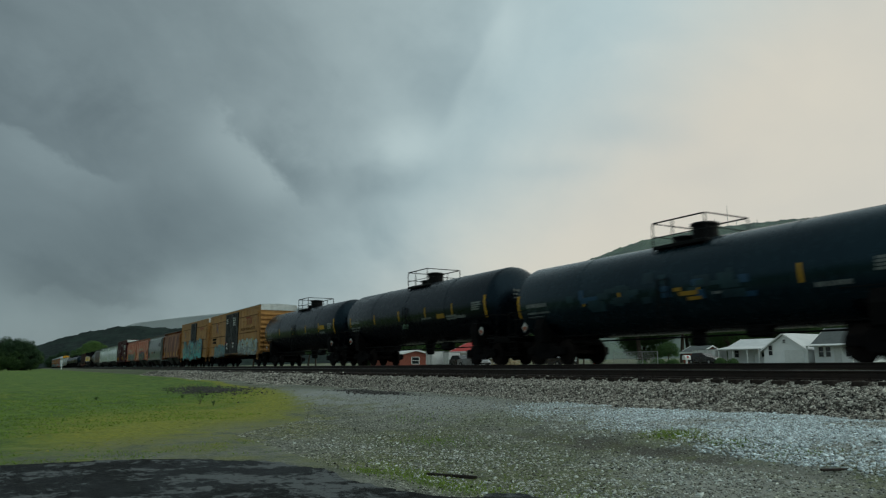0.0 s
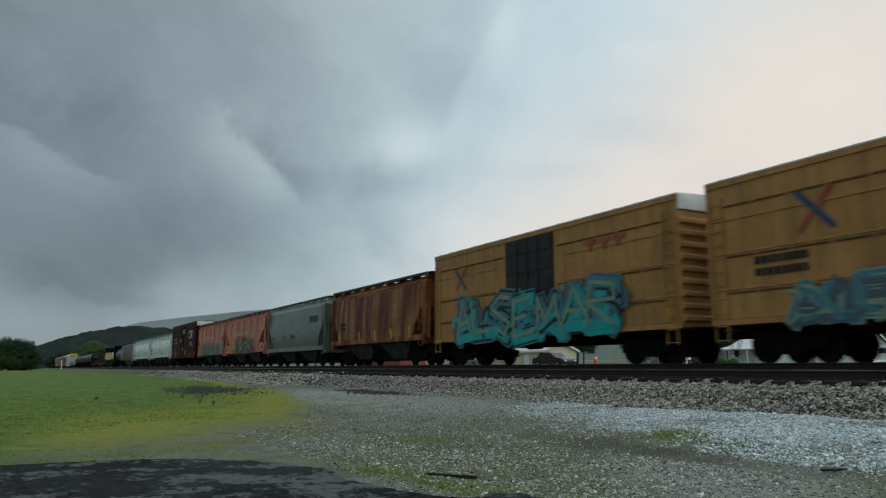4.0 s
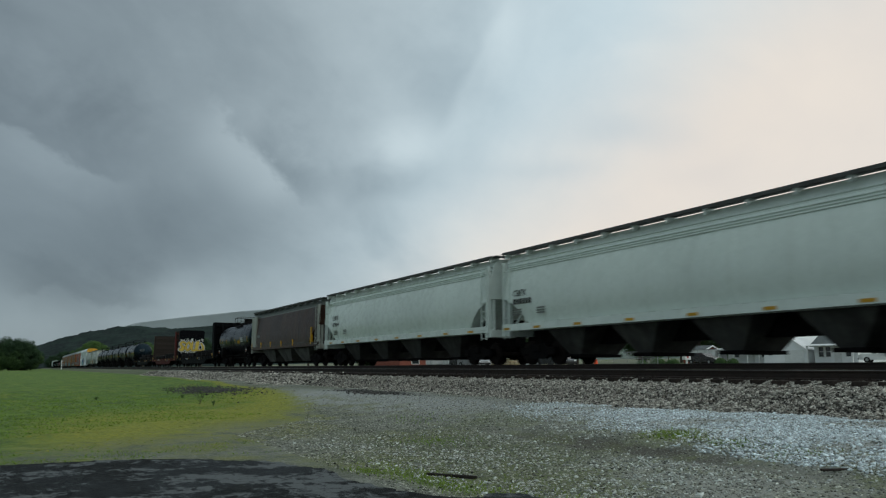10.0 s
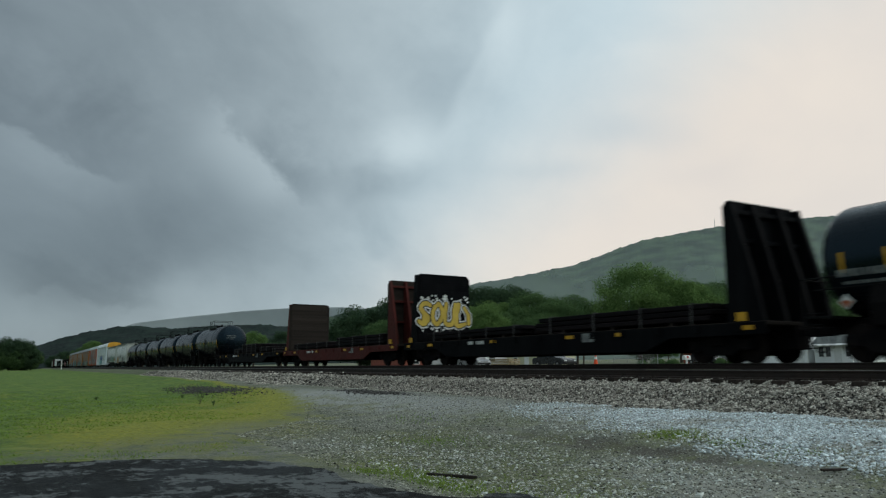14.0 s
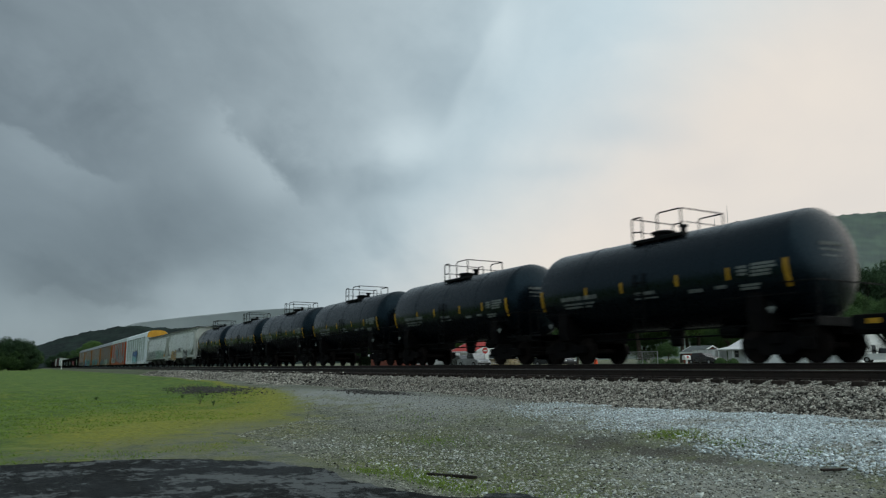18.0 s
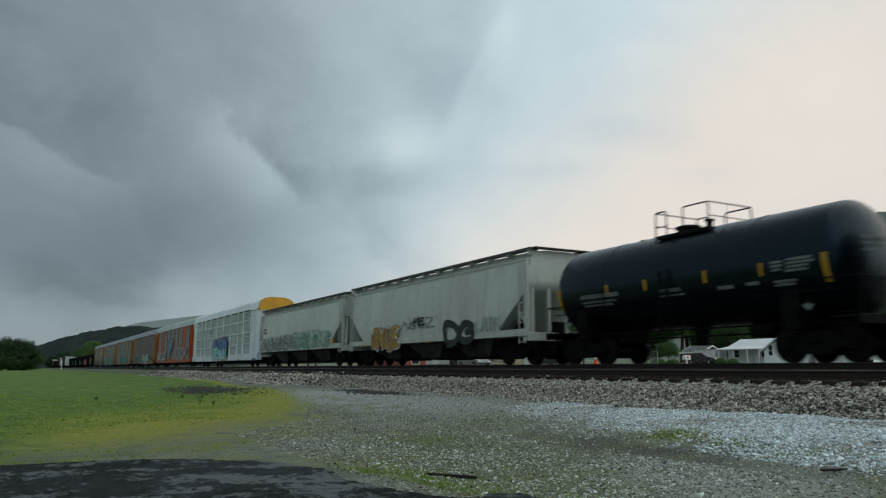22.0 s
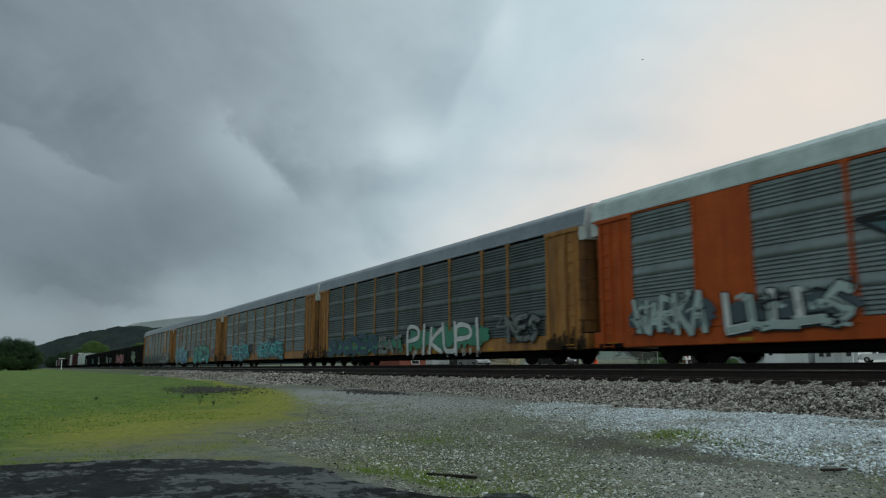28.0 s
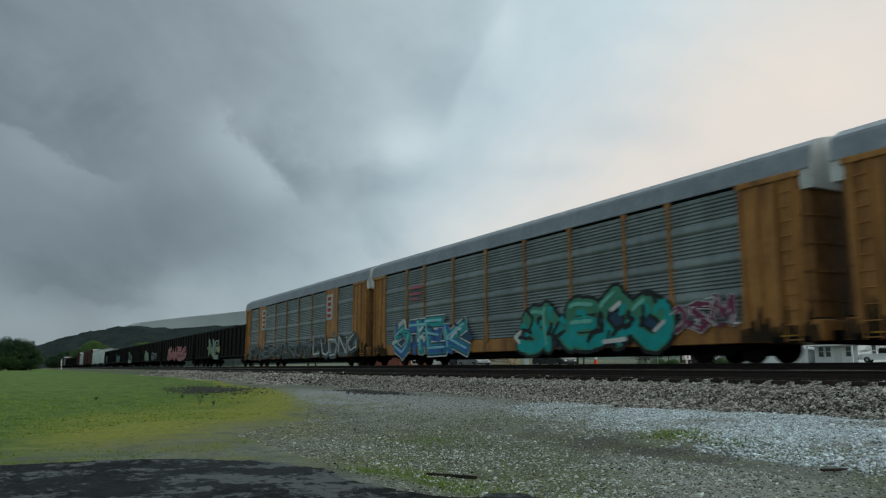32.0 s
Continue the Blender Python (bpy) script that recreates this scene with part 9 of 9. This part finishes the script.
BIRDS = [bird("small dark bird flying under the clouds"), bird("small dark bird flying under the clouds")]


# ---- what moves ----
def motions():
    """The whole train rolls together; wheels are turned while a car runs through the view."""
    for car, mid in TRAIN:
        walk(car, [(t, pose(-mid + SPEED * t + b, RAIL_Y, RAIL_Z)) for t, b in LEAD])
        if mid > 620:
            continue
        t0 = max(0.0, min(31.0, (mid - 62) / SPEED))
        t1 = min(32.0, (mid + 18) / SPEED)
        t0, t1 = round(t0 * 30) / 30, round(t1 * 30) / 30
        count = int(round((t1 - t0) * 30))
        if count < 2:
            continue
        for t in car.children:
            if not t.name.startswith("truck"):
                continue
            for ws in t.children:
                if not ws.name.startswith("wheelset"):
                    continue
                x = ws.matrix_basis.translation.x
                rows = [(0.0, pose(x, 0, 0.457))] if t0 > 0 else []
                turn = 0.0
                for i in range(count + 1):
                    turn = math.degrees(SPEED * i / 30 / 0.457)
                    rows.append((t0 + i / 30, pose(x, 0, 0.457) @ Matrix.Rotation(radians(turn), 4, "Y")))
                if t1 < 32.0:
                    rows.append((32.0, pose(x, 0, 0.457) @ Matrix.Rotation(radians(turn), 4, "Y")))
                walk(ws, rows)
    # the birds' flights: seconds and place
    first = ((0, -155.3, -104.2, 41.1), (5.7, -80.8, 29.6, 35.4), (5.9, -78.2, 34.3, 34.8), (6.1, -75.7, 38.8, 33.9), (6.3, -73.3, 43.0, 32.5), (6.5, -71.0, 47.2, 31.4), (6.8, -67.8, 52.9, 29.5), (7.1, -64.8, 58.4, 26.7), (32, 126.4, 402.1, 24.2))
    second = ((0, 199.1, 532.6, 120.5), (27.6, -58.7, 69.4, 39.2), (27.8, -60.5, 66.0, 38.5), (28, -62.6, 62.3, 37.8), (28.2, -64.7, 58.6, 37.8), (28.4, -66.7, 54.9, 39.8), (28.6, -68.4, 51.9, 42.4), (28.8, -70.3, 48.5, 45.0), (32, -115.3, -32.5, 120.5))
    for b, flight in zip(BIRDS, (first, second)):
        rows = []
        for (t, x, y, z), (_, x2, y2, z2) in zip(flight, flight[1:] + flight[-1:]):
            if x2 != x:
                turn = math.degrees(math.atan2(y2 - y, x2 - x))
            rows.append((t, pose(x, y, z, 0, 0, turn)))
        walk(b, rows)


motions()
